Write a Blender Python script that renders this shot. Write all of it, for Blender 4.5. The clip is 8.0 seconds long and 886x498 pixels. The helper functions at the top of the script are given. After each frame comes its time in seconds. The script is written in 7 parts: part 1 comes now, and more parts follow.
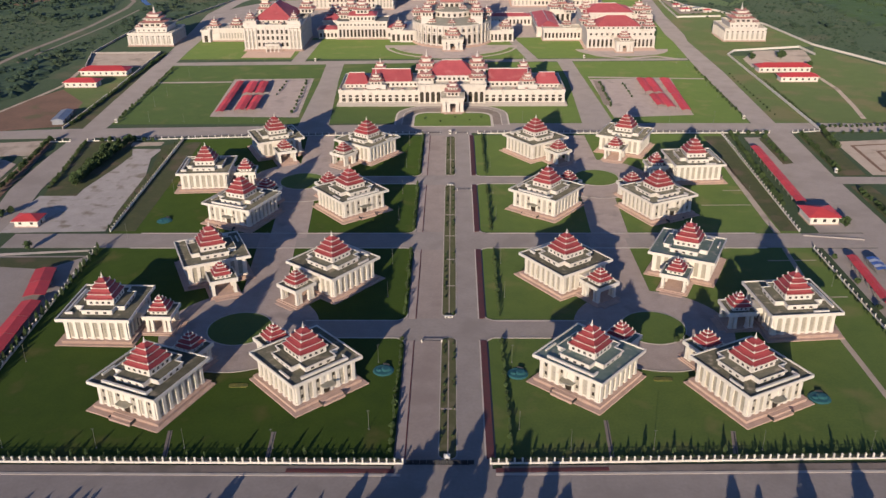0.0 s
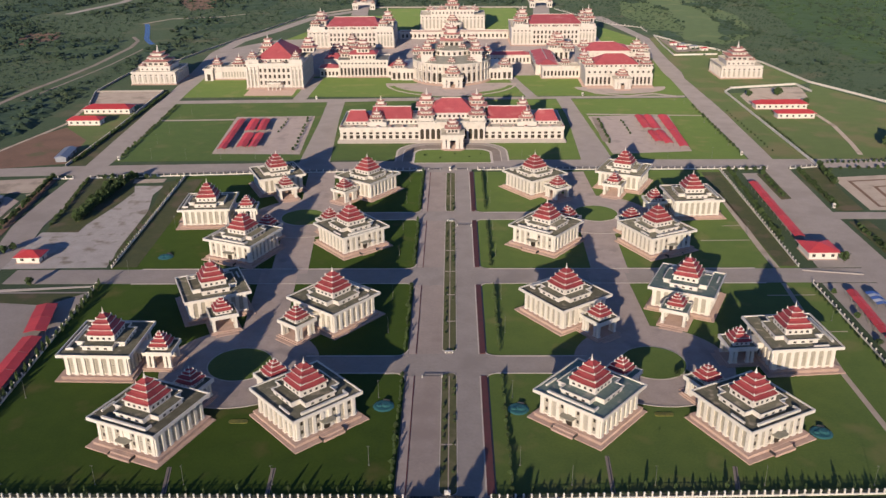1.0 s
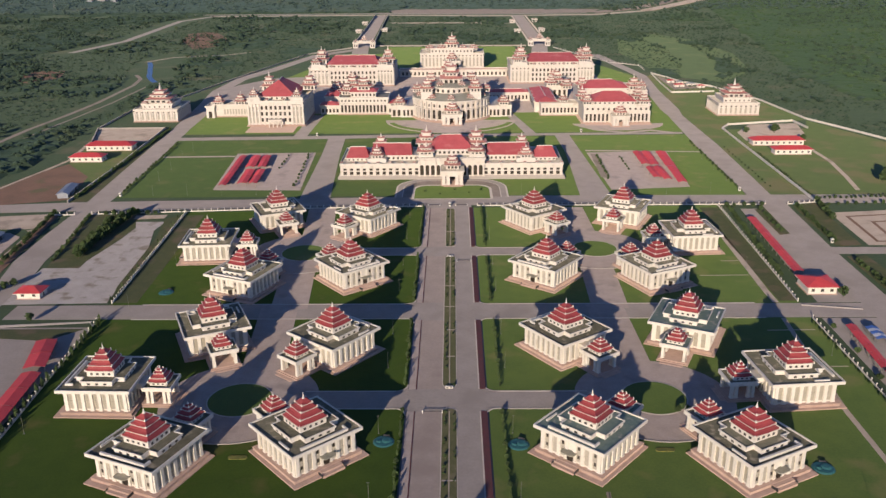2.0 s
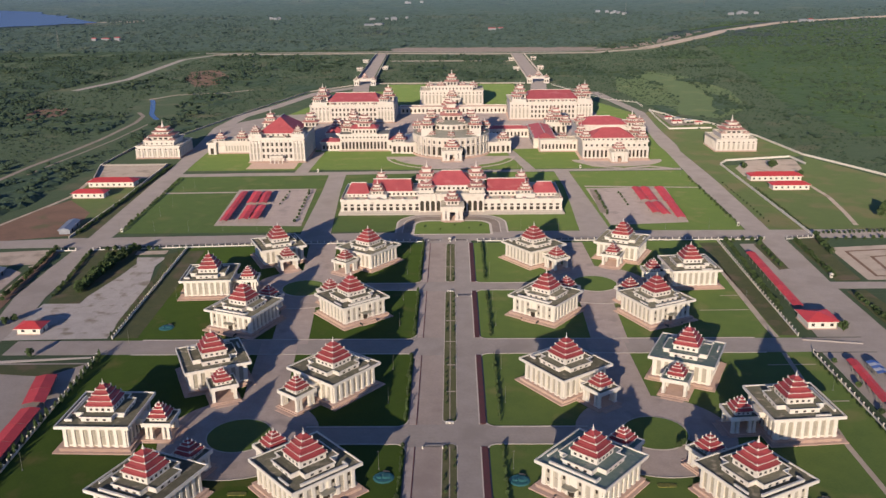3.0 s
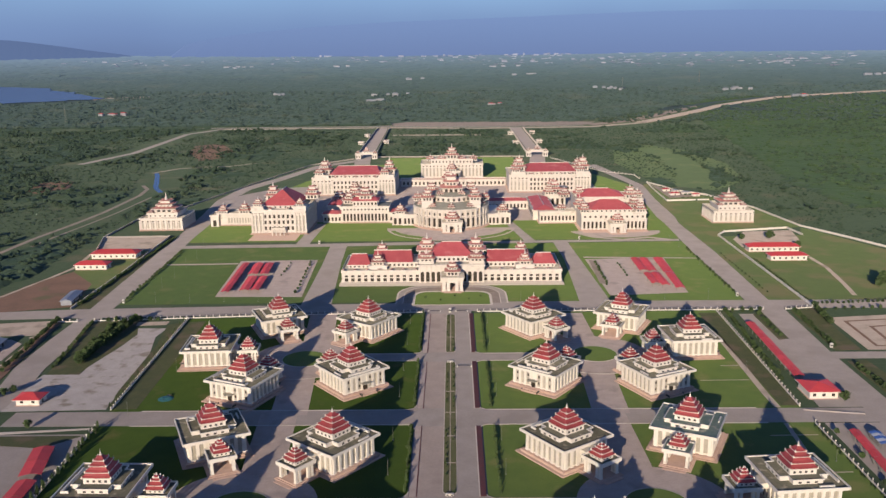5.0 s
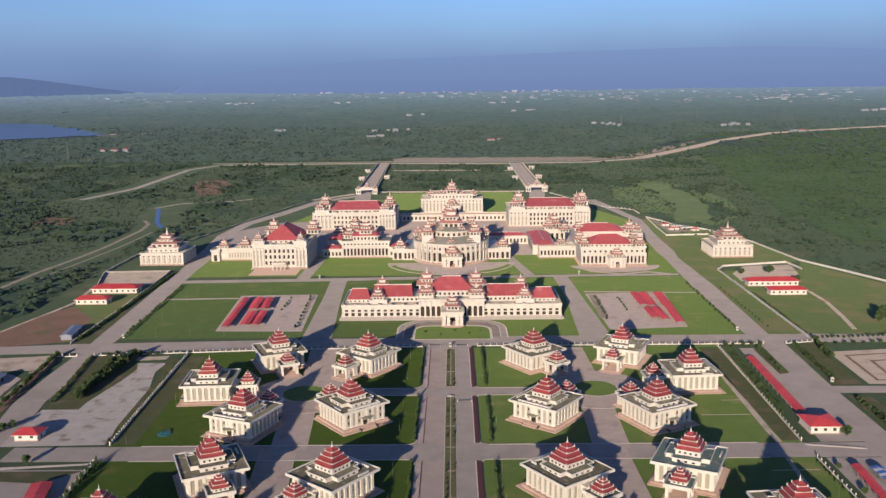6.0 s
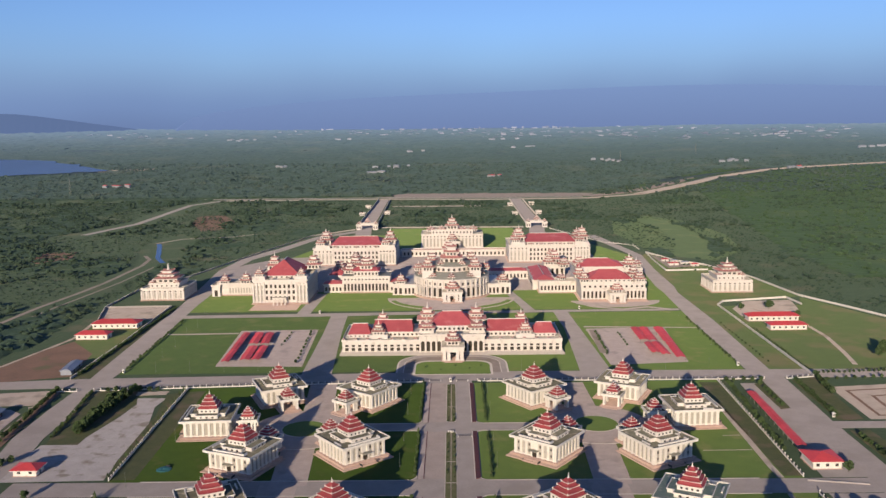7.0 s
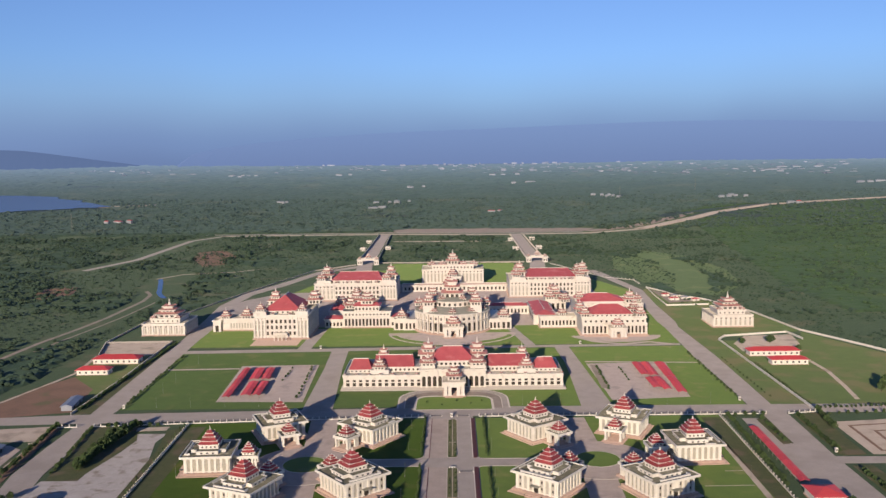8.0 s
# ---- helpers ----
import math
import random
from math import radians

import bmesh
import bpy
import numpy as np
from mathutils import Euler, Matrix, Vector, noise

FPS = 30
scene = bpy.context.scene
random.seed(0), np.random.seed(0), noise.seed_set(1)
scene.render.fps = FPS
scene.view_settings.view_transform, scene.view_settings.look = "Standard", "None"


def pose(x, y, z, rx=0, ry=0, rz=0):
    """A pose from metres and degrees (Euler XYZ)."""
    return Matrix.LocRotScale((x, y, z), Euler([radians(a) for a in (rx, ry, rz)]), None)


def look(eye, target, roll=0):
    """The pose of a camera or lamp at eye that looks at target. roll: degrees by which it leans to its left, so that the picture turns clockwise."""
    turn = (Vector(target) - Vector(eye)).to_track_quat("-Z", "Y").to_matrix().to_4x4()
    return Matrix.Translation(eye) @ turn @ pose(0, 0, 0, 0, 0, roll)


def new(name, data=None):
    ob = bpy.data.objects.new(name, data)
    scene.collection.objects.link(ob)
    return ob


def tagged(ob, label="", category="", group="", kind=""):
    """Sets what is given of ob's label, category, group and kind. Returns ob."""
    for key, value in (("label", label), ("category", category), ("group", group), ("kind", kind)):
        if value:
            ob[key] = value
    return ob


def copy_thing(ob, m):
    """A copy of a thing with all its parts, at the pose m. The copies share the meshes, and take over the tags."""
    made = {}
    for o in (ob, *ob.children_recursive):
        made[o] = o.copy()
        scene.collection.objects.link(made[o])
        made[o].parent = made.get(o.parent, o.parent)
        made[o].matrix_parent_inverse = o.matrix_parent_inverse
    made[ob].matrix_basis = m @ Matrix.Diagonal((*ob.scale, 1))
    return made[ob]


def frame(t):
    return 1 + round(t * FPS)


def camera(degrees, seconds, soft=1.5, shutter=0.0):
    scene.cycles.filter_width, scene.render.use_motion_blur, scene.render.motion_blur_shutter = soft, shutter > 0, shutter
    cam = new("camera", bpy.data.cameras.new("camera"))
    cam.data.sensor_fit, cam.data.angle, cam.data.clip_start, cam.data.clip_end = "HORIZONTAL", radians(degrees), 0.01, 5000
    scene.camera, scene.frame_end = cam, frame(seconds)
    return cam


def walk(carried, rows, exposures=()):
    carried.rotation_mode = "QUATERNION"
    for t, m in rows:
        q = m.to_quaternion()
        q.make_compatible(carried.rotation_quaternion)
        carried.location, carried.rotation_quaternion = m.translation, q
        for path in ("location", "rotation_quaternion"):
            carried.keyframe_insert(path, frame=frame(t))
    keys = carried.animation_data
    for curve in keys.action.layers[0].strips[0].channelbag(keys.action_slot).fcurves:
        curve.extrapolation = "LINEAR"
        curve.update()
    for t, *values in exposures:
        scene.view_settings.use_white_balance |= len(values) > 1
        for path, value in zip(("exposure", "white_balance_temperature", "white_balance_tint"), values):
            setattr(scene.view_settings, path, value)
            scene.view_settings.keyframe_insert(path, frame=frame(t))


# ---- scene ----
cam = camera(54.42, 8.0, soft=1.45)
ROWS = [
    (0, 3.17, -378.59, 173.10, 0.785, -25.301, -0.345),
    (0.5, 3.36, -379.33, 173.13, 0.805, -24.083, -0.422),
    (1, 3.33, -380.08, 173.27, 0.803, -22.878, -0.462),
    (1.5, 3.25, -380.79, 173.32, 0.779, -21.675, -0.484),
    (3, 3.22, -383.02, 173.40, 0.740, -18.084, -0.570),
    (3.5, 3.36, -383.92, 173.37, 0.748, -16.887, -0.595),
    (4, 3.46, -384.66, 173.37, 0.759, -15.707, -0.629),
    (4.5, 3.57, -385.53, 173.41, 0.748, -14.512, -0.643),
    (6, 3.72, -388.36, 173.39, 0.720, -10.966, -0.682),
    (6.5, 3.69, -389.45, 173.28, 0.705, -9.855, -0.694),
    (7, 3.58, -390.67, 173.25, 0.699, -8.590, -0.681),
    (7.5, 3.47, -391.98, 173.21, 0.691, -7.498, -0.730),
    (8, 3.35, -393.27, 173.37, 0.706, -6.246, -0.748),
]
walk(cam, [(t, pose(x, y, z, 90 + pitch, 0, yaw) @ pose(0, 0, 0, 0, 0, roll)) for t, x, y, z, yaw, pitch, roll in ROWS])

# ---- light: clear morning, low sun behind the camera ----
SUN_UP, SUN_WAY = 13.0, Vector((-0.25, -0.968, 0.0))
world = bpy.data.worlds.new("sky")
scene.world = world
world.use_nodes = True
wn = world.node_tree
sky = wn.nodes.new("ShaderNodeTexSky")
sky.sky_type, sky.sun_disc = "NISHITA", False
sky.sun_elevation, sky.sun_rotation = radians(SUN_UP), math.atan2(SUN_WAY.x, SUN_WAY.y)
sky.air_density, sky.dust_density, sky.ozone_density = 1.0, 0.0, 5.0
tone = wn.nodes.new("ShaderNodeMix")
tone.data_type, tone.blend_type = "RGBA", "MULTIPLY"
tone.inputs[0].default_value, tone.inputs[7].default_value = 1.0, (0.60, 0.74, 1.05, 1)
pale = wn.nodes.new("ShaderNodeHueSaturation")
pale.inputs["Saturation"].default_value = 0.78
wn.nodes["Background"].inputs["Strength"].default_value = 0.124
wn.links.new(sky.outputs["Color"], pale.inputs["Color"])
wn.links.new(pale.outputs["Color"], tone.inputs[6])
wn.links.new(tone.outputs[2], wn.nodes["Background"].inputs["Color"])
sun = new("sun", bpy.data.lights.new("sun", "SUN"))
sun.data.energy, sun.data.angle, sun.data.color = 4.6, radians(0.6), (1.0, 0.84, 0.68)
sun.matrix_world = look((0, 0, 0), -(SUN_WAY * math.cos(radians(SUN_UP)) + Vector((0, 0, math.sin(radians(SUN_UP))))))
scene.view_settings.exposure = 0.0

# ---- materials ----


def mat(name, c1, c2=None, size=6.0, fine=0.6, rough=0.85, bump=0.0, metal=0.0, spot=None, spot_size=30.0, spot_at=0.55, rand=0.0, matte=0.0, sheen=None, far=None, clumps=0.0, gloss=0.5):
    """Two colours mixed by coarse and fine noise, a third in large patches, and a little relief."""
    m = bpy.data.materials.new(name)
    m.use_nodes = True
    nt = m.node_tree
    n, lk = nt.nodes, nt.links
    b = n["Principled BSDF"]
    b.inputs["Roughness"].default_value, b.inputs["Metallic"].default_value = rough, metal
    b.inputs["Diffuse Roughness"].default_value, b.inputs["Specular IOR Level"].default_value = matte, gloss
    if sheen:
        b.inputs["Sheen Weight"].default_value, b.inputs["Sheen Roughness"].default_value = sheen[0], 0.5
        b.inputs["Sheen Tint"].default_value = (*sheen[1], 1)
    c2 = c2 or tuple(v * 0.75 for v in c1)
    geo = n.new("ShaderNodeNewGeometry")

    def noise_at(size, detail=4.0):
        t = n.new("ShaderNodeTexNoise")
        t.inputs["Scale"].default_value, t.inputs["Detail"].default_value = 1.0 / size, detail
        lk.new(geo.outputs["Position"], t.inputs["Vector"])
        return t

    def ramp(src, lo, hi):
        r = n.new("ShaderNodeMapRange")
        r.inputs["From Min"].default_value, r.inputs["From Max"].default_value = lo, hi
        lk.new(src, r.inputs["Value"])
        return r.outputs["Result"]

    def mix(fac, a, c):
        x = n.new("ShaderNodeMix")
        x.data_type = "RGBA"
        lk.new(fac, x.inputs[0])
        for v, i in ((a, 6), (c, 7)):
            if isinstance(v, tuple):
                x.inputs[i].default_value = (*v, 1)
            else:
                lk.new(v, x.inputs[i])
        return x.outputs[2]

    coarse, grain = noise_at(size), noise_at(fine, 6.0)
    half = n.new("ShaderNodeMath")
    half.operation = "MULTIPLY_ADD"
    half.inputs[1].default_value = 0.45
    lk.new(grain.outputs["Fac"], half.inputs[0])
    third = n.new("ShaderNodeMath")
    third.operation = "MULTIPLY"
    third.inputs[1].default_value = 0.55
    lk.new(coarse.outputs["Fac"], third.inputs[0])
    lk.new(third.outputs[0], half.inputs[2])
    col = mix(ramp(half.outputs[0], 0.36, 0.64), c1, c2)
    if spot:
        patch = noise_at(spot_size, 5.0)
        col = mix(ramp(patch.outputs["Fac"], spot_at, spot_at + 0.12), col, spot)
    if rand:
        info = n.new("ShaderNodeObjectInfo")
        hsv = n.new("ShaderNodeHueSaturation")
        lk.new(ramp(info.outputs["Random"], 0, 1), hsv.inputs["Value"])
        r = hsv.inputs["Value"].links[0].from_node
        r.inputs["To Min"].default_value, r.inputs["To Max"].default_value = 1 - rand, 1 + rand
        lk.new(col, hsv.inputs["Color"])
        col = hsv.outputs["Color"]
    if clumps:
        leaf = n.new("ShaderNodeHueSaturation")
        lk.new(ramp(geo.outputs["Random Per Island"], 0, 1), leaf.inputs["Value"])
        r = leaf.inputs["Value"].links[0].from_node
        r.inputs["To Min"].default_value, r.inputs["To Max"].default_value = 1 - clumps, 1 + clumps
        lk.new(col, leaf.inputs["Color"])
        col = leaf.outputs["Color"]
    lk.new(col, b.inputs["Base Color"])
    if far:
        # haze painted as emission, growing with distance from the camera's place
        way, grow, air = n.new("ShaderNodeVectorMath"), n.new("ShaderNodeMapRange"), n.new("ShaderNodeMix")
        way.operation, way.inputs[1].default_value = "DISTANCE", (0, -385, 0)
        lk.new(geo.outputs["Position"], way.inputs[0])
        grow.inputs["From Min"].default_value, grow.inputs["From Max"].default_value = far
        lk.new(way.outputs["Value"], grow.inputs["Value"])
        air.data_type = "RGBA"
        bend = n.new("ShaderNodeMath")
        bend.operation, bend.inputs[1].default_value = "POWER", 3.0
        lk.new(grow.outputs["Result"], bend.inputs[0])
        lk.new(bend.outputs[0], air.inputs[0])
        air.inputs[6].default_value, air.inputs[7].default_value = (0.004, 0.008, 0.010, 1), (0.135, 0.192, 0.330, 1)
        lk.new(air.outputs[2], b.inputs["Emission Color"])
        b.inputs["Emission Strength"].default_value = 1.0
    if bump:
        bp = n.new("ShaderNodeBump")
        bp.inputs["Strength"].default_value, bp.inputs["Distance"].default_value = 0.6, bump
        lk.new(grain.outputs["Fac"], bp.inputs["Height"])
        lk.new(bp.outputs["Normal"], b.inputs["Normal"])
    return m


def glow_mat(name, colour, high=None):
    """A far backdrop with its haze painted as emission; with a second colour it pales from 110 m up to 380 m."""
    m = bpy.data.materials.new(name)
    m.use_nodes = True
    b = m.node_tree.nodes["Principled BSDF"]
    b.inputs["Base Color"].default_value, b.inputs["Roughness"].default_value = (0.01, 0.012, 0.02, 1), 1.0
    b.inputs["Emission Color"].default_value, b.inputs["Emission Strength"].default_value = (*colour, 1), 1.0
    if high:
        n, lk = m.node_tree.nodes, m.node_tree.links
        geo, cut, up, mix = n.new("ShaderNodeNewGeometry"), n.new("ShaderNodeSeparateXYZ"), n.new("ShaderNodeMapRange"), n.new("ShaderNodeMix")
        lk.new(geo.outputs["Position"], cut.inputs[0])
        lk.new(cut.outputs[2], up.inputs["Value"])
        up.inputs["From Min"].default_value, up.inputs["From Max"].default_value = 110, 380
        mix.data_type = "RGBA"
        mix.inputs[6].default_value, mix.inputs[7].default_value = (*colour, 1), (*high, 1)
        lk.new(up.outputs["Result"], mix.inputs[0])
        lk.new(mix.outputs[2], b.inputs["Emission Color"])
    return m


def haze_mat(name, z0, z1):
    """A painted bank of haze for a glowing far ring, thinning out upwards into the sky."""
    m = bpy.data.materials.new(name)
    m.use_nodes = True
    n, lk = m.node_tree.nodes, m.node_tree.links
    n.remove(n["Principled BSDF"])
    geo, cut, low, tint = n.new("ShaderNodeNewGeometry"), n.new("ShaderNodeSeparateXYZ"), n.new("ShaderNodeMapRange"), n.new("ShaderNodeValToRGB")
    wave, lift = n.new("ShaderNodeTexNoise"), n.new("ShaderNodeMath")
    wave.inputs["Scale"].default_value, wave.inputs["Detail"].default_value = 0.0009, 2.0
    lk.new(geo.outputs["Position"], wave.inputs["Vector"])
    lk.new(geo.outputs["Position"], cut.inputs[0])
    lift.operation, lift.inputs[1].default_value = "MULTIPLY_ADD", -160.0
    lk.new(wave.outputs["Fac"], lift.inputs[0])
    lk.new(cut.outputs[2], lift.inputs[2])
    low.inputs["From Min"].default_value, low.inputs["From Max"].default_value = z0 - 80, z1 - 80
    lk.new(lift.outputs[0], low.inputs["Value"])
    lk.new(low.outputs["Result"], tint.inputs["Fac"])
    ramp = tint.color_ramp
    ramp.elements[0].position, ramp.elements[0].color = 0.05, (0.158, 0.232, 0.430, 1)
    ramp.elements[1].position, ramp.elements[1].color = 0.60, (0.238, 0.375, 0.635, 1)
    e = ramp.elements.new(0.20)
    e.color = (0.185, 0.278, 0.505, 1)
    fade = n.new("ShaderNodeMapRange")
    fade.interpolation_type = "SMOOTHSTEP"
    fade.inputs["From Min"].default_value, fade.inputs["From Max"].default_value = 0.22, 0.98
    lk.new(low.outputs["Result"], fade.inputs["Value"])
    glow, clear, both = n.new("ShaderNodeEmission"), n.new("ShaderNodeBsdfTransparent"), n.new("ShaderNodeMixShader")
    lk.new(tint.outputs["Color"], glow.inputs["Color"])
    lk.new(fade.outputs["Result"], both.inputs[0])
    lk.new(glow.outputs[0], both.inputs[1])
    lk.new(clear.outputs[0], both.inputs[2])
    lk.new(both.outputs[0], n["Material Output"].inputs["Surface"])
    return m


WHITE = mat("cream_plaster", (0.79, 0.73, 0.62), (0.71, 0.65, 0.545), 5.0, 0.7, 0.8, 0.02, spot=(0.60, 0.53, 0.435), spot_size=4.0, spot_at=0.62)
# dimmer, pinker copy of the cream plaster; haze over the halls put into colour
HALL_WHITE = mat("hazed_cream_plaster", (0.745, 0.672, 0.575), (0.665, 0.594, 0.505), 5.0, 0.7, 0.85, 0.02, spot=(0.56, 0.49, 0.405), spot_size=4.5, spot_at=0.6)
STONE = mat("pink_stone", (0.52, 0.36, 0.28), (0.42, 0.29, 0.225), 3.0, 0.5, 0.8, 0.03, matte=1.0)
TILE = mat("red_roof_tile", (0.385, 0.064, 0.060), (0.29, 0.047, 0.046), 5.0, 0.5, 0.62, 0.06, spot=(0.27, 0.07, 0.058), spot_size=7.0, spot_at=0.6, rand=0.14)
DECK = mat("weathered_roof_deck", (0.120, 0.112, 0.076), (0.175, 0.160, 0.112), 3.0, 0.8, 0.95, 0.03, spot=(0.31, 0.265, 0.19), spot_size=3.6, spot_at=0.55, rand=0.25, matte=1.0, gloss=0.15)
HALL_DECK = mat("cream_roof_screed", (0.47, 0.42, 0.335), (0.38, 0.335, 0.265), 4.0, 0.8, 0.95, 0.03, spot=(0.27, 0.235, 0.18), spot_size=6.0, spot_at=0.57, matte=1.0, gloss=0.15)
TEAL_DECK = mat("teal_roof_deck", (0.165, 0.225, 0.180), (0.235, 0.280, 0.225), 2.6, 0.8, 0.95, 0.02, spot=(0.40, 0.38, 0.30), spot_size=3.4, spot_at=0.56, gloss=0.1)
GLASS = mat("window_glass", (0.030, 0.024, 0.018), (0.050, 0.040, 0.028), 3.0, 1.0, 0.3)
SCREEN = mat("tinted_window_panel", (0.45, 0.405, 0.32), (0.36, 0.325, 0.255), 3.0, 0.8, 0.4)
# brown pane colour with the shade of the arcade openings put in
HALL_GLASS = mat("shaded_arcade_glass", (0.036, 0.027, 0.018), (0.060, 0.046, 0.030), 4.0, 1.0, 0.5, gloss=0.25)
# paler, pinker copy of the roof tile; haze put into its colour
HALL_TILE = mat("hazed_red_tile", (0.49, 0.105, 0.108), (0.40, 0.078, 0.082), 6.0, 0.6, 0.65, 0.06, spot=(0.52, 0.17, 0.16), spot_size=9.0, spot_at=0.58, rand=0.10, matte=0.5)
DARK = mat("dark_metal", (0.03, 0.03, 0.032), (0.05, 0.05, 0.05), 2.0, 0.4, 0.5)
ROAD = mat("concrete_road", (0.300, 0.260, 0.233), (0.25, 0.215, 0.192), 9.0, 1.2, 0.9, 0.02, spot=(0.240, 0.207, 0.184), spot_size=22.0, spot_at=0.53, matte=1.0)
PINK_ROAD = mat("pinkish_concrete_road", (0.325, 0.266, 0.230), (0.268, 0.218, 0.190), 9.0, 1.2, 0.9, 0.02, spot=(0.255, 0.205, 0.178), spot_size=20.0, spot_at=0.53, matte=1.0)
PAVE = mat("paved_yard", (0.37, 0.305, 0.27), (0.30, 0.245, 0.218), 5.0, 0.8, 0.9, 0.02, spot=(0.26, 0.215, 0.195), spot_size=12.0, spot_at=0.56, matte=1.0)
KERB = mat("concrete_kerb", (0.50, 0.44, 0.38), (0.42, 0.37, 0.32), 3.0, 0.5, 0.9, matte=1.0)
SHOULDER = mat("worn_brown_paving", (0.235, 0.190, 0.160), (0.185, 0.150, 0.126), 6.0, 0.8, 0.95, 0.03, spot=(0.15, 0.125, 0.10), spot_size=11.0, spot_at=0.55, matte=1.0)
DIRT = mat("bare_earth", (0.17, 0.10, 0.068), (0.125, 0.078, 0.052), 14.0, 1.5, 0.95, 0.05, spot=(0.10, 0.09, 0.045), spot_size=20.0, spot_at=0.58, matte=1.0)
SAND = mat("pale_gravel", (0.385, 0.318, 0.258), (0.315, 0.258, 0.208), 8.0, 1.0, 0.95, 0.03, spot=(0.245, 0.20, 0.16), spot_size=16.0, spot_at=0.54, matte=1.0)
LAWN = mat("mown_lawn", (0.058, 0.088, 0.013), (0.037, 0.066, 0.009), 9.0, 0.9, 0.95, 0.08, spot=(0.096, 0.092, 0.030), spot_size=19.0, spot_at=0.56, matte=1.0, sheen=(0.25, (0.55, 0.75, 0.2)))
VERGE = mat("rough_verge_grass", (0.070, 0.074, 0.027), (0.047, 0.056, 0.020), 5.0, 0.8, 0.95, 0.1, spot=(0.10, 0.078, 0.045), spot_size=14.0, spot_at=0.52, matte=1.0)
SCRUB = mat("scrub_grass", (0.038, 0.059, 0.027), (0.027, 0.045, 0.021), 9.0, 2.2, 0.95, 0.5, spot=(0.070, 0.068, 0.039), spot_size=48.0, spot_at=0.56, matte=1.0, sheen=(0.06, (0.55, 0.7, 0.4)), gloss=0.4)
HEDGE = mat("clipped_hedge", (0.032, 0.055, 0.014), (0.055, 0.075, 0.022), 1.5, 0.35, 0.9, 0.1)
FLOWER = mat("dark_red_flower_bed", (0.17, 0.045, 0.045), (0.12, 0.05, 0.04), 3.0, 0.4, 0.9, 0.1)
LEAF = mat("tree_leaves", (0.045, 0.075, 0.020), (0.070, 0.105, 0.030), 2.0, 0.5, 0.8, 0.0, rand=0.25)
# bluish leaf tint paints some haze into the base colour
WOODS = mat("woodland_leaves", (0.037, 0.063, 0.038), (0.050, 0.078, 0.045), 30.0, 3.0, 0.9, 0.0, spot=(0.064, 0.088, 0.047), spot_size=60.0, spot_at=0.56, matte=1.0, clumps=0.18, gloss=0.3)
BARK = mat("bark", (0.13, 0.10, 0.07), (0.09, 0.07, 0.05), 0.8, 0.2, 0.95)
WATER = mat("pond_water", (0.036, 0.060, 0.150), (0.042, 0.068, 0.165), 60.0, 8.0, 0.2, gloss=0.22)
RED_SHEET = mat("red_sheet_metal", (0.46, 0.05, 0.052), (0.36, 0.04, 0.044), 4.0, 0.6, 0.6, 0.02, rand=0.15, matte=1.0)
BLUE_SHEET = mat("blue_sheet_metal", (0.10, 0.20, 0.50), (0.08, 0.16, 0.42), 4.0, 0.6, 0.5)
WHITE_SHEET = mat("white_sheet_metal", (0.68, 0.68, 0.68), (0.58, 0.58, 0.59), 4.0, 0.6, 0.5)
GREY_SHEET = mat("grey_sheet_metal", (0.30, 0.31, 0.33), (0.24, 0.25, 0.27), 4.0, 0.6, 0.45)
TARP = mat("teal_tarpaulin", (0.045, 0.17, 0.16), (0.035, 0.13, 0.12), 2.0, 0.5, 0.6, 0.05)
POLE = mat("painted_steel", (0.20, 0.20, 0.165), (0.16, 0.16, 0.13), 1.0, 0.3, 0.5)
# far land: haze painted in as emission
FAR = mat("hazed_far_woodland", (0.026, 0.043, 0.034), (0.037, 0.056, 0.042), 60.0, 14.0, 0.95, 0.0, spot=(0.052, 0.060, 0.045), spot_size=300.0, spot_at=0.58, matte=0.5, far=(1700, 5000))
# west half of the lawn, its colour darkened to stand for lens vignette
MID_LAWN = mat("vignetted_west_lawn", (0.038, 0.064, 0.008), (0.024, 0.047, 0.006), 9.0, 0.9, 0.95, 0.08, spot=(0.070, 0.068, 0.020), spot_size=18.0, spot_at=0.58, matte=1.0, sheen=(0.1, (0.5, 0.75, 0.15)), gloss=0.2)
PARKING = mat("bleached_concrete", (0.37, 0.335, 0.315), (0.30, 0.27, 0.25), 6.0, 1.0, 0.95, 0.03, spot=(0.20, 0.17, 0.135), spot_size=9.0, spot_at=0.55, matte=1.0)
MEDIAN = mat("dry_median_grass", (0.105, 0.102, 0.042), (0.076, 0.080, 0.030), 3.0, 0.6, 0.95, 0.08, spot=(0.13, 0.115, 0.06), spot_size=7.0, spot_at=0.55, matte=1.0)
BLOOM = mat("yellow_flower_bed", (0.28, 0.24, 0.045), (0.10, 0.12, 0.03), 1.2, 0.3, 0.9, 0.1)
MEADOW = mat("meadow_grass", (0.056, 0.086, 0.030), (0.038, 0.062, 0.022), 14.0, 2.0, 0.95, 0.3, spot=(0.086, 0.098, 0.040), spot_size=34.0, spot_at=0.56, matte=1.0, sheen=(0.1, (0.6, 0.75, 0.35)))
PLANTED = mat("plantation_leaves", (0.050, 0.086, 0.039), (0.062, 0.100, 0.045), 30.0, 3.0, 0.9, 0.0, spot=(0.071, 0.105, 0.048), spot_size=90.0, spot_at=0.55, matte=1.0, clumps=0.16, gloss=0.2)
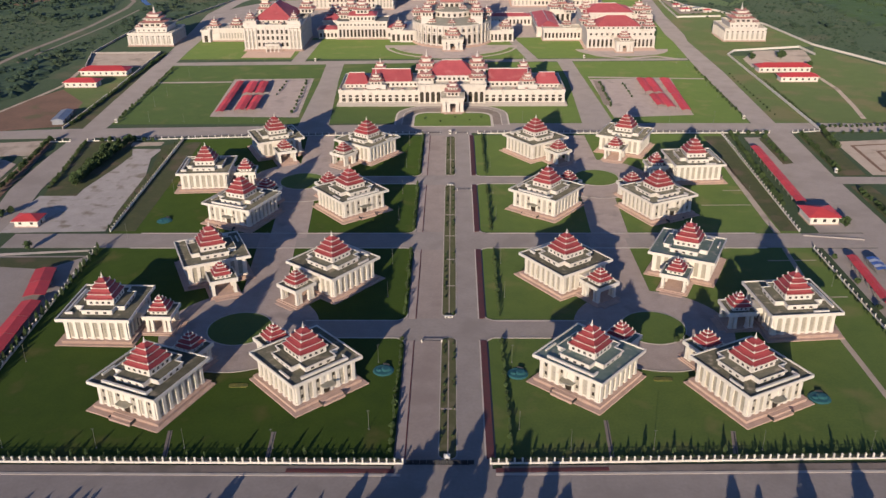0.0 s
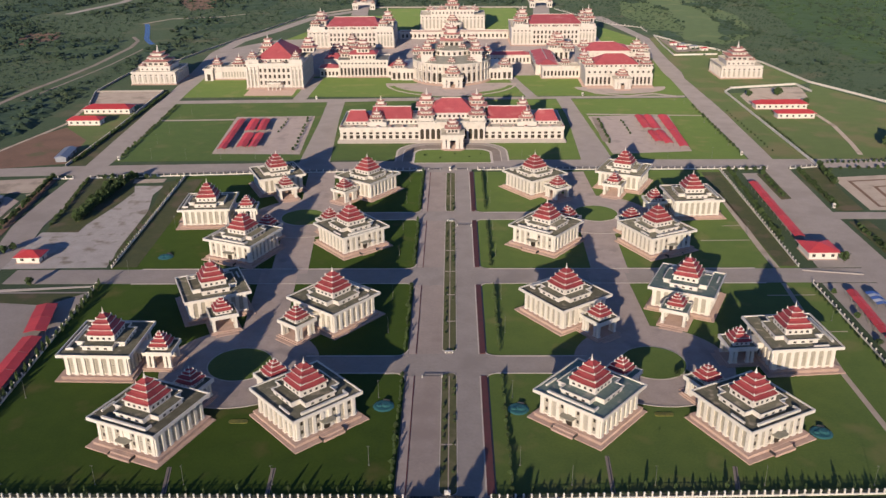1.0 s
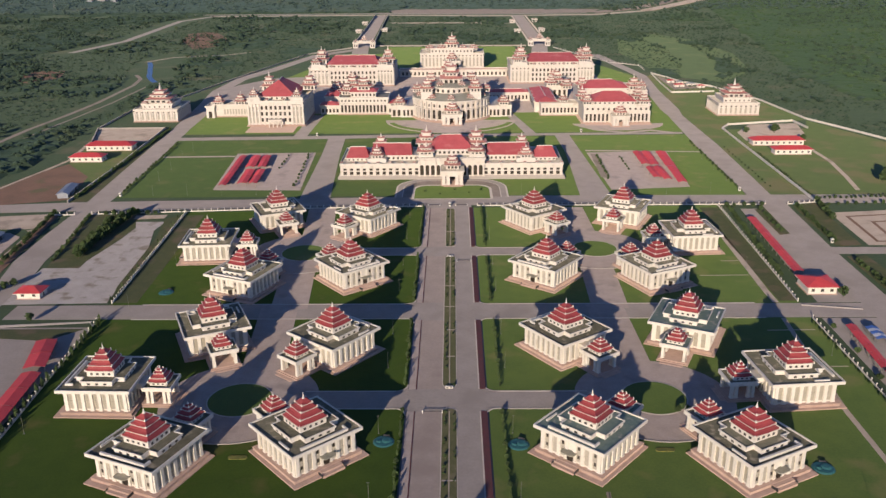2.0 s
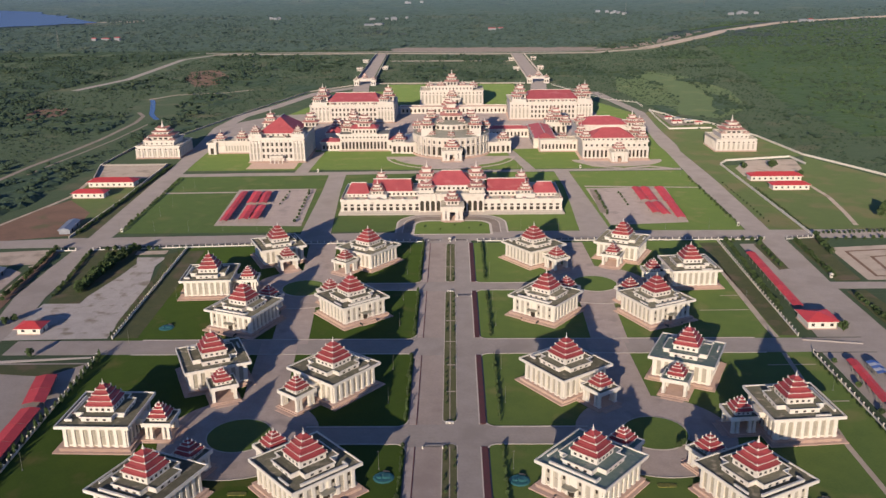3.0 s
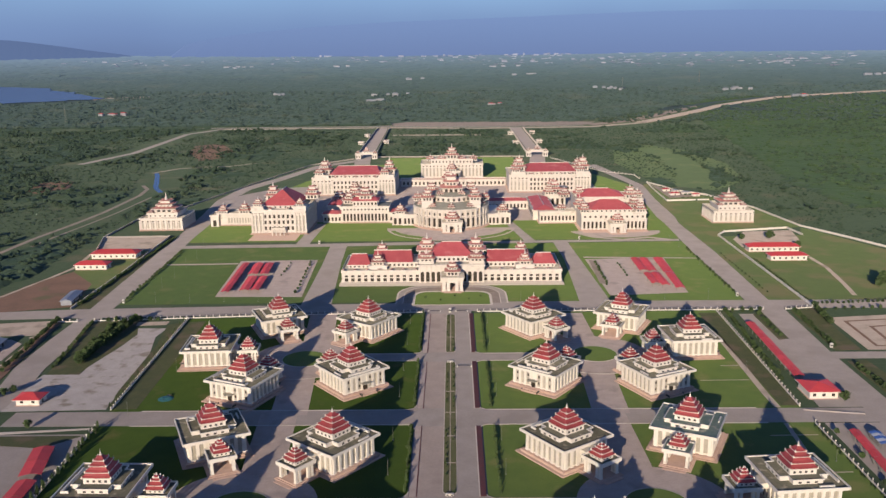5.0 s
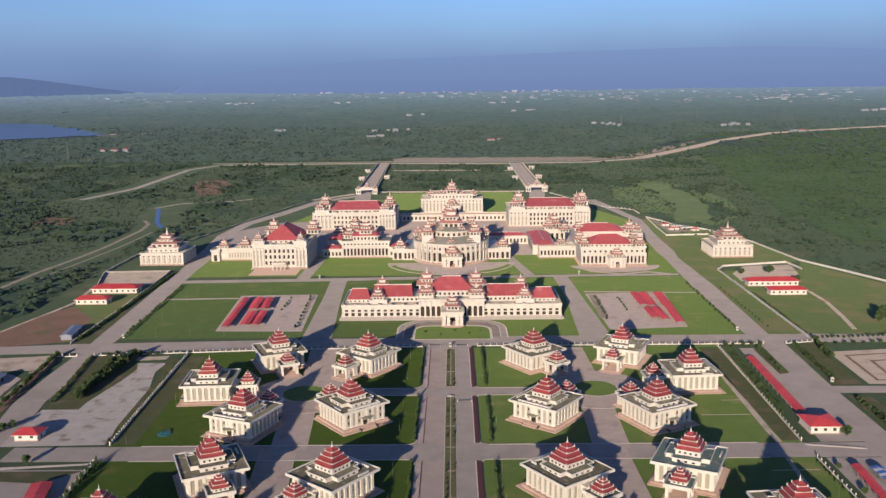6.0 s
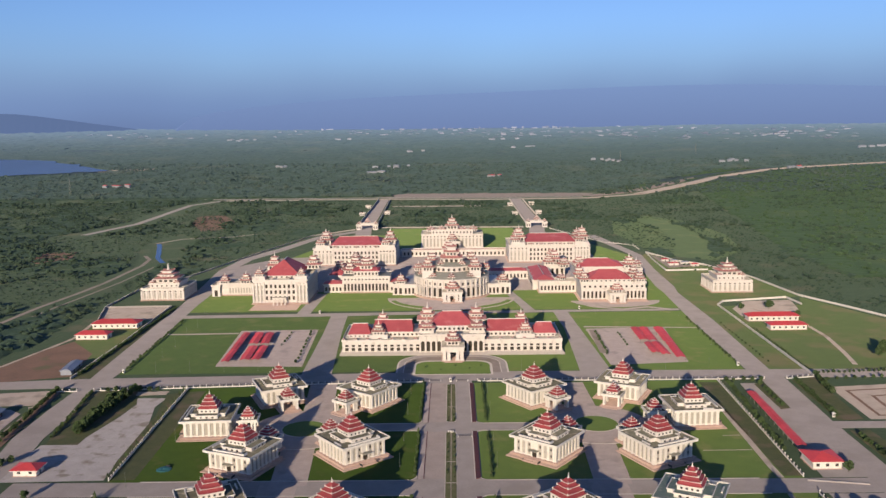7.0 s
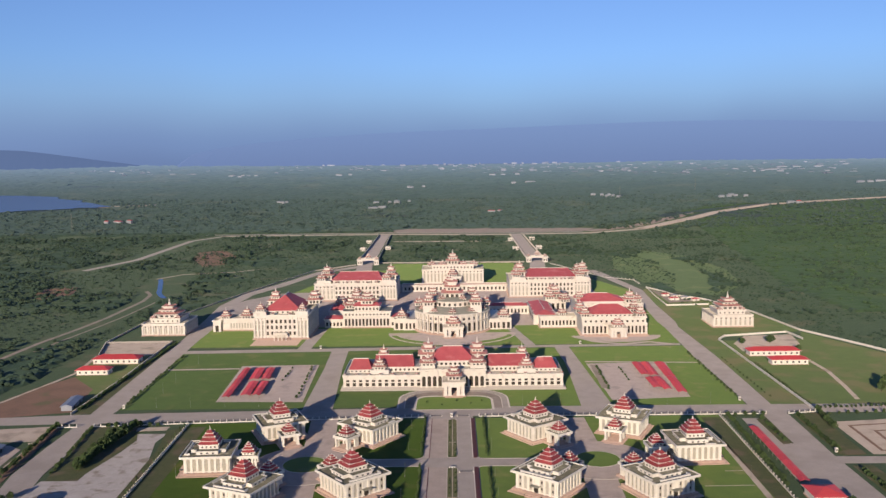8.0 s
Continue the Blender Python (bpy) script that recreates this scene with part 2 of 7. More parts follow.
GRASS = mat("rough_green_grass", (0.058, 0.080, 0.021), (0.042, 0.062, 0.016), 9.0, 0.9, 0.95, 0.1, spot=(0.095, 0.076, 0.036), spot_size=32.0, spot_at=0.50, matte=1.0, sheen=(0.15, (0.55, 0.7, 0.25)))
# darker copy of the lawn; vignette at the left put into the colour
DIMMED_LAWN = mat("vignetted_forecourt_lawn", (0.038, 0.064, 0.011), (0.026, 0.048, 0.008), 9.0, 0.9, 0.95, 0.08, spot=(0.070, 0.070, 0.024), spot_size=20.0, spot_at=0.56, matte=1.0, sheen=(0.15, (0.5, 0.7, 0.2)))
# mountain and hills glow in haze colours instead of being lit
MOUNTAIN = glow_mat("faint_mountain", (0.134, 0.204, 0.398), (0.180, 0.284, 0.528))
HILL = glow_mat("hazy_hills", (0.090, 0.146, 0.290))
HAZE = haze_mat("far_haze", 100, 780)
# bluish leaf colour and emission together paint haze on the far woods
FAR_WOODS = mat("hazed_far_leaves", (0.041, 0.066, 0.047), (0.055, 0.083, 0.055), 60.0, 6.0, 0.9, 0.0, spot=(0.070, 0.089, 0.058), spot_size=160.0, spot_at=0.57, matte=1.0, far=(1700, 5000), clumps=0.14)
OLD_TILE = mat("weathered_turret_tile", (0.42, 0.19, 0.155), (0.32, 0.14, 0.115), 3.0, 0.5, 0.75, 0.05, rand=0.15, matte=1.0)
PANEL = mat("pale_wall_panel", (0.50, 0.45, 0.36), (0.43, 0.385, 0.31), 3.0, 0.8, 0.6)
PALE_DECK = mat("pale_roof_deck", (0.39, 0.365, 0.285), (0.31, 0.295, 0.23), 4.0, 0.8, 0.95, 0.03, spot=(0.44, 0.40, 0.32), spot_size=6.0, spot_at=0.6, gloss=0.15)
# greyed walls with emission standing in for haze over the far houses
FAR_WALL = mat("hazed_far_wall", (0.30, 0.30, 0.30), (0.25, 0.25, 0.25), 20.0, 3.0, 0.9, far=(1700, 5000))
TOWN = mat("hazed_town_wall", (0.22, 0.205, 0.20), (0.15, 0.15, 0.155), 40.0, 9.0, 0.9, far=(1700, 5000), clumps=0.6)
FAR_ROOF = mat("far_grey_roof", (0.30, 0.32, 0.34), (0.25, 0.27, 0.29), 20.0, 3.0, 0.8)

# ---- mesh helpers ----
CACHE = {}


def box(bm, x0, x1, y0, y1, z0, z1):
    v = [bm.verts.new(p) for p in ((x0, y0, z0), (x1, y0, z0), (x1, y1, z0), (x0, y1, z0), (x0, y0, z1), (x1, y0, z1), (x1, y1, z1), (x0, y1, z1))]
    for f in ((0, 3, 2, 1), (4, 5, 6, 7), (0, 1, 5, 4), (1, 2, 6, 5), (2, 3, 7, 6), (3, 0, 4, 7)):
        bm.faces.new([v[i] for i in f])


def cbox(bm, x, y, hx, hy, z0, z1):
    box(bm, x - hx, x + hx, y - hy, y + hy, z0, z1)


def tier(bm, x, y, hx0, hy0, z0, hx1, hy1, z1, lift=0.3, thick=0.25):
    """One roof tier: sagging slopes from an eave with upturned corners to a smaller top."""
    def ring(hx, hy, z, up):
        pts = ((-1, -1), (0, -1), (1, -1), (1, 0), (1, 1), (0, 1), (-1, 1), (-1, 0))
        return [bm.verts.new((x + a * hx, y + b * hy, z + (up if a and b else 0))) for a, b in pts]
    mx, my = hx0 * 0.48 + hx1 * 0.52, hy0 * 0.48 + hy1 * 0.52
    rings = [ring(hx0, hy0, z0 - thick, lift), ring(hx0, hy0, z0, lift), ring(mx, my, z0 + (z1 - z0) * 0.40, lift * 0.15), ring(hx1, hy1, z1, 0)]
    for a, b in zip(rings, rings[1:]):
        for i in range(8):
            bm.faces.new((a[i], a[(i + 1) % 8], b[(i + 1) % 8], b[i]))
    bm.faces.new(rings[0][::-1])
    bm.faces.new(rings[-1])


def hip(bm, x0, x1, y0, y1, z0, z1, ridge=None, thick=0.3):
    """A hipped roof; ridge: its half length along the longer side."""
    cx, cy, lx, ly = (x0 + x1) / 2, (y0 + y1) / 2, (x1 - x0) / 2, (y1 - y0) / 2
    r = ridge if ridge is not None else max(lx, ly) - min(lx, ly)
    rx, ry = (r, 0.12) if lx >= ly else (0.12, r)
    low = [bm.verts.new(p) for p in ((x0, y0, z0 - thick), (x1, y0, z0 - thick), (x1, y1, z0 - thick), (x0, y1, z0 - thick))]
    mid = [bm.verts.new(p) for p in ((x0, y0, z0), (x1, y0, z0), (x1, y1, z0), (x0, y1, z0))]
    top = [bm.verts.new((cx + a * rx, cy + b * ry, z1)) for a, b in ((-1, -1), (1, -1), (1, 1), (-1, 1))]
    for a, b in ((low, mid), (mid, top)):
        for i in range(4):
            bm.faces.new((a[i], a[(i + 1) % 4], b[(i + 1) % 4], b[i]))
    bm.faces.new(low[::-1])
    bm.faces.new(top)


def ring_wall(bm, x0, x1, y0, y1, z0, z1, w):
    """A parapet round a rectangle, in one piece."""
    loops = []
    for k, z in ((0, z0), (0, z1), (w, z1), (w, z0)):
        loops.append([bm.verts.new(p) for p in ((x0 + k, y0 + k, z), (x1 - k, y0 + k, z), (x1 - k, y1 - k, z), (x0 + k, y1 - k, z))])
    for m in range(4):
        p, q = loops[m], loops[(m + 1) % 4]
        for i in range(4):
            bm.faces.new((p[i], p[(i + 1) % 4], q[(i + 1) % 4], q[i]))


def tube(bm, x, y, r0, r1, z0, z1, n=8, cap=True):
    a = [bm.verts.new((x + r0 * math.cos(2 * math.pi * i / n), y + r0 * math.sin(2 * math.pi * i / n), z0)) for i in range(n)]
    b = [bm.verts.new((x + r1 * math.cos(2 * math.pi * i / n), y + r1 * math.sin(2 * math.pi * i / n), z1)) for i in range(n)]
    for i in range(n):
        bm.faces.new((a[i], a[(i + 1) % n], b[(i + 1) % n], b[i]))
    if cap:
        bm.faces.new(a[::-1])
        bm.faces.new(b)


def prism(bm, poly, z0, z1):
    a = [bm.verts.new((x, y, z0)) for x, y in poly]
    b = [bm.verts.new((x, y, z1)) for x, y in poly]
    k = len(poly)
    for i in range(k):
        bm.faces.new((a[i], a[(i + 1) % k], b[(i + 1) % k], b[i]))
    bm.faces.new(a[::-1])
    bm.faces.new(b)


def finish(name, bm, material):
    bmesh.ops.recalc_face_normals(bm, faces=bm.faces)
    me = bpy.data.meshes.new(name)
    bm.to_mesh(me)
    bm.free()
    me.materials.append(material)
    return me


def part(name, bm, material, parent, label=""):
    """A bmesh, or a mesh already made, as one object under a thing or a part."""
    me = finish(name, bm, material) if isinstance(bm, bmesh.types.BMesh) else bm
    ob = new(name, me)
    ob.parent = parent
    return tagged(ob, label)


def made(name, material, parent, draw, *args, label=""):
    """A part drawn by one call of a mesh helper."""
    bm = bmesh.new()
    draw(bm, *args)
    return part(name, bm, material, parent, label)


def piece(key, name, material, parent, m, draw, *args):
    """A part that shares its mesh with all others of the same key."""
    if key not in CACHE:
        bm = bmesh.new()
        draw(bm, *args)
        CACHE[key] = finish(name, bm, material)
    ob = part(name, CACHE[key], material, parent)
    ob.matrix_basis = m
    return ob


def thing(name, label, category, x=0, y=0, z=0, rz=0, group="", kind=""):
    ob = new(name)
    ob.matrix_basis = pose(x, y, z, 0, 0, rz)
    return tagged(ob, label, category, group, kind)


def slab(name, material, poly, z0, z1, label, category):
    """A flat piece of the setting with a thickness."""
    bm = bmesh.new()
    prism(bm, poly, z0, z1)
    return tagged(new(name, finish(name, bm, material)), label, category, kind="structure")


def rect(x0, x1, y0, y1):
    return [(x0, y0), (x1, y0), (x1, y1), (x0, y1)]


def strip(points, width):
    """The outline of a strip along a line of points."""
    ps = [Vector((x, y, 0)) for x, y in points]
    left, right = [], []
    for i, p in enumerate(ps):
        d = (ps[min(i + 1, len(ps) - 1)] - ps[max(i - 1, 0)]).normalized()
        nrm = Vector((-d.y, d.x, 0)) * width / 2
        left.append((p + nrm).to_tuple()[:2])
        right.append((p - nrm).to_tuple()[:2])
    return right + left[::-1]


def rounded(x0, x1, y0, y1, r, n=8):
    """A rectangle with round corners."""
    out = []
    for cx, cy, a in ((x1 - r, y0 + r, -90), (x1 - r, y1 - r, 0), (x0 + r, y1 - r, 90), (x0 + r, y0 + r, 180)):
        out += [(cx + r * math.cos(radians(a + 90 * i / n)), cy + r * math.sin(radians(a + 90 * i / n))) for i in range(n + 1)]
    return out


def disc(x, y, r, n=40, a0=0.0):
    return [(x + r * math.cos(a0 + 2 * math.pi * i / n), y + r * math.sin(a0 + 2 * math.pi * i / n)) for i in range(n)]


def swell(x, y):
    """Land height: level round the buildings, raised far away to fit the camera's horizon."""
    r = math.hypot(x, y + 385)
    return 0.0 if r < 2200 else 132 * ((r - 2200) / 2750) ** 1.5

# ---- the land ----


def land(name, r0, r1, rings, spokes, material, drop, label, category, roll=0.0):
    bm = bmesh.new()
    rows = []
    for i in range(rings + 1):
        r = r0 + (r1 - r0) * (i / rings) ** 1.3
        row = []
        for j in range(spokes):
            a = 2 * math.pi * j / spokes
            x, y = r * math.cos(a), -385 + r * math.sin(a)
            z = swell(x, y) - drop
            if roll and 0 < i < rings:
                z += roll * noise.noise((x / 300, y / 300, 1.7))
            row.append(bm.verts.new((x, y, z)))
        rows.append(row)
    for a, b in zip(rows, rows[1:]):
        for j in range(spokes):
            bm.faces.new((a[j], b[j], b[(j + 1) % spokes], a[(j + 1) % spokes]))
    if r0 < 60:
        bm.faces.new(rows[0])
    ob = tagged(new(name, finish(name, bm, material)), label, category, kind="structure")
    return ob


land("ground", 50, 2350, 30, 90, SCRUB, 0.05, "scrubby grass plain with patches of brown earth", "ground")
land("backdrop", 2330, 4955, 34, 160, FAR, 0.0, "distant woodland plain with painted haze", "distance", roll=6.0)


def ridge_line(name, a0, a1, r, top, seed, label, stuff=None, rough=4.0, skew=1.0):
    """A far ridge: a thick strip of hills along the rim of the land."""
    bm = bmesh.new()
    k = 60
    front, crest, back = [], [], []
    for i in range(k + 1):
        u = i / k
        a = radians(a0 + (a1 - a0) * u)
        h = top * math.sin(math.pi * u ** skew) ** 0.7 * (0.75 + (0.5 if skew == 1.0 else 0.15) * noise.noise((u * 4 + seed, seed, 0.3))) + rough * noise.noise((u * 22, seed, 0))
        for rr, z, row in ((r - 160, 105, front), (r, 118 + max(h, 0), crest), (r + 30, 90, back)):
            row.append(bm.verts.new((rr * math.sin(a), -385 + rr * math.cos(a), z)))
    for p, q in ((front, crest), (crest, back), (back, front)):
        for i in range(k):
            bm.faces.new((p[i], p[i + 1], q[i + 1], q[i]))
    return tagged(new(name, finish(name, bm, stuff or HILL)), label, "hills", kind="structure")


ridge_line("far_hills", -48, -19, 4930, 150, 3.1, "low hills on the horizon, painted haze blue")

ridge_line("far_mountain", -18, 64, 4939, 290, 5.2, "faint blue mountain glowing with painted haze", MOUNTAIN, 0.0, skew=0.6)
# glowing ring wall added to stand in for haze at the horizon
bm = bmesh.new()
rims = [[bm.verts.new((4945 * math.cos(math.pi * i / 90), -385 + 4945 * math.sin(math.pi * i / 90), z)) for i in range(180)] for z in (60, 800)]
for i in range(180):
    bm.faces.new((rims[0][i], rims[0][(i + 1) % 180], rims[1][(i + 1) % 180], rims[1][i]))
tagged(new("haze_backdrop", finish("haze_backdrop", bm, HAZE)), "glowing ring painted as pale blue haze along the horizon", "haze", kind="structure")

# ---- compound: lawn, roads, yards ----
slab("lawn_east", LAWN, [(0, -167), (171.5, -164), (172, 5), (177, 163), (0, 160)], -0.02, 0.06, "mown green lawn round the pavilions", "lawn")
slab("lawn_west", MID_LAWN, [(-160, -167), (0, -167), (0, 160), (-171, 153), (-166, -5)], -0.02, 0.06, "mown green lawn round the pavilions", "lawn")
slab("meadow_east", MEADOW, [(262, 690), (320, 640), (380, 720), (405, 880), (390, 1040), (335, 1140), (275, 1080), (245, 900)], 0.0, 0.05, "bright green meadow beyond the wall", "meadow")
slab("forecourt_lawn_west", DIMMED_LAWN, [(-230, 186), (2, 188), (2, 366), (-239, 366)], -0.02, 0.06, "wide green lawn before the halls, dimmed for lens vignette", "lawn")
slab("forecourt_lawn_east", LAWN, [(2, 188), (203.5, 186), (206.5, 330), (209, 370), (2, 366)], -0.02, 0.06, "wide green lawn before the halls", "lawn")
slab("palace_lawn", LAWN, [(-244, 380), (221, 380), (229, 560), (231, 670), (160, 900), (-150, 900), (-215, 640), (-222, 470), (-252, 470)], -0.02, 0.05, "green lawn between the halls", "lawn")

slab("avenue", ROAD, rect(-15.2, 15.0, -172, 190), 0.0, 0.105, "wide pale concrete avenue", "road")
for n, (y0, y1) in enumerate(((-92.5, -80.0), (-11.2, 5.0), (73, 84))):
    pts = ((-60, 60), (-212, 206), (-66, 66))[n]
    slab(f"cross_road_{n + 1}", ROAD, rect(pts[0], pts[1], y0, y1), 0.0, 0.10 - 0.004 * n, "pale concrete cross road", "road")
slab("main_cross_road", ROAD, [(-330, 152), (-255, 156), (20, 166), (250, 167), (420, 165), (420, 182), (250, 186), (20, 187), (-255, 176), (-330, 168)], 0.0, 0.115, "broad concrete road before the front hall", "road")
slab("outer_road_west", ROAD, [(-219, -30), (-222, 44), (-225.5, 65), (-227, 112), (-231, 150), (-230.4, 190), (-232, 254), (-234, 297), (-237.4, 343), (-240.7, 411), (-242, 470), (-252, 540), (-256, 600), (-250, 680), (-222, 760), (-190, 880), (-140, 940), (-150, 955), (-202, 890), (-236, 770), (-264, 690), (-272, 600), (-264, 512), (-259.7, 448), (-255.3, 381), (-254.4, 343), (-249.6, 246), (-246, 178), (-245, 147), (-244.8, 112), (-243, 65), (-238, 40), (-234, -30)][::-1], 0.0, 0.12, "long straight concrete road", "road")
slab("outer_road_east", ROAD, [(201, -60), (202.5, 36), (204, 102), (206.5, 160), (204.2, 188), (205.8, 242), (206.3, 294), (206.7, 333), (212, 452), (211.5, 480), (220.5, 614), (228.8, 688), (200, 880), (215, 880), (241.3, 687), (233.8, 584), (230, 480), (225.9, 451), (225.7, 332), (222.5, 242), (220.1, 183), (223.5, 166), (219, 82), (218, 16), (217, -60)][::-1], 0.0, 0.125, "long straight concrete road", "road")
slab("palace_road", ROAD, [(-239, 356), (-100, 360), (0, 366), (110, 370), (207, 372), (208, 379), (110, 378), (0, 376), (-100, 372), (-239, 367.5)], 0.0, 0.11, "concrete road between the lawns", "road")
slab("forecourt_path_west", PAVE, [(-234, 296.5), (-174, 298.5), (-174, 302), (-234, 300.5)], 0.0, 0.095, "narrow pale path", "path")
slab("forecourt_path_east", PAVE, [(112, 311), (206, 305.5), (206, 308), (112, 315)], 0.0, 0.095, "narrow pale path", "path")
slab("inner_road_west", ROAD, [(-102, 180), (-81, 180), (-89, 300), (-92, 372), (-107, 372), (-104, 300)], 0.0, 0.121, "concrete road beside the front hall", "road")
slab("inner_road_east", ROAD, [(90, 180), (112, 180), (108, 308), (106, 370), (93, 370), (95, 308)], 0.0, 0.121, "concrete road beside the front hall", "road")
slab("inner_road_north_west", ROAD, [(-139, 368), (-127, 368), (-124, 462), (-136, 462)], 0.0, 0.118, "concrete lane between halls", "road")
slab("inner_road_north_east", ROAD, [(68, 374), (78, 374), (60, 480), (52, 480)], 0.0, 0.118, "concrete lane between halls", "road")
slab("front_road", ROAD, [(-420, -236), (430, -230), (430, -166), (-420, -173.5)], -0.02, 0.10, "wide concrete road outside the front fence", "road")
slab("front_verge", KERB, [(-400, -172.2), (-13, -173.2), (-13, -172.2), (-400, -171.2)], 0.0, 0.30, "pale concrete kerb of the front road", "kerb")
slab("front_verge_east", KERB, [(16, -172.6), (400, -166.2), (400, -165.2), (16, -171.6)], 0.0, 0.30, "pale concrete kerb of the front road", "kerb")
slab("front_bed", SHOULDER, [(-400, -171.4), (-16, -172.3), (-16, -168.4), (-400, -168.0)], 0.0, 0.20, "brownish paved strip along the fence", "pavement")
slab("flower_bed_west", FLOWER, [(-48, -171.5), (-15, -171.7), (-15, -169.9), (-48, -169.9)], 0.0, 0.30, "dark red planted strip beside the gate", "flower bed")
slab("front_bed_east", SHOULDER, [(18, -171.7), (400, -165.3), (400, -161.8), (18, -168.2)], 0.0, 0.20, "brownish paved strip along the fence", "pavement")
slab("flower_bed_east", FLOWER, [(16, -171.2), (50.5, -170.4), (50.5, -168.8), (16, -169.5)], 0.0, 0.30, "dark red planted strip beside the gate", "flower bed")

# median, walks and beds of the avenue, between the crossings
SPANS = ((-165, -95), (-78, -13.5), (7, 71), (86, 160))
for y0, y1 in SPANS:
    slab("carriageway_west", PINK_ROAD, rect(-11.8, -1.8, y0, y1), 0.0, 0.112, "pinkish concrete carriageway of the avenue", "road")
    slab("walk_west", PAVE, rect(-15.0, -12.2, y0, y1), 0.0, 0.22, "pinkish paved walk beside the avenue", "pavement")
    slab("walk_kerb", FLOWER, rect(-12.2, -11.8, y0, y1), 0.0, 0.25, "dark red painted kerb", "kerb")
    slab("bed_east", FLOWER, rect(13.4, 15.8, y0, y1), 0.0, 0.35, "dark red planted strip beside the avenue", "flower bed")
    slab("bed_kerb", KERB, rect(12.9, 13.4, y0, y1), 0.0, 0.26, "pale concrete kerb", "kerb")
    slab("drain_west", DARK, rect(-15.6, -15.0, y0, y1), 0.0, 0.12, "dark open drain beside the walk", "drain")
    slab("drain_east", DARK, rect(15.8, 16.4, y0, y1), 0.0, 0.12, "dark open drain beside the walk", "drain")
for y0, y1 in ((-165, -93), (-76, 70.5), (86.5, 158)):
    slab("median", MEDIAN, rounded(-1.4, 4.0, y0, y1, 2.2), 0.0, 0.24, "planted median of the avenue", "median")
    slab("median_kerb", KERB, rounded(-1.7, 4.3, y0 - 0.3, y1 + 0.3, 2.4), 0.0, 0.20, "pale concrete kerb of the median", "kerb")
    for k in range(1, int((y1 - y0) / 26)):
        slab("median_crossing", SAND, rect(-1.2, 3.8, y0 + 26 * k - 0.4, y0 + 26 * k + 0.4), 0.0, 0.262, "narrow pale path across the median", "path")
    slab("median_path", SAND, rect(1.1, 1.5, y0 + 2, y1 - 2), 0.0, 0.27, "narrow pale path along the median", "path")
for side in (-1, 1):
    for y0, y1, x1 in ((-93.2, -92.5, 58), (-80.0, -79.3, 56), (-11.9, -11.2, 150), (5.0, 5.7, 150), (72.3, 73, 56), (84, 84.7, 60)):
        x0 = 16.6
        slab("road_kerb", KERB, rect(*sorted((side * x0, side * x1)), y0, y1), 0.0, 0.24, "pale concrete kerb of the cross road", "kerb")

# rounded corners where the cross roads meet the avenue
for y, s in ((-92.5, -1), (-80.0, 1), (-11.2, -1), (5.0, 1), (73, -1), (84, 1)):
    for x, t in ((-15.2, -1), (15.0, 1)):
        arc = [(x + t * 5.5 - t * 5.5 * math.cos(radians(9 * i)), y + s * 5.5 - s * 5.5 * math.sin(radians(9 * i))) for i in range(11)]
        slab("road_corner", ROAD, [(x, y)] + arc, 0.0, 0.245, "rounded corner of the road", "road")
        rim = [(x + t * 5.5 - t * 5.1 * math.cos(radians(9 * i)), y + s * 5.5 - s * 5.1 * math.sin(radians(9 * i))) for i in range(11)]
        slab("corner_kerb", KERB, arc + rim[::-1], 0.0, 0.29, "rounded pale kerb at the road corner", "kerb")

# yards in the middle of the four pavilion groups
YARDS = [(-81.0, -86.0), (81.5, -85.0), (-82.0, 77.0), (84.0, 82.0)]
for n, (cx, cy) in enumerate(YARDS):
    s = 1 if cx > 0 else -1
    slab("yard", PAVE, disc(cx, cy, 31.0), 0.0, 0.130, "round paved yard between the pavilions", "yard")
    north = 5 if cy < 0 else 160
    slab("yard_lane", PAVE, [(cx - 9 - s * 4, cy + 22), (cx + 9 - s * 4, cy + 22), (cx + 6 - s * 2, north), (cx - 12 - s * 2, north)], 0.0, 0.134, "paved lane into the yard", "lane")
    if cy > 0:
        slab("yard_lane", PAVE, [(cx - 9 - s * 5, 0), (cx + 9 - s * 5, 0), (cx + 8 - s * 2, cy - 20), (cx - 10 - s * 2, cy - 20)], 0.0, 0.132, "paved lane into the yard", "lane")
    isle = thing("roundabout", "round grass island with a pale kerb in the paved yard", "roundabout", cx, cy, group="yard islands", kind="structure")
    made("grass", LAWN, isle, prism, disc(0, 0, 12.4), 0.0, 0.32)
    made("kerb", KERB, isle, prism, disc(0, 0, 12.9), 0.0, 0.26)
    made("outer_kerb", KERB, isle, prism, [(31.4 * math.cos(a), 31.4 * math.sin(a)) for a in [radians(-120 + 2 * i) for i in range(31)]] + [(30.9 * math.cos(a), 30.9 * math.sin(a)) for a in [radians(-60 - 2 * i) for i in range(31)]], 0.1, 0.30)

# driveway loop before the front hall, steps and forecourts of the halls


def arch(x0, x1, y0, y1, r, n=9):
    """A rectangle whose far corners are round."""
    out = [(x0, y0), (x1, y0)]
    for cx, a in ((x1 - r, 0), (x0 + r, 90)):
        out += [(cx + r * math.cos(radians(a + 90 * i / n)), y1 - r + r * math.sin(radians(a + 90 * i / n))) for i in range(n + 1)]
    return out


slab("driveway_rim", KERB, arch(-37.2, 41.2, 184, 230.2, 23.2), 0.0, 0.132, "pale kerb round the driveway", "kerb")
slab("driveway", ROAD, arch(-36, 40, 184, 229, 22), 0.0, 0.140, "looped driveway before the front hall", "driveway")
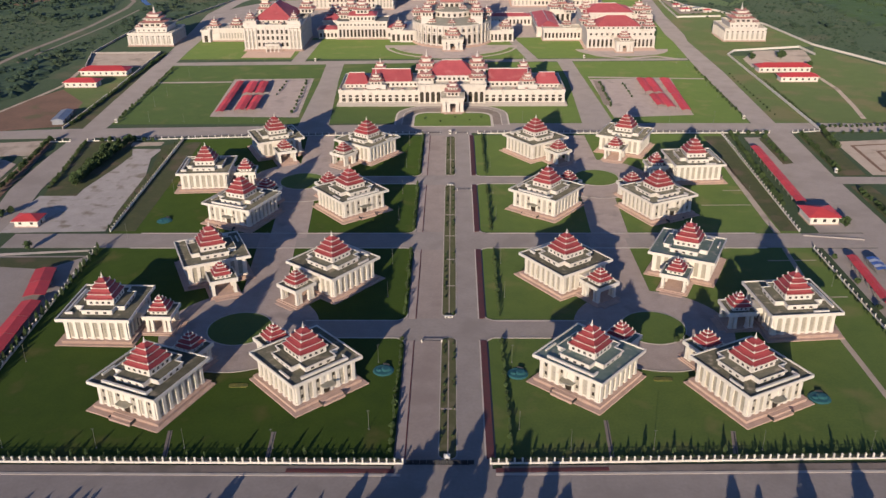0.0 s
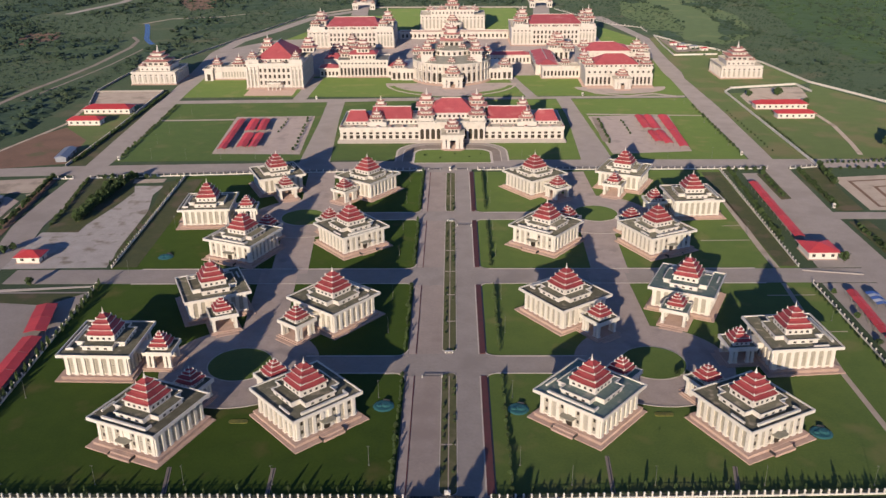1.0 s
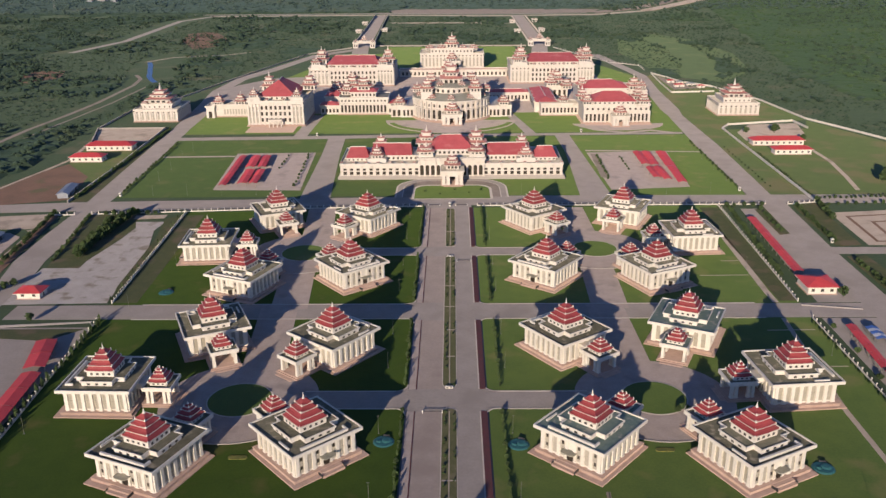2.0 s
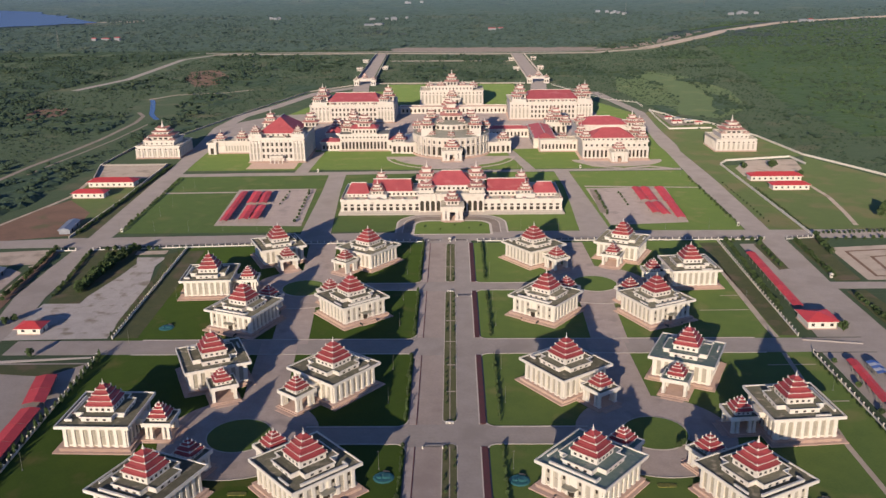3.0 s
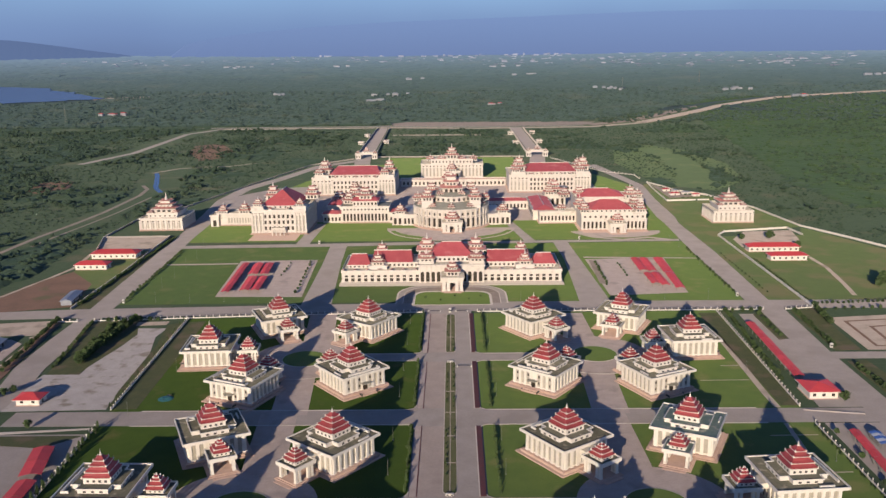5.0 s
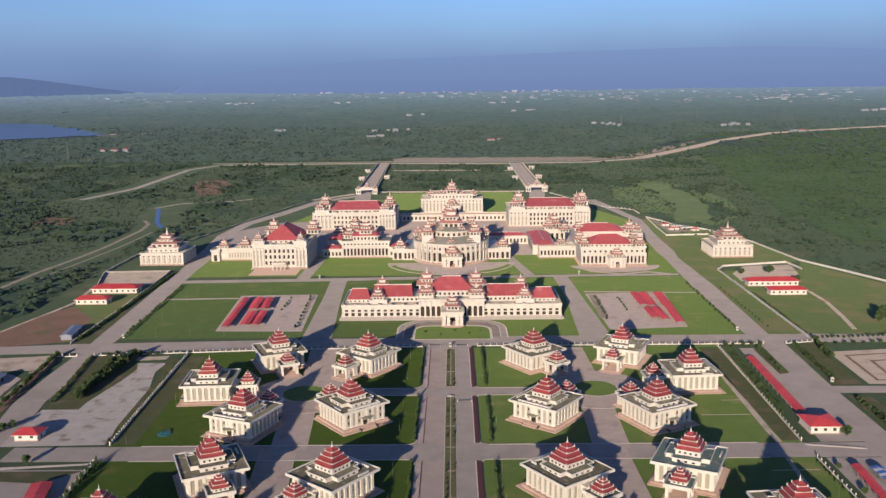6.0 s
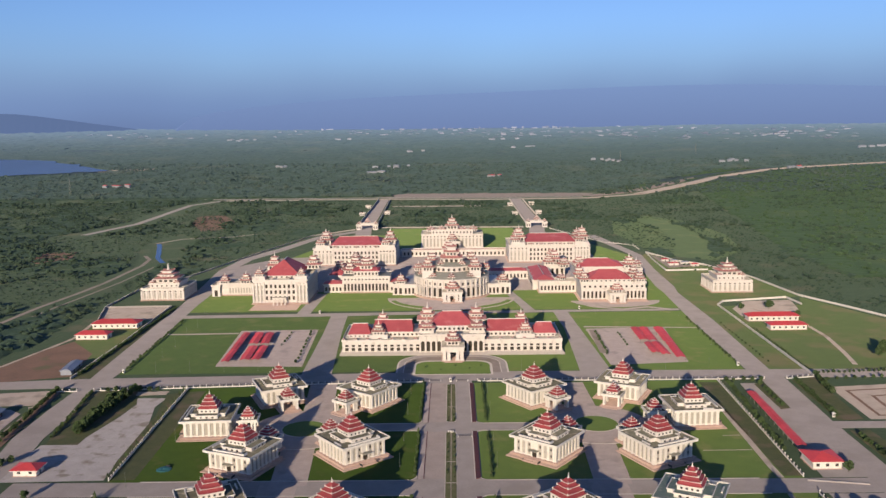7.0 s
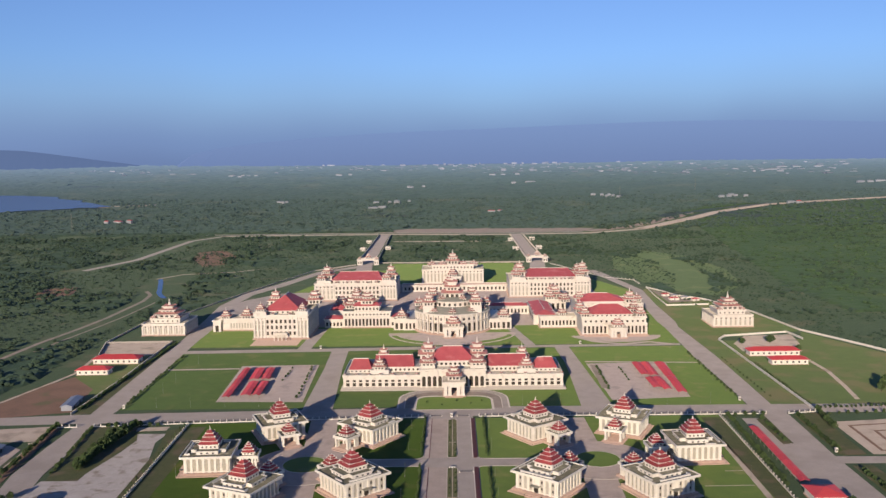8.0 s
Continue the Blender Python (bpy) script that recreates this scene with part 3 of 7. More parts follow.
slab("driveway_lane_kerb", KERB, arch(-32.2, 36.2, 184, 224.4, 18.4), 0.0, 0.20, "pale kerb between the driveway lanes", "kerb")
slab("driveway_verge", SHOULDER, arch(-31.6, 35.6, 184, 223.8, 17.8), 0.0, 0.21, "brownish paved lane of the driveway", "driveway")
slab("driveway_kerb", KERB, arch(-25.4, 30.2, 179.6, 214.0, 11), 0.0, 0.24, "pale kerb of the driveway island", "kerb")
slab("driveway_island", LAWN, arch(-23.6, 28.4, 180.6, 211.4, 9.4), 0.0, 0.32, "rounded lawn inside the driveway", "lawn")
slab("dome_forecourt", PAVE, [(52 * math.cos(a) + 1, 436 + 40 * math.sin(a)) for a in [math.pi + math.pi * i / 24 for i in range(25)]], 0.0, 0.15, "curved stone forecourt of the round hall", "forecourt")
slab("dome_driveway", PAVE, [(62 * math.cos(a) + 1, 436 + 56 * math.sin(a)) for a in [math.pi + math.pi * i / 24 for i in range(25)]], 0.0, 0.128, "curved driveway of the round hall", "driveway")
for a0, a1 in ((194, 243), (297, 346)):
    rim = [radians(a0 + (a1 - a0) * i / 14) for i in range(15)]
    for name, m, k, z, lab in (("crescent_kerb", KERB, 0.5, 0.16, "pale kerb round the curved lawn"), ("crescent_lawn", LAWN, 0.0, 0.24, "curved lawn before the round hall")):
        slab(name, m, [((60 + k) * math.cos(a) + 1, 436 + (53 + k) * math.sin(a)) for a in rim] + [((55 - k) * math.cos(a) + 1, 436 + (44.5 - k) * math.sin(a)) for a in rim[::-1]], 0.0, z, lab, "kerb" if k else "lawn")
slab("west_forecourt", STONE, rect(-186, -142, 386, 414), 0.0, 0.16, "brownish stone forecourt of the west hall", "forecourt")
slab("east_forecourt", PAVE, [(157 + 42 * math.cos(math.pi + math.pi * i / 24), 416 + 29 * math.sin(math.pi + math.pi * i / 24)) for i in range(25)], 0.0, 0.145, "curved pale forecourt of the east hall", "forecourt")
slab("east_steps", STONE, rect(126, 188, 408, 416), 0.0, 0.18, "low stone terrace of the east hall", "terrace")
slab("east_drive", PAVE, strip([(118, 412), (132, 390), (157, 378), (182, 387), (200, 376)], 5), 0.0, 0.15, "curved drive before the east hall", "driveway")
slab("palace_yard", PAVE, rect(-150, 180, 470, 760), 0.0, 0.09, "paved yard between the halls", "yard")
slab("rear_lawn", LAWN, rect(-98, 98, 800, 977), 0.0, 0.10, "green lawn behind the halls", "lawn")

# parking grounds and outer plots
slab("parking_west", PARKING, [(-222, 55), (-202, 55), (-202, 66), (-196, 100), (-194, 122), (-198, 134), (-179, 134), (-181, 117), (-173.5, 83), (-171.5, 40), (-169, 8), (-224, 6)], 0.0, 0.09, "pale worn concrete parking ground", "parking")
slab("parking_east", ROAD, [(181, 6), (190, 155), (204, 155), (204, 6)], 0.0, 0.09, "concrete parking ground", "parking")
slab("parking_south_east", ROAD, rect(176, 215, -150, -12), 0.0, 0.085, "concrete parking ground", "parking")
slab("parking_south_west", ROAD, rect(-235, -166, -150, -20), 0.0, 0.085, "pale concrete parking ground", "parking")
slab("car_park_west", PAVE, [(-167.5, 204), (-105, 202), (-110, 311), (-174, 309)], 0.0, 0.10, "grey paved car park", "parking")
slab("car_park_east", PAVE, [(114, 200), (170.5, 206), (177.5, 310), (112, 306)], 0.0, 0.10, "grey paved car park", "parking")
slab("car_park_verge", SHOULDER, [(112, 232), (117, 230), (120, 300), (114.5, 303)], 0.0, 0.13, "brown planted strip beside the car park", "verge")
slab("earth_plot_west", DIRT, [(-345, 165), (-322, 208), (-312, 256), (-301, 278), (-271, 241), (-262, 182), (-303, 171)], 0.0, 0.08, "bare brown earth plot", "earth")
slab("track_west", SAND, strip([(-350, 170), (-323, 210), (-312.5, 256), (-306, 290), (-313, 352)], 3.2), 0.0, 0.06, "pale dirt track", "track")
slab("service_yard_west", SAND, [(-311, 352), (-325, 402), (-266, 404), (-262.6, 352)], 0.0, 0.10, "pale concrete service yard", "yard")
slab("service_yard_east", SAND, [(254, 345), (256, 376), (276, 408), (322, 412), (314, 372), (300, 345)], 0.0, 0.10, "pale concrete service yard", "yard")
slab("track_east", SAND, strip([(297, 308), (297, 274), (290, 227), (284, 196)], 3.4), 0.0, 0.11, "pale winding track", "track")
slab("side_lot_west", SAND, [(-330, 118), (-258, 140), (-258, 148), (-330, 132)], 0.0, 0.08, "pale sandy lot", "lot")
for n, (i, m) in enumerate(((0, SAND), (7, DIRT), (9, SAND), (18, DIRT), (20, SAND))):
    slab("basin", m, [(242 + i, 86 + i * 0.8), (244 + i, 146 - i), (420 - i, 168 - i), (420 - i, 86 + i * 0.8)], 0.0, 0.06 + 0.05 * n, "stepped square basin with pale rims", "basin")
slab("rough_lawn_west", VERGE, [(-165.5, 8), (-154, 8), (-158, 148), (-170, 146)], 0.0, 0.10, "rougher olive grass along the fence", "lawn")
slab("rough_lawn_east", VERGE, [(163, 8), (171.5, 8), (176.5, 158), (164, 158)], 0.0, 0.10, "rougher olive grass along the fence", "lawn")
slab("path_east", SAND, strip([(163.4, 110), (162.8, 91), (160.7, 21), (160.8, 6)], 3.2), 0.0, 0.10, "narrow pale path over the lawn", "path")
slab("path_south_east", SAND, strip([(158, -12), (152, -93), (152, -160)], 2.2), 0.0, 0.10, "narrow pale path over the lawn", "path")

slab("verge_east", VERGE, [(198.5, 153), (206, 158), (204, 106), (197.5, 104)], 0.0, 0.26, "planted green island beside the parking ground", "verge")
slab("verge_road_east", VERGE, [(226, 161), (243, 167), (240, 130), (238, 86), (223, 85)], 0.0, 0.24, "planted green verge of the road", "verge")
slab("verge_road_south_east", VERGE, [(222, 68), (233, 69), (236, 20), (238, -60), (221, -60)], 0.0, 0.24, "planted green verge of the road", "verge")
slab("spur_east", ROAD, [(218, 72), (300, 72), (300, 82), (218, 83)], 0.0, 0.10, "side road towards the basin", "road")
slab("verge_west", VERGE, [(-233, 148), (-200, 150), (-198, 134), (-194, 122), (-196, 100), (-202, 66), (-202, 55), (-220, 55)], 0.0, 0.16, "planted green strip beside the parking ground", "verge")
slab("verge_road_west", DIRT, [(-259, 152), (-253, 150), (-242, 46), (-252, 64)], 0.0, 0.13, "brown bare verge of the road", "verge")
slab("court_west", PAVE, [(-290, 110), (-269, 114), (-258.6, 106), (-256.5, 77), (-290, 77)], 0.0, 0.12, "grey paved court beside the road", "yard")
slab("lot_west", SAND, [(-330, 140), (-258, 151), (-256.5, 121), (-330, 119)], 0.0, 0.11, "pale sandy lot", "lot")
slab("sand_strip_west", SAND, [(-201, 139), (-182, 141), (-182, 148), (-202, 146.5)], 0.0, 0.17, "pale sandy strip inside the fence", "sand")
slab("low_kerb_east", KERB, [(172, 2), (199, -3.2), (199, -2.4), (172, 2.8)], 0.0, 0.6, "pale concrete edge of the cross road", "kerb")
slab("service_lane_west", KERB, [(-214, -20.5), (-168, -15), (-168, -13.5), (-214, -18)], 0.0, 0.20, "pale kerb of the cross road", "kerb")
slab("verge_cross_west", VERGE, [(-215, -30), (-181, -34), (-168, -21.5), (-214, -22)], 0.0, 0.18, "dry green verge", "verge")

# open drains from the pavilions to the front fence
for pts in ([(-89.2, -151), (-86.8, -166)], [(-55.2, -151.5), (-54.7, -166)], [(53.4, -145), (52.2, -166)], [(93.6, -150.5), (90.5, -165)]):
    slab("drain", SHOULDER, strip(pts, 1.5), 0.0, 0.075, "narrow worn drain across the lawn", "drain")
    slab("drain_channel", DARK, strip([(x + 0.25, y) for x, y in pts], 0.4), 0.0, 0.09, "dark open channel of the drain", "drain")
for y, x0, x1 in ((41, 133, 159), (62, 150, 160), (88, 163, 174), (-60, 150, 168), (-25, 146, 168)):
    slab("lawn_path", SAND, strip([(x0, y), (x1, y + 0.5)], 0.8), 0.0, 0.078, "thin pale path over the lawn", "path")
for x, y in ((-72.7, -125.4), (77.5, -121.0)):
    slab("flower_bed", BLOOM, rounded(x - 3.4, x + 3.4, y - 1.1, y + 1.1, 1.0), 0.0, 0.30, "small bed of yellow flowers beside the yard", "flower bed")
# roads beyond the compound
slab("earth_patch", DIRT, [(-466, 1179), (-440, 1202), (-419, 1195), (-380, 1110), (-363, 1028), (-382, 974), (-399, 970), (-446, 1080)], 0.0, 0.03, "bare brown earth in the scrub", "earth")
slab("earth_patch", DIRT, [(-554, 745), (-528, 764), (-507, 760), (-488, 693), (-500, 668), (-516, 664), (-548, 700)], 0.0, 0.03, "bare brown earth in the scrub", "earth")
slab("ring_road_west", ROAD, strip([(-574, 937), (-541, 1078), (-545, 1400), (-500, 1500)], 13), -0.02, 0.05, "grey ring road through the scrub", "road")
slab("ring_road", SAND, strip([(-510, 1498), (-127, 1500), (62, 1470), (300, 1480), (430, 1560)], 22), -0.02, 0.05, "pale ring road through the scrub", "road")
slab("earth_verge", SHOULDER, [(-170, 1546), (60, 1518), (300, 1532), (330, 1600), (120, 1650), (-120, 1640)], -0.02, 0.03, "bare brown earth beyond the ring road", "earth")
slab("ring_lane", ROAD, strip([(-560, 1530), (-127, 1535), (62, 1505), (290, 1515)], 12), -0.02, 0.06, "second lane of the ring road", "road")
slab("bridge_road_west", ROAD, strip([(-133, 900), (-138, 970), (-148, 1480)], 24), 0.0, 0.30, "straight causeway to the ring road", "road")
slab("bridge_road_east", ROAD, strip([(130, 900), (138, 985), (138, 1480)], 24), 0.0, 0.30, "straight causeway to the ring road", "road")
slab("service_road_north", SAND, [(-118, 1328), (118, 1316), (118, 1336), (-118, 1350)], 0.0, 0.05, "pale service road between the causeways", "road")
slab("builders_yard", SHOULDER, [(252, 592), (296, 606), (270, 637), (260, 668), (252, 690)], 0.0, 0.09, "bare brown yard inside the wall", "yard")
slab("west_track", SHOULDER, strip([(-396, 330), (-392, 407), (-383, 475), (-378, 535), (-377, 643), (-384, 690), (-400, 720)], 5), 0.0, 0.05, "grey road through the scrub", "road")
slab("west_track_edge", SHOULDER, strip([(-382, 330), (-376, 407), (-368, 475), (-362, 535), (-358, 640)], 2.5), 0.0, 0.05, "narrow track beside the road", "track")
slab("plot_grass_west", GRASS, [(-301, 278), (-271, 241), (-262, 182), (-259, 190), (-262, 352), (-311, 352)], 0.0, 0.075, "rough grass round the red-roofed houses", "grass")
slab("verge_wall_west", VERGE, [(-258, 178), (-246, 178), (-249.6, 246), (-254.4, 343), (-255.3, 381), (-262, 402), (-259.5, 300)], 0.0, 0.08, "dry grass strip below the wall", "verge")
slab("plot_grass_east", GRASS, [(220, 183), (245, 186), (247, 392), (256, 406), (321, 421), (336, 428), (325, 526), (297, 608), (250, 700), (241.5, 686), (233.8, 584), (230, 480), (225.9, 451), (225.7, 332), (222.5, 242)], 0.0, 0.07, "rough green grass between the road and the wall", "grass")
slab("plot_ground_east", GRASS, [(247, 172), (330, 178), (372, 330), (336, 425), (322, 390), (247, 388)], 0.0, 0.06, "rough green ground round the red-roofed houses", "grass")
slab("palace_yard_west", ROAD, [(-256, 472), (-150, 472), (-150, 700), (-215, 690), (-250, 640), (-262, 600)], 0.0, 0.088, "grey concrete yard behind the west hall", "yard")
slab("inner_verge_west", VERGE, [(-181, 140), (-171, 149), (-168.0, 9), (-171.5, 30), (-175, 100)], 0.0, 0.14, "dry strip of grass inside the fence", "verge")
slab("court_path", SAND, [(-253.4, 67), (-256, 112), (-260, 118), (-256.2, 121), (-252, 110), (-250, 67)], 0.0, 0.125, "pale path beside the court", "path")
slab("scrub_track", SAND, strip([(-425, 835), (-400, 880), (-330, 900), (-300, 930)], 5), 0.0, 0.05, "pale dirt track", "track")
slab("stream_pond", WATER, strip([(-358, 664), (-372, 690), (-381, 712), (-389, 740), (-399, 770), (-408, 800), (-420, 832)], 6.5), -0.02, 0.10, "narrow blue pond in the scrub", "pond")


def draped(name, material, points, width, up, label, category):
    """A road that follows the rise of the far land."""
    bm = bmesh.new()
    out = strip(points, width)
    k = len(points)
    rows = [[bm.verts.new((x, y, swell(x, y) + dz)) for x, y in out] for dz in (up - 1.2, up)]
    for i in range(k - 1):
        p, q = (i, i + 1), (2 * k - 1 - i, 2 * k - 2 - i)
        for row in rows:
            bm.faces.new((row[p[0]], row[p[1]], row[q[1]], row[q[0]]))
        for s in (p, q):
            bm.faces.new((rows[0][s[0]], rows[0][s[1]], rows[1][s[1]], rows[1][s[0]]))
    return tagged(new(name, finish(name, bm, material)), label, category, kind="structure")


draped("ring_road_east", SAND, [(424, 1552), (500, 1660), (580, 1780), (660, 1890), (728, 1990), (790, 2055), (860, 2120), (952, 2200), (1080, 2250), (1220, 2290), (1360, 2323), (1500, 2350), (1650, 2375)], 30, 2.0, "pale ring road through the woodland", "road")
draped("earth_bank", SHOULDER, [(300, 1520), (400, 1600), (470, 1700), (540, 1810), (600, 1900), (680, 1995)], 30, 1.0, "brown earth bank beside the ring road", "earth")
draped("lake_shore", SAND, [(-1125, 2330), (-1080, 2372), (-1010, 2400), (-930, 2430)], 34, 2.2, "pale sandy shore of the lake", "shore")
bm = bmesh.new()
shore = [(-1700, 2100), (-1351, 2164), (-1198, 2239), (-1102, 2349), (-1220, 2501), (-1406, 2657), (-1500, 2690), (-1800, 2700)]
shore = [(xa + (xb - xa) * u, ya + (yb - ya) * u) for (xa, ya), (xb, yb) in zip(shore, shore[1:] + shore[:1]) for u in (0.0, 0.2, 0.4, 0.6, 0.8)]
shore = [(x + 55 * noise.noise((x / 90, y / 90, 2.0)), y + 70 * noise.noise((x / 80, y / 110, 7.0))) for x, y in shore]
lake_in = [bm.verts.new((x, y, swell(x, y) + 4.0)) for x, y in shore]
lake_c = bm.verts.new((-1450, 2400, swell(-1450, 2400) + 4.0))
for i in range(len(shore)):
    bm.faces.new((lake_c, lake_in[i], lake_in[(i + 1) % len(shore)]))
tagged(new("lake", finish("lake", bm, WATER)), "blue lake in the far woodland", "lake", kind="structure")

# ---- fences ----


def fence(name, points, step, label, high=1.7, hedge=False):
    """A low plinth wall with white posts and dark railings between them."""
    root = thing(name, label, "fence", points[0][0], points[0][1], kind="structure")
    org = Vector((points[0][0], points[0][1], 0))
    for (xa, ya), (xb, yb) in zip(points, points[1:]):
        a, b = Vector((xa, ya, 0)) - org, Vector((xb, yb, 0)) - org
        d = b - a
        k = max(1, round(d.length / step))
        turn = math.degrees(math.atan2(d.y, d.x))
        w = d.length / k
        base = made("plinth_wall", WHITE, root, box, 0, d.length, -0.2, 0.2, 0.0, 0.62)
        base.matrix_basis = pose(a.x, a.y, 0, 0, 0, turn)
        bm = bmesh.new()
        for i in range(k):
            for z in (0.95, high - 0.25):
                box(bm, i * w + 0.35, i * w + w - 0.35, -0.05, 0.05, z, z + 0.09)
            for j in range(9):
                u = i * w + 0.5 + (w - 1.0) * j / 8
                box(bm, u - 0.03, u + 0.03, -0.03, 0.03, 0.75, high - 0.15)
        rail = part("railing", bm, DARK, root, "dark metal railing")
        rail.matrix_basis = pose(a.x, a.y, 0, 0, 0, turn)
        for i in range(k + 1):
            p = a + d * i / k
            piece(("post", high), "post", WHITE, root, pose(p.x, p.y, 0, 0, 0, turn), fence_post, high)
        if hedge:
            bm = bmesh.new()
            for i in range(int(d.length / 1.3)):
                u, r = (i + 0.5) * 1.3, random.uniform(0.55, 0.95)
                bmesh.ops.create_icosphere(bm, subdivisions=1, radius=r, matrix=Matrix.Translation((u, hedge + random.uniform(-0.3, 0.3), r * 0.55)))
            h = part("hedge", bm, HEDGE, root, "dark green clipped hedge")
            h.matrix_basis = pose(a.x, a.y, 0, 0, 0, turn)
    return root


def fence_post(bm, high):
    cbox(bm, 0, 0, 0.23, 0.23, 0.0, high)
    cbox(bm, 0, 0, 0.30, 0.30, high, high + 0.14)
    tier(bm, 0, 0, 0.26, 0.26, high + 0.18, 0.05, 0.05, high + 0.45, 0.0, 0.04)


FENCE = "white fence with posts on a low wall and dark railings"
fence("fence_front_west", [(-163, -166.9), (-12.5, -167.4)], 2.45, FENCE, 2.0, hedge=1.6)
fence("fence_front_east", [(14.5, -167.3), (172, -163.2)], 2.45, FENCE, 2.0, hedge=1.6)
fence("fence_west_south", [(-160.5, -167), (-165.7, -13.5)], 3.4, FENCE, 1.7)
fence("fence_west_north", [(-166, 7), (-171, 151)], 3.4, FENCE, 1.7)
fence("fence_east_south", [(171.6, -163), (171.6, -12.5)], 4.3, FENCE, 1.7)
fence("fence_east_north", [(171.8, 7), (177.5, 162)], 4.3, FENCE, 1.7)
fence("fence_back_west", [(-232, 149.5), (-126, 158), (-17, 163.5)], 4.3, FENCE, 1.8)
fence("fence_back_east", [(19, 164.2), (209, 164.2)], 4.3, FENCE, 1.8)
fence("fence_corner_west", [(-257, 148), (-243, 148.4)], 4.3, FENCE, 1.8)
fence("fence_corner_east", [(224, 164.2), (243, 168)], 4.3, FENCE, 1.8)
WALL = "plain white boundary wall"


def wall_run(name, points, high, label=WALL, paint=KERB):
    root = thing(name, label, "wall", points[0][0], points[0][1], kind="structure")
    org = Vector((points[0][0], points[0][1], 0))
    for (xa, ya), (xb, yb) in zip(points, points[1:]):
        a, b = Vector((xa, ya, 0)) - org, Vector((xb, yb, 0)) - org
        d = b - a
        turn = math.degrees(math.atan2(d.y, d.x))
        bm = bmesh.new()
        box(bm, 0, d.length, -0.2, 0.2, 0, high)
        box(bm, 0, d.length, -0.3, 0.3, high, high + 0.15)
        for i in range(int(d.length / 8) + 1):
            cbox(bm, min(i * 8.0, d.length), 0, 0.3, 0.34, 0, high + 0.4)
        w = part("wall_panel", bm, paint, root)
        w.matrix_basis = pose(a.x, a.y, 0, 0, 0, turn)


wall_run("wall_east_plot", [(244, 172), (247, 391), (257, 406), (321, 421), (324, 390)], 1.6, paint=WHITE)
wall_run("wall_east_far", [(390, 290), (376, 338), (358, 382), (337, 430), (325, 526), (297, 610), (271, 640), (262, 673), (250, 705)], 1.7, paint=WHITE)
fence("fence_north_east", [(248, 735), (248, 772), (212, 806), (156, 960)], 6.0, FENCE, 2.0)
wall_run("wall_inner_east", [(250, 703), (246, 640), (244, 572), (292, 576)], 1.6, paint=WHITE)
wall_run("wall_rear", [(-116, 986), (116, 979)], 1.8)
for x0, x1 in ((-152, -157.5), (-121, -132)):
    wall_run("causeway_wall", [(x0, 990), (x1, 1470)], 3.4, "white parapet wall of the causeway")
for x0, x1 in ((124, 124.5), (152, 152.5)):
    wall_run("causeway_wall", [(x0, 1000), (x1, 1452)], 3.4, "white parapet wall of the causeway")
wall_run("wall_west_plot", [(-259, 176), (-259.5, 277), (-264, 405)], 1.5)
wall_run("wall_service_yard", [(-264, 405), (-326, 403), (-312, 352)], 1.5)
wall_run("wall_west_far", [(-326, 403), (-324, 499), (-294, 562), (-279, 628), (-247, 754), (-208, 900), (-152, 966)], 1.5)

# ---- pyatthat towers: tiers of wall and roof with a spire ----


def spired(parent, x, y, z, half, storeys=3, rise=1.0):
    """A small tower of storeys that shrink, each with a red tiled roof, and a spire on top."""
    k = ("spired", half, storeys, rise)
    walls, roofs = [], []
    h, zz = half, 0.0
    for s in range(storeys):
        wall_h = half * (0.62 if s == 0 else 0.36) * rise
        walls.append((h, zz, zz + wall_h))
        zz += wall_h
        roofs.append((h * 1.28, zz, h * 0.74, zz + h * 0.24 * rise))
        zz += h * 0.24 * rise
        h *= 0.70
    if k not in CACHE:
        CACHE[k] = True
        bm = bmesh.new()
        for a, z0, z1 in walls:
            cbox(bm, 0, 0, a, a, z0 - 0.1, z1)
        for a, z0, b, z1 in roofs:
            cbox(bm, 0, 0, a * 1.02, a * 1.02, z0 - half * 0.07, z0)
        tube(bm, 0, 0, h * 0.5, h * 0.30, zz, zz + half * 0.25, 6)
        tube(bm, 0, 0, h * 0.25, 0.03, zz + half * 0.25, zz + half * 0.8, 6)
        CACHE[k + ("w",)] = finish("turret", bm, HALL_WHITE)
        bm = bmesh.new()
        for a, z0, b, z1 in roofs:
            tier(bm, 0, 0, a, a, z0 + 0.02 + half * 0.02, b, b, z1, half * 0.08, 0.02)
        CACHE[k + ("r",)] = finish("turret_roof", bm, OLD_TILE)
        bm = bmesh.new()
        for a, z0, z1 in walls[:2]:
            for i in (-1, 0, 1):
                for sx, sy in ((1, 0), (-1, 0), (0, 1), (0, -1)):
                    px, py = sx * a + (i * a * 0.55 if sx == 0 else 0), sy * a + (i * a * 0.55 if sy == 0 else 0)
                    hz = (z1 - z0) * 0.32
                    cbox(bm, px, py, 0.05 if sx else a * 0.17, 0.05 if sy else a * 0.17, (z0 + z1) / 2 - hz, (z0 + z1) / 2 + hz)
        CACHE[k + ("g",)] = finish("turret_glazing", bm, GLASS)
    t = part("turret", CACHE[k + ("w",)], HALL_WHITE, parent)
    t.matrix_basis = pose(x, y, z)
    part("turret_roof", CACHE[k + ("r",)], OLD_TILE, t, "weathered reddish tiers")
    tagged(part("turret_glazing", CACHE[k + ("g",)], GLASS, t, "small dark openings"), kind="stuff")
    return t


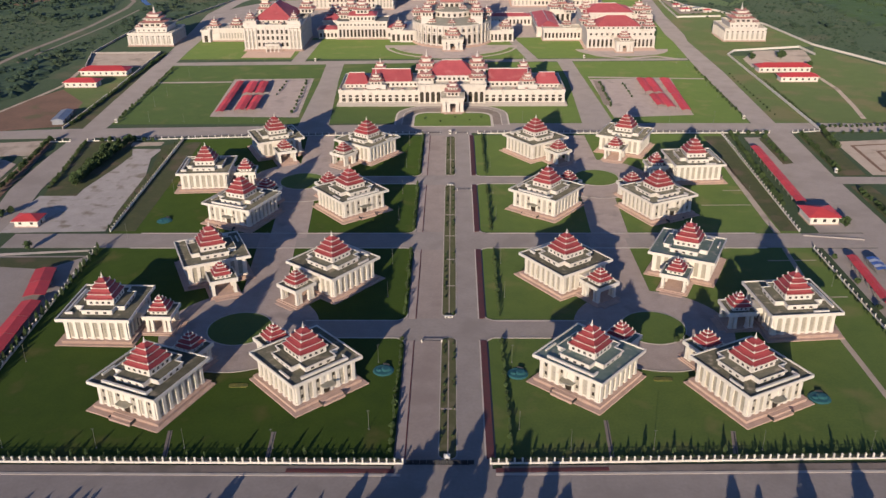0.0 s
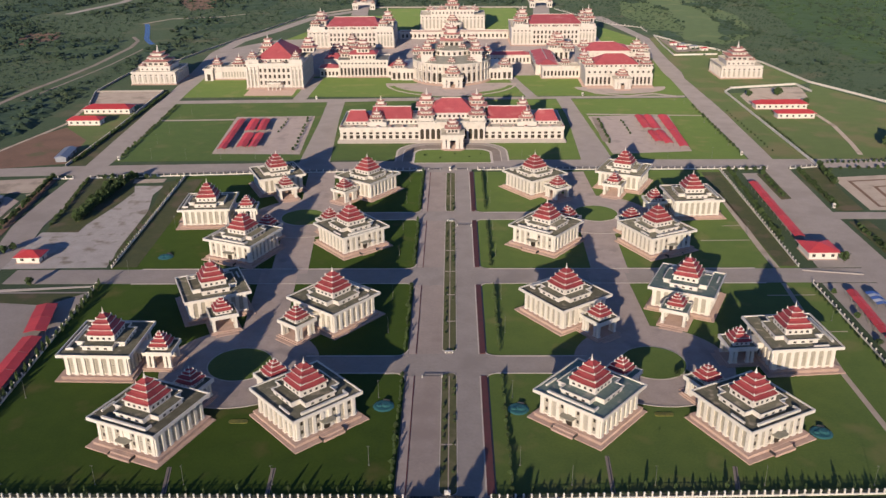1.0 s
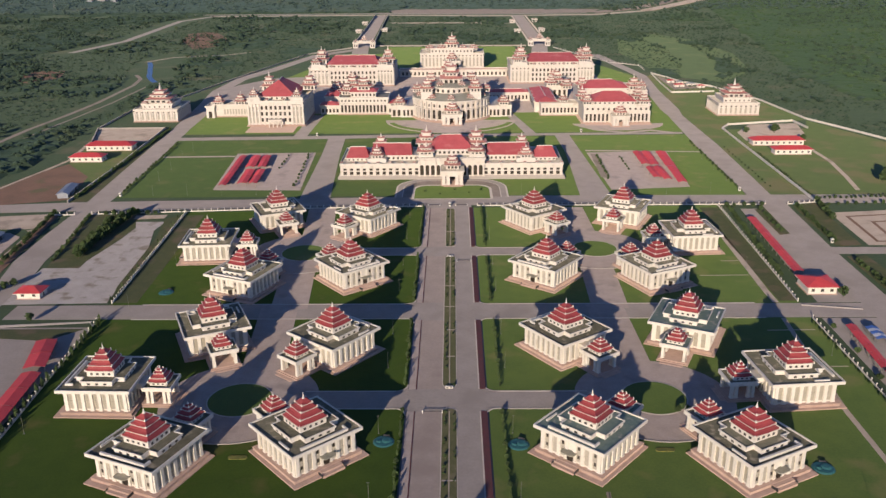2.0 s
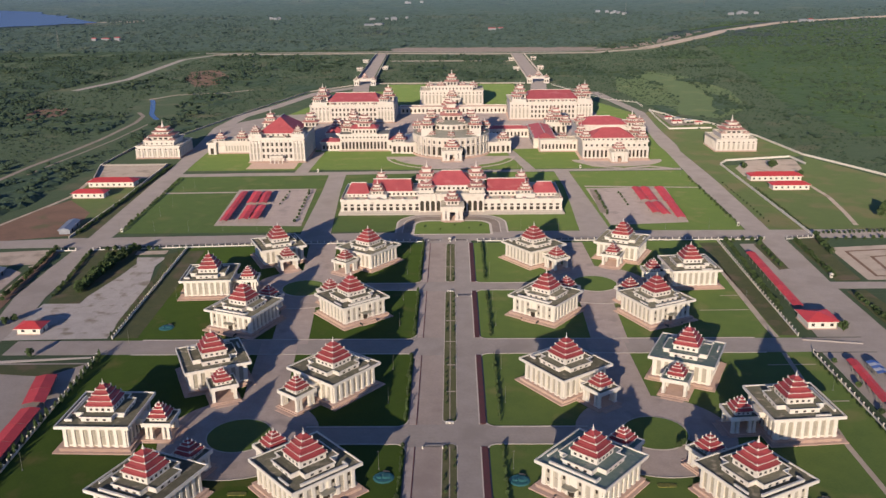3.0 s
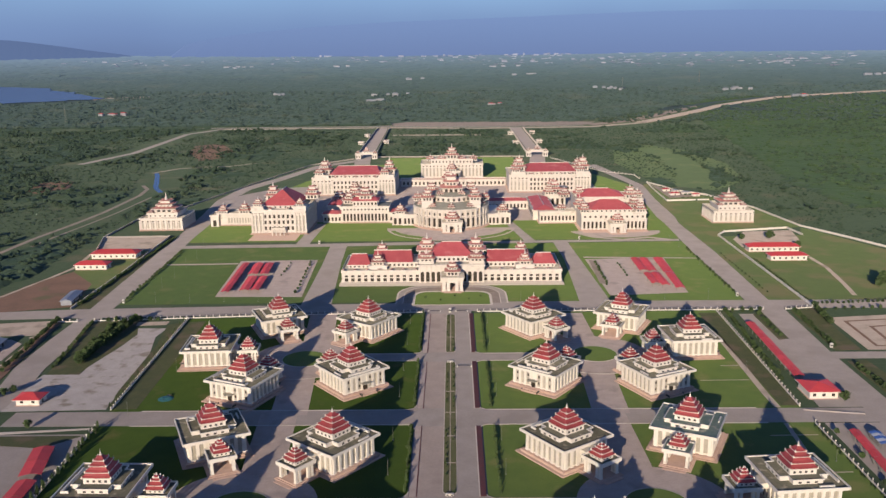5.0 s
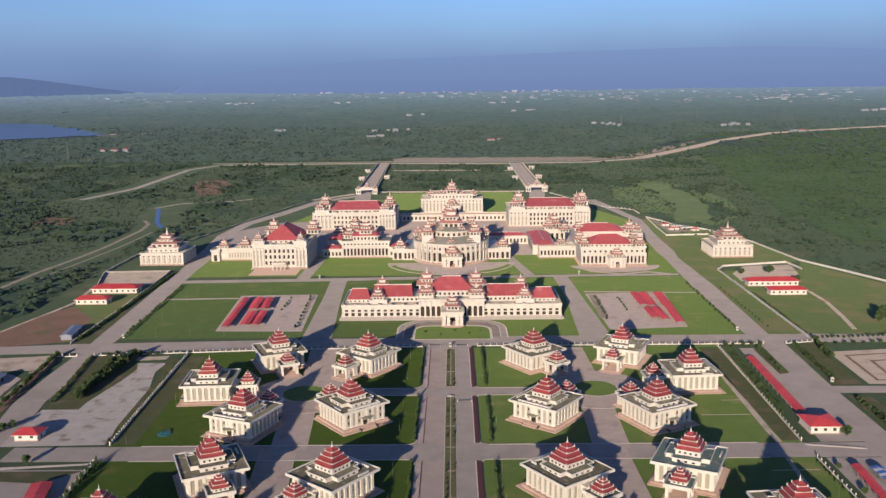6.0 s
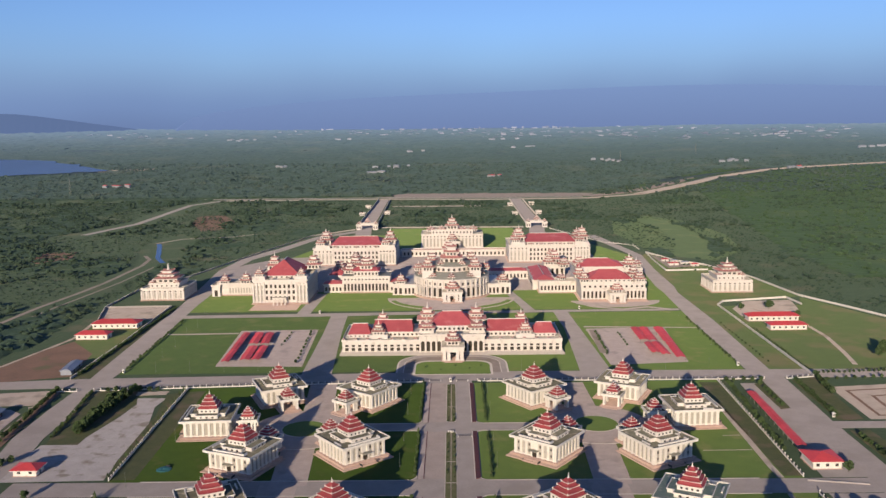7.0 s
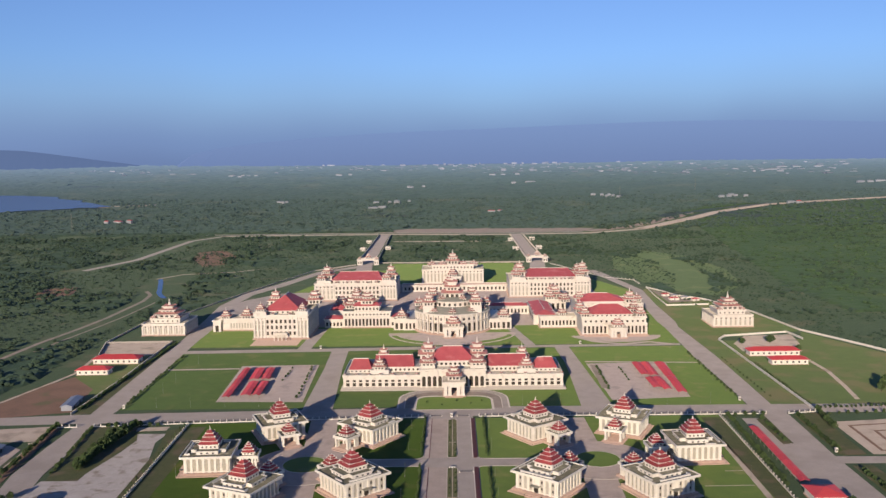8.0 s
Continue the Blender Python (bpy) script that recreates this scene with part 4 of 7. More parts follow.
def crown_roof(parent, x, y, levels, tip):
    """Red tiers from the drum to the spire: (eave half, eave z, top half, top z) each."""
    for n, (a, z0, b, z1) in enumerate(levels):
        t = made("roof_tier", TILE, parent, tier, x, y, a, a, z0, b, b, z1, 0.32, 0.05, label="red tiled roof tier")
        bm = bmesh.new()
        ring_wall(bm, x - a - 0.08, x + a + 0.08, y - a - 0.08, y + a + 0.08, z0 - 0.24, z0 - 0.07, 0.45)
        for sx, sy in ((1, 1), (1, -1), (-1, 1), (-1, -1)):
            tier(bm, x + sx * (a - 0.1), y + sy * (a - 0.1), 0.24, 0.24, z0 + 0.1, 0.05, 0.05, z0 + 0.75, 0.0, 0.38)
        part("eave_rim", bm, WHITE, t, "white eave rim with corner finials")
        if n < len(levels) - 1:
            made("roof_collar", WHITE, t, cbox, x, y, b * 0.98, b * 0.98, z1 - 0.3, levels[n + 1][1] - 0.2)
    a, z0, b, z1 = levels[-1]
    bm = bmesh.new()
    tube(bm, x, y, b * 0.9, b * 0.5, z1 - 0.05, z1 + 0.5)
    tube(bm, x, y, b * 0.45, b * 0.28, z1 + 0.5, z1 + (tip - z1) * 0.55)
    tube(bm, x, y, b * 0.2, 0.03, z1 + (tip - z1) * 0.55, tip)
    part("spire", bm, WHITE, parent, "white spire")


def plus(a, b):
    return [(-a, -b), (-b, -b), (-b, -a), (b, -a), (b, -b), (a, -b), (a, b), (b, b), (b, a), (-b, a), (-b, b), (-a, b)]


def pavilion(deck, label):
    """A square office pavilion; its porch lies on the +x side and its back door on the -x side."""
    p = thing("pavilion", label, "pavilion", group="pavilions round the yards")
    made("path", STONE, p, prism, [(-16.0, -15.2), (14.6, -15.2), (14.6, 15.2), (-16.0, 15.2)], 0.0, 0.40, label="pink stone path round the plinth")
    bm = bmesh.new()
    cbox(bm, 0, 0, 13.7, 13.7, 0.0, 1.5)
    cbox(bm, 0, 0, 13.95, 13.95, 1.5, 1.68)
    part("plinth", bm, STONE, p, "pink stone plinth")
    made("wall", WHITE, p, cbox, 0, 0, 12.0, 12.0, 1.68, 9.9)
    for s in range(4):
        q = pose(0, 0, 0, 0, 0, 90 * s)
        back, porch = s == 2, s == 0
        for i in range(8):
            y = -11.3 + i * 22.6 / 7
            piece(("pav_pilaster", back), "pilaster", WHITE, p, q @ pose(12.0, y, 0), pavilion_pilaster, 0.40 if back else 0.55)
            if i < 7 and not (porch and 2 <= i <= 4) and not (back and i == 3):
                piece("pav_panel" if back else "pav_window", "window", PANEL if back else SCREEN, p, q @ pose(12.0, y + 11.3 / 7, 0), pavilion_window)
                if back and i in (0, 2, 4, 6):
                    for z in (3.6, 7.0):
                        piece("pav_pane", "pane", GLASS, p, q @ pose(12.0, y + 11.3 / 7, z), cbox, 0.12, 0, 0.05, 0.42, 0, 1.3)
    bm = bmesh.new()
    cbox(bm, 0, 0, 12.9, 12.9, 9.5, 10.05)
    cbox(bm, 0, 0, 14.3, 14.3, 10.05, 10.7)
    part("eave", bm, WHITE, p, "broad white eave")
    made("parapet", WHITE, p, ring_wall, -14.3, 14.3, -14.3, 14.3, 10.7, 11.3, 0.42)
    made("roof_deck", deck, p, cbox, 0, 0, 13.88, 13.88, 10.7, 10.78, label="weathered flat roof deck")
    bm = bmesh.new()
    box(bm, -12.4, -11.6, -9.5, 9.5, 10.78, 11.7)
    box(bm, -11.6, -9.4, -9.5, -8.9, 10.78, 11.7)
    box(bm, -9.0, -3.0, 12.0, 12.6, 10.78, 11.5)
    part("roof_kerb", bm, WHITE, p)
    bm = bmesh.new()
    prism(bm, plus(9.4, 5.9), 10.78, 12.5)
    part("terrace", bm, WHITE, p)
    bm = bmesh.new()
    for a, b in zip(plus(9.7, 6.2), plus(9.7, 6.2)[1:] + plus(9.7, 6.2)[:1]):
        box(bm, min(a[0], b[0]) - 0.16, max(a[0], b[0]) + 0.16, min(a[1], b[1]) - 0.16, max(a[1], b[1]) + 0.16, 12.3, 12.85 + 0.001 * abs(a[0] - b[0]))
    part("terrace_parapet", bm, WHITE, p)
    bm = bmesh.new()
    prism(bm, plus(9.45, 5.95), 12.5, 12.56)
    part("terrace_deck", bm, deck, p)
    made("drum", WHITE, p, cbox, 0, 0, 5.3, 5.3, 12.56, 15.0)
    tagged(made("drum_glazing", GLASS, p, small_panes, 0, 5.3, 4, 2.3, 13.2, 14.1, 0.5, label="small dark windows of the drum"), kind="stuff")
    tagged(made("terrace_glazing", GLASS, p, small_panes, 0, 9.4, 3, 3.2, 11.1, 11.9, 0.6, label="small dark windows of the terrace"), kind="stuff")
    crown_roof(p, 0, 0, [(5.7, 15.1, 4.4, 16.6), (4.7, 16.9, 3.0, 18.6), (3.4, 18.9, 1.9, 20.3), (2.2, 20.6, 0.7, 22.0)], 24.5)
    # back door: steps, landing, canopy
    bm = bmesh.new()
    box(bm, -16.9, -13.9, -4.4, 4.4, 0.0, 0.8)
    box(bm, -15.6, -13.9, -4.4, 4.4, 0.8, 1.5)
    part("back_steps", bm, STONE, p, "pink stone steps")
    for y in (-4.7, 4.4):
        made("step_rail", DARK, p, box, -16.7, -14.0, y, y + 0.22, 0.3, 1.35, label="dark rail beside the steps")
    bm = bmesh.new()
    prism(bm, [(-15.2, -1.8), (-14.6, -2.6), (-12.0, -2.8), (-12.0, 2.8), (-14.6, 2.6), (-15.2, 1.8)], 5.4, 5.7)
    part("canopy", bm, PALE_DECK, p, "small canopy over the back door")
    made("back_door", GLASS, p, box, -12.5, -11.95, -1.3, 1.3, 1.7, 4.6, label="dark double door")
    # porch
    bm = bmesh.new()
    box(bm, 13.0, 27.6, -6.6, 6.6, 0.0, 0.55)
    box(bm, 13.0, 26.8, -6.0, 6.0, 0.55, 1.0)
    box(bm, 27.6, 29.6, -4.8, 4.8, 0.0, 0.3)
    part("porch_floor", bm, STONE, p, "pink stone porch floor with steps")
    for x in (17.0, 18.8, 23.6, 25.4):
        for y in (-4.5, 4.5):
            piece("pav_column", "column", WHITE, p, pose(x, y, 1.0), pavilion_column)
    made("passage", WHITE, p, box, 11.8, 16.0, -3.4, 3.4, 6.2, 8.6)
    made("passage_door", GLASS, p, box, 11.9, 12.25, -2.4, 2.4, 1.7, 5.6, label="dark entrance doors")
    bm = bmesh.new()
    box(bm, 15.4, 27.0, -5.9, 5.9, 6.6, 7.7)
    ring_wall(bm, 15.4, 27.0, -5.9, 5.9, 7.7, 8.2, 0.45)
    part("porch_roof", bm, WHITE, p)
    made("porch_deck", deck, p, box, 15.85, 26.55, -5.45, 5.45, 7.7, 7.76)
    made("porch_drum", WHITE, p, cbox, 21.2, 0, 3.3, 3.3, 7.76, 9.3)
    tagged(made("porch_glazing", GLASS, p, small_panes, 21.2, 3.3, 3, 1.8, 8.2, 8.9, 0.4, label="small dark windows of the porch tower"), kind="stuff")
    crown_roof(p, 21.2, 0, [(3.9, 9.4, 2.7, 10.5), (3.1, 10.9, 1.6, 12.0), (1.9, 12.3, 0.9, 13.1), (1.1, 13.3, 0.4, 13.9)], 15.2)
    return p


def small_panes(bm, x, half, n, gap, z0, z1, w):
    for i in range(n):
        u = (i - (n - 1) / 2) * gap
        for s in (-1, 1):
            cbox(bm, x + u, s * half, w, 0.06, z0, z1)
            cbox(bm, x + s * half, u, 0.06, w, z0, z1)


def pavilion_pilaster(bm, deep):
    box(bm, -0.02, deep, -0.66, 0.66, 1.68, 9.5)
    box(bm, -0.02, deep + 0.1, -0.8, 0.8, 1.68, 2.3)
    box(bm, -0.02, deep + 0.1, -0.8, 0.8, 8.9, 9.5)


def pavilion_window(bm):
    box(bm, -0.02, 0.06, -0.86, 0.86, 2.4, 9.1)
    box(bm, 0.0, 0.16, -0.05, 0.05, 2.4, 9.1)
    box(bm, 0.0, 0.2, -0.86, 0.86, 5.5, 5.9)


def pavilion_column(bm):
    cbox(bm, 0, 0, 0.75, 0.75, 0, 0.5)
    cbox(bm, 0, 0, 0.58, 0.58, 0.5, 5.1)
    cbox(bm, 0, 0, 0.78, 0.78, 5.1, 5.6)


PLACES = [(-132.5, -84.4, 0), (-100.6, -131.8, 0), (-48.7, -122.2, 0), (-103.8, -35.5, 0), (-48.7, -45.9, 0),
          (50.8, -120.5, 1), (104.5, -128.8, 1), (135.6, -79.8, 1), (106.9, -32.0, 1), (51.4, -43.0, 1),
          (-134.2, 74.0, 2), (-103.9, 25.6, 2), (-50.2, 37.5, 2), (-49.3, 122.2, 2), (-106.3, 129.8, 2),
          (51.4, 39.2, 3), (52.8, 126.0, 3), (109.0, 133.4, 3), (138.6, 86.0, 3), (107.7, 34.6, 3)]
TEAL = ((50.8, -120.5), (106.9, -32.0))
plain = pavilion(DECK, "cream square pavilion with stepped red pagoda roof and porch")
teal = pavilion(TEAL_DECK, "cream square pavilion with red pagoda roof and teal roof deck")
first = {False: plain, True: teal}
used = set()
for x, y, g in PLACES:
    which = (x, y) in TEAL
    cx, cy = YARDS[g]
    m = pose(x, y, 0.06, 0, 0, math.degrees(math.atan2(cy - y, cx - x)))
    if which in used:
        copy_thing(first[which], m)
    else:
        first[which].matrix_basis = m
        used.add(which)

# ---- halls ----


def arched(bm, w, h, front):
    """An upright panel with a round arched head."""
    r = w / 2
    line = [(-r, 0), (r, 0)] + [(r * math.cos(math.pi * i / 6), h - r + r * math.sin(math.pi * i / 6)) for i in range(7)]
    a, b = [[bm.verts.new((x, y, z)) for x, z in line] for y in (front, 0.02)]
    bm.faces.new(a)
    bm.faces.new(b[::-1])
    for i in range(len(line)):
        j = (i + 1) % len(line)
        bm.faces.new((a[i], a[j], b[j], b[i]))


def pane_box(bm, w, h, arch=False):
    if arch:
        arched(bm, w, h, -0.06)
    else:
        box(bm, -w / 2, w / 2, -0.06, 0.02, 0, h)
    box(bm, -0.05, 0.05, -0.12, 0.02, 0, h)
    box(bm, -w / 2, w / 2, -0.12, 0.02, h * 0.48, h * 0.52)


def frame_box(bm, w, h):
    box(bm, -w / 2 - 0.25, -w / 2, -0.22, 0.02, -0.2, h + 0.25)
    box(bm, w / 2, w / 2 + 0.25, -0.22, 0.02, -0.2, h + 0.25)
    box(bm, -w / 2 - 0.35, w / 2 + 0.35, -0.35, 0.02, -0.35, -0.1)


def pilaster_box(bm, w, d, h):
    box(bm, -w / 2, w / 2, -d, 0.02, 0, h)
    box(bm, -w * 0.62, w * 0.62, -d - 0.15, 0.02, 0, min(0.8, h * 0.1))
    box(bm, -w * 0.62, w * 0.62, -d - 0.15, 0.02, h - min(0.7, h * 0.08), h)


class Hall:
    """Builds one hall from blocks, roofs, windows and turrets given in world metres."""

    def __init__(self, name, label, cx, cy, group=""):
        self.root = thing(name, label, "hall", cx, cy, group=group)
        self.cx, self.cy = cx, cy

    def _at(self, x0, x1, y0, y1):
        return x0 - self.cx, x1 - self.cx, y0 - self.cy, y1 - self.cy

    def block(self, x0, x1, y0, y1, z0, z1, over=0.9, parapet=0.9, deck=HALL_DECK, name="wall"):
        a = self._at(x0, x1, y0, y1)
        made(name, HALL_WHITE, self.root, box, *a, z0, z1 - 0.7)
        bm = bmesh.new()
        box(bm, a[0] - over, a[1] + over, a[2] - over, a[3] + over, z1 - 0.7, z1)
        part("cornice", bm, HALL_WHITE, self.root)
        made("parapet", HALL_WHITE, self.root, ring_wall, a[0] - over, a[1] + over, a[2] - over, a[3] + over, z1, z1 + parapet, 0.5)
        made("roof_deck", deck, self.root, box, a[0] - over + 0.5, a[1] + over - 0.5, a[2] - over + 0.5, a[3] + over - 0.5, z1, z1 + 0.06, label="weathered flat roof deck")

    def plinth(self, x0, x1, y0, y1, z, step=2.0, stone=STONE):
        a = self._at(x0, x1, y0, y1)
        bm = bmesh.new()
        box(bm, a[0] - step, a[1] + step, a[2] - step, a[3] + step, 0.0, z * 0.5)
        box(bm, a[0] - step * 0.5, a[1] + step * 0.5, a[2] - step * 0.5, a[3] + step * 0.5, z * 0.5, z)
        part("plinth", bm, stone, self.root, "pale stone plinth")

    def roof(self, x0, x1, y0, y1, z0, z1, ridge=None):
        a = self._at(x0, x1, y0, y1)
        r = made("hip_roof", HALL_TILE, self.root, hip, *a, z0, z1, ridge, label="red tiled hipped roof")
        bm = bmesh.new()
        ring_wall(bm, a[0] - 0.25, a[1] + 0.25, a[2] - 0.25, a[3] + 0.25, z0 - 0.7, z0 - 0.02, 0.8)
        cx, cy, lx, ly = (a[0] + a[1]) / 2, (a[2] + a[3]) / 2, (a[1] - a[0]) / 2, (a[3] - a[2]) / 2
        k = ridge if ridge is not None else max(lx, ly) - min(lx, ly)
        rx, ry = (k + 0.4, 0.32) if lx >= ly else (0.32, k + 0.4)
        cbox(bm, cx, cy, rx, ry, z1 - 0.1, z1 + 0.45)
        part("roof_trim", bm, HALL_WHITE, r, "white fascia and ridge cap")

    def drum(self, x0, x1, y0, y1, z0, z1, name="attic"):
        made(name, HALL_WHITE, self.root, box, *self._at(x0, x1, y0, y1), z0, z1)

    def row(self, p0, p1, n, z, w, h, frames=False, glass=HALL_GLASS, pil=0.0, pil_z=None, deep=0.5, arch=False):
        """A row of n windows along a wall from p0 to p1 (the outside on the right hand); pil: the width of pilasters between them."""
        a, b = Vector((p0[0] - self.cx, p0[1] - self.cy)), Vector((p1[0] - self.cx, p1[1] - self.cy))
        d = b - a
        turn = math.degrees(math.atan2(d.y, d.x))
        for i in range(n):
            q = a + d * ((i + 0.5) / n)
            if h:
                piece(("pane", w, h, glass.name, arch), "window", glass, self.root, pose(q.x, q.y, z, 0, 0, turn), pane_box, w, h, arch)
            if frames:
                piece(("frame", w, h), "window_frame", HALL_WHITE, self.root, pose(q.x, q.y, z, 0, 0, turn), frame_box, w, h)
        if pil:
            z0, z1 = pil_z
            for i in range(n + 1):
                q = a + d * (i / n)
                piece(("pilaster", pil, deep, z1 - z0), "pilaster", HALL_WHITE, self.root, pose(q.x, q.y, z0, 0, 0, turn), pilaster_box, pil, deep, z1 - z0)

    def turret(self, x, y, z, half, storeys=3, rise=1.0):
        return spired(self.root, x - self.cx, y - self.cy, z, half, storeys, rise)

    def porch(self, x, y0, y1, half, h, tip, floor=1.0):
        """An entrance porch: stone floor, corner piers, flat roof with a tiered tower."""
        a = self._at(x - half, x + half, y0, y1)
        bm = bmesh.new()
        box(bm, a[0] - 1.0, a[1] + 1.0, a[2] - 1.0, a[3], 0, floor)
        box(bm, a[0] + 1.0, a[1] - 1.0, a[2] - 3.0, a[2] - 1.0, 0, floor * 0.5)
        part("porch_floor", bm, STONE, self.root, "stone porch floor and steps")
        w = half * 0.16
        for sx in (-1, 1):
            for yy in (a[2] + w, (a[2] + a[3]) / 2, a[3] - w):
                for dx in (0.0, half * 0.42):
                    if dx == 0.0 or yy == a[2] + w:
                        piece(("pier", half, h), "pier", HALL_WHITE, self.root, pose(x - self.cx + sx * (half - w - dx), yy, floor), porch_pier, w, h - floor)
        bm = bmesh.new()
        box(bm, a[0] - 0.6, a[1] + 0.6, a[2] - 0.6, a[3], h, h + 1.6)
        box(bm, a[0] - 1.2, a[1] + 1.2, a[2] - 1.2, a[3], h + 1.6, h + 2.2)
        box(bm, a[0] + half * 0.55, a[1] - half * 0.55, a[2] + 0.1, a[2] + 0.7, h * 0.78, h)
        part("porch_roof", bm, HALL_WHITE, self.root)
        made("porch_deck", HALL_DECK, self.root, box, a[0] - 0.9, a[1] + 0.9, a[2] - 0.9, a[3] - 0.05, h + 2.2, h + 2.26)
        made("porch_door", GLASS, self.root, box, a[0] + half * 0.5, a[1] - half * 0.5, a[3] - 0.5, a[3] - 0.3, floor, h * 0.8, label="dark entrance doors")
        cy = (a[2] + a[3]) / 2
        s = half * 0.62
        t = spired(self.root, x - self.cx, cy, h + 2.26, s, 3, (tip - h - 2.26) / (s * 2.6))
        return t


def porch_pier(bm, w, h):
    cbox(bm, 0, 0, w * 1.25, w * 1.25, 0, 0.8)
    cbox(bm, 0, 0, w, w, 0.8, h - 0.7)
    cbox(bm, 0, 0, w * 1.25, w * 1.25, h - 0.7, h)


# front hall
C = 1.8
H = Hall("front_hall", "long cream front hall with red hipped roofs and turrets", C, 252)
H.plinth(C - 81, C + 81, 231, 280, 2.6, 2.4, KERB)
H.block(C - 81, C + 81, 231, 280, 2.6, 10.8)
H.row((C - 80.5, 231), (C - 23, 231), 12, 3.2, 2.5, 2.4, pil=1.3, pil_z=(2.6, 10.0))
H.row((C - 80.5, 231), (C - 23, 231), 12, 6.4, 2.3, 1.5)
H.row((C + 23, 231), (C + 80.5, 231), 12, 3.2, 2.5, 2.4, pil=1.3, pil_z=(2.6, 10.0))
H.row((C + 23, 231), (C + 80.5, 231), 12, 6.4, 2.3, 1.5)
H.row((C + 81, 231.5), (C + 81, 279.5), 10, 3.2, 2.5, 2.4, pil=1.3, pil_z=(2.6, 10.0))
H.row((C + 81, 231.5), (C + 81, 279.5), 10, 6.4, 2.3, 1.5)
H.row((C - 81, 279.5), (C - 81, 231.5), 10, 3.2, 2.5, 2.4, pil=1.3, pil_z=(2.6, 10.0))
H.row((C - 81, 279.5), (C - 81, 231.5), 10, 6.4, 2.3, 1.5)
for s in (-1, 1):
    x = sorted((C + s * 61.5, C + s * 77.5))
    H.drum(*x, 241, 254, 10.86, 13.2)
    H.row((x[0], 241), (x[1], 241), 5, 11.4, 1.3, 1.1)
    H.roof(x[0] - 0.8, x[1] + 0.8, 240, 255, 13.6, 20.3, 5.5)
    x = sorted((C + s * 25.0, C + s * 61.0))
    H.drum(*x, 243, 262, 10.86, 14.6)
    H.row((x[0], 243), (x[1], 243), 11, 11.8, 1.5, 1.6)
    H.roof(x[0] + 1, x[1] - 4, 242, 263, 15.0, 21.8, 14.0)
    H.drum(*sorted((C + s * 48, C + s * 62)), 236, 246, 10.86, 14.0, "turret_base")
    H.turret(C + s * 55, 241, 14.0, 4.2, 3, 0.9)
    H.turret(C + s * 53.5, 262, 15.0, 4.6, 3, 1.1)
    H.drum(*sorted((C + s * 13.0, C + s * 24.5)), 233, 272, 10.86, 17.5, "turret_base")
    H.turret(C + s * 18.6, 238, 17.5, 5.0, 2, 0.75)
    H.turret(C + s * 18.8, 260, 17.5, 6.2, 3, 1.0)
H.block(C - 24, C + 24, 229, 262, 2.6, 15.4, name="centre_wall")
H.row((C - 23.5, 229), (C - 7.5, 229), 4, 3.2, 2.6, 7.6, pil=1.3, pil_z=(2.6, 14.6), deep=1.2, arch=True)
H.row((C + 7.5, 229), (C + 23.5, 229), 4, 3.2, 2.6, 7.6, pil=1.3, pil_z=(2.6, 14.6), deep=1.2, arch=True)
for s in (-1, 1):
    for k in range(7):
        H.turret(C + s * (27 + 8.9 * k), 231.6, 11.7, 0.9, 1, 1.3)
H.row((C - 23.0, 228.6), (C + 23.0, 228.6), 12, 16.0, 1.0, 0.0, pil=0.7, pil_z=(15.4, 16.8))
H.drum(C - 14.0, C + 14.0, 240, 270, 15.4, 19.2)
H.row((C - 13.5, 240), (C + 13.5, 240), 8, 16.6, 1.7, 1.7)
H.roof(C - 17.0, C + 17.0, 241, 271, 19.6, 27.4, 7.0)
H.porch(C + 0.8, 211, 229, 7.4, 9.0, 23.5)

# round hall
H = Hall("round_hall", "cream round hall with colonnade and tiered central tower", 1.5, 462)
H.drum(-46, 49, 450, 500, 0, 11.0, "wing_wall")
for xa, xb in ((-46, -35), (38, 49)):
    H.row((xa, 450), (xb, 450), 3, 1.6, 2.0, 5.6, pil=0.9, pil_z=(0, 10.4))
N = 40


def round_wall(bm, r, z0, z1):
    prism(bm, disc(0, -2, r, N), z0, z1)


made("round_plinth", STONE, H.root, round_wall, 39.0, 0.0, 1.8, label="round stepped stone plinth")
made("round_wall", HALL_WHITE, H.root, round_wall, 35.5, 1.8, 19.0)
made("round_cornice", HALL_WHITE, H.root, round_wall, 37.8, 19.0, 20.4)
bm = bmesh.new()
tube(bm, 0, -2, 37.2, 25.0, 20.4, 25.0, N)
part("round_roof", bm, PALE_DECK, H.root, "grey-green conical roof")
for i in range(N):
    a = 2 * math.pi * (i + 0.5) / N
    q = pose(36.3 * math.cos(a), -2 + 36.3 * math.sin(a), 1.8, 0, 0, math.degrees(a) + 90)
    piece("round_column", "column", HALL_WHITE, H.root, q, pilaster_box, 1.5, 1.3, 17.2)
    a = 2 * math.pi * i / N
    q = pose(35.45 * math.cos(a), -2 + 35.45 * math.sin(a), 3.0, 0, 0, math.degrees(a) + 90)
    # flat dark panes stand for the shade between the arcade columns
    piece("round_arcade_pane", "window", GLASS, H.root, q, pane_box, 3.2, 8.6, True)
    q = pose(35.45 * math.cos(a), -2 + 35.45 * math.sin(a), 14.0, 0, 0, math.degrees(a) + 90)
    piece("round_upper_window", "window", GLASS, H.root, q, pane_box, 1.8, 2.6)
made("upper_wall", HALL_WHITE, H.root, round_wall, 22.0, 22.0, 29.5)
made("upper_cornice", HALL_WHITE, H.root, round_wall, 23.6, 29.5, 30.5)
bm = bmesh.new()
tube(bm, 0, -2, 23.2, 14.0, 30.5, 33.4, N)
part("upper_roof", bm, PALE_DECK, H.root, "grey-green roof of the upper storey")
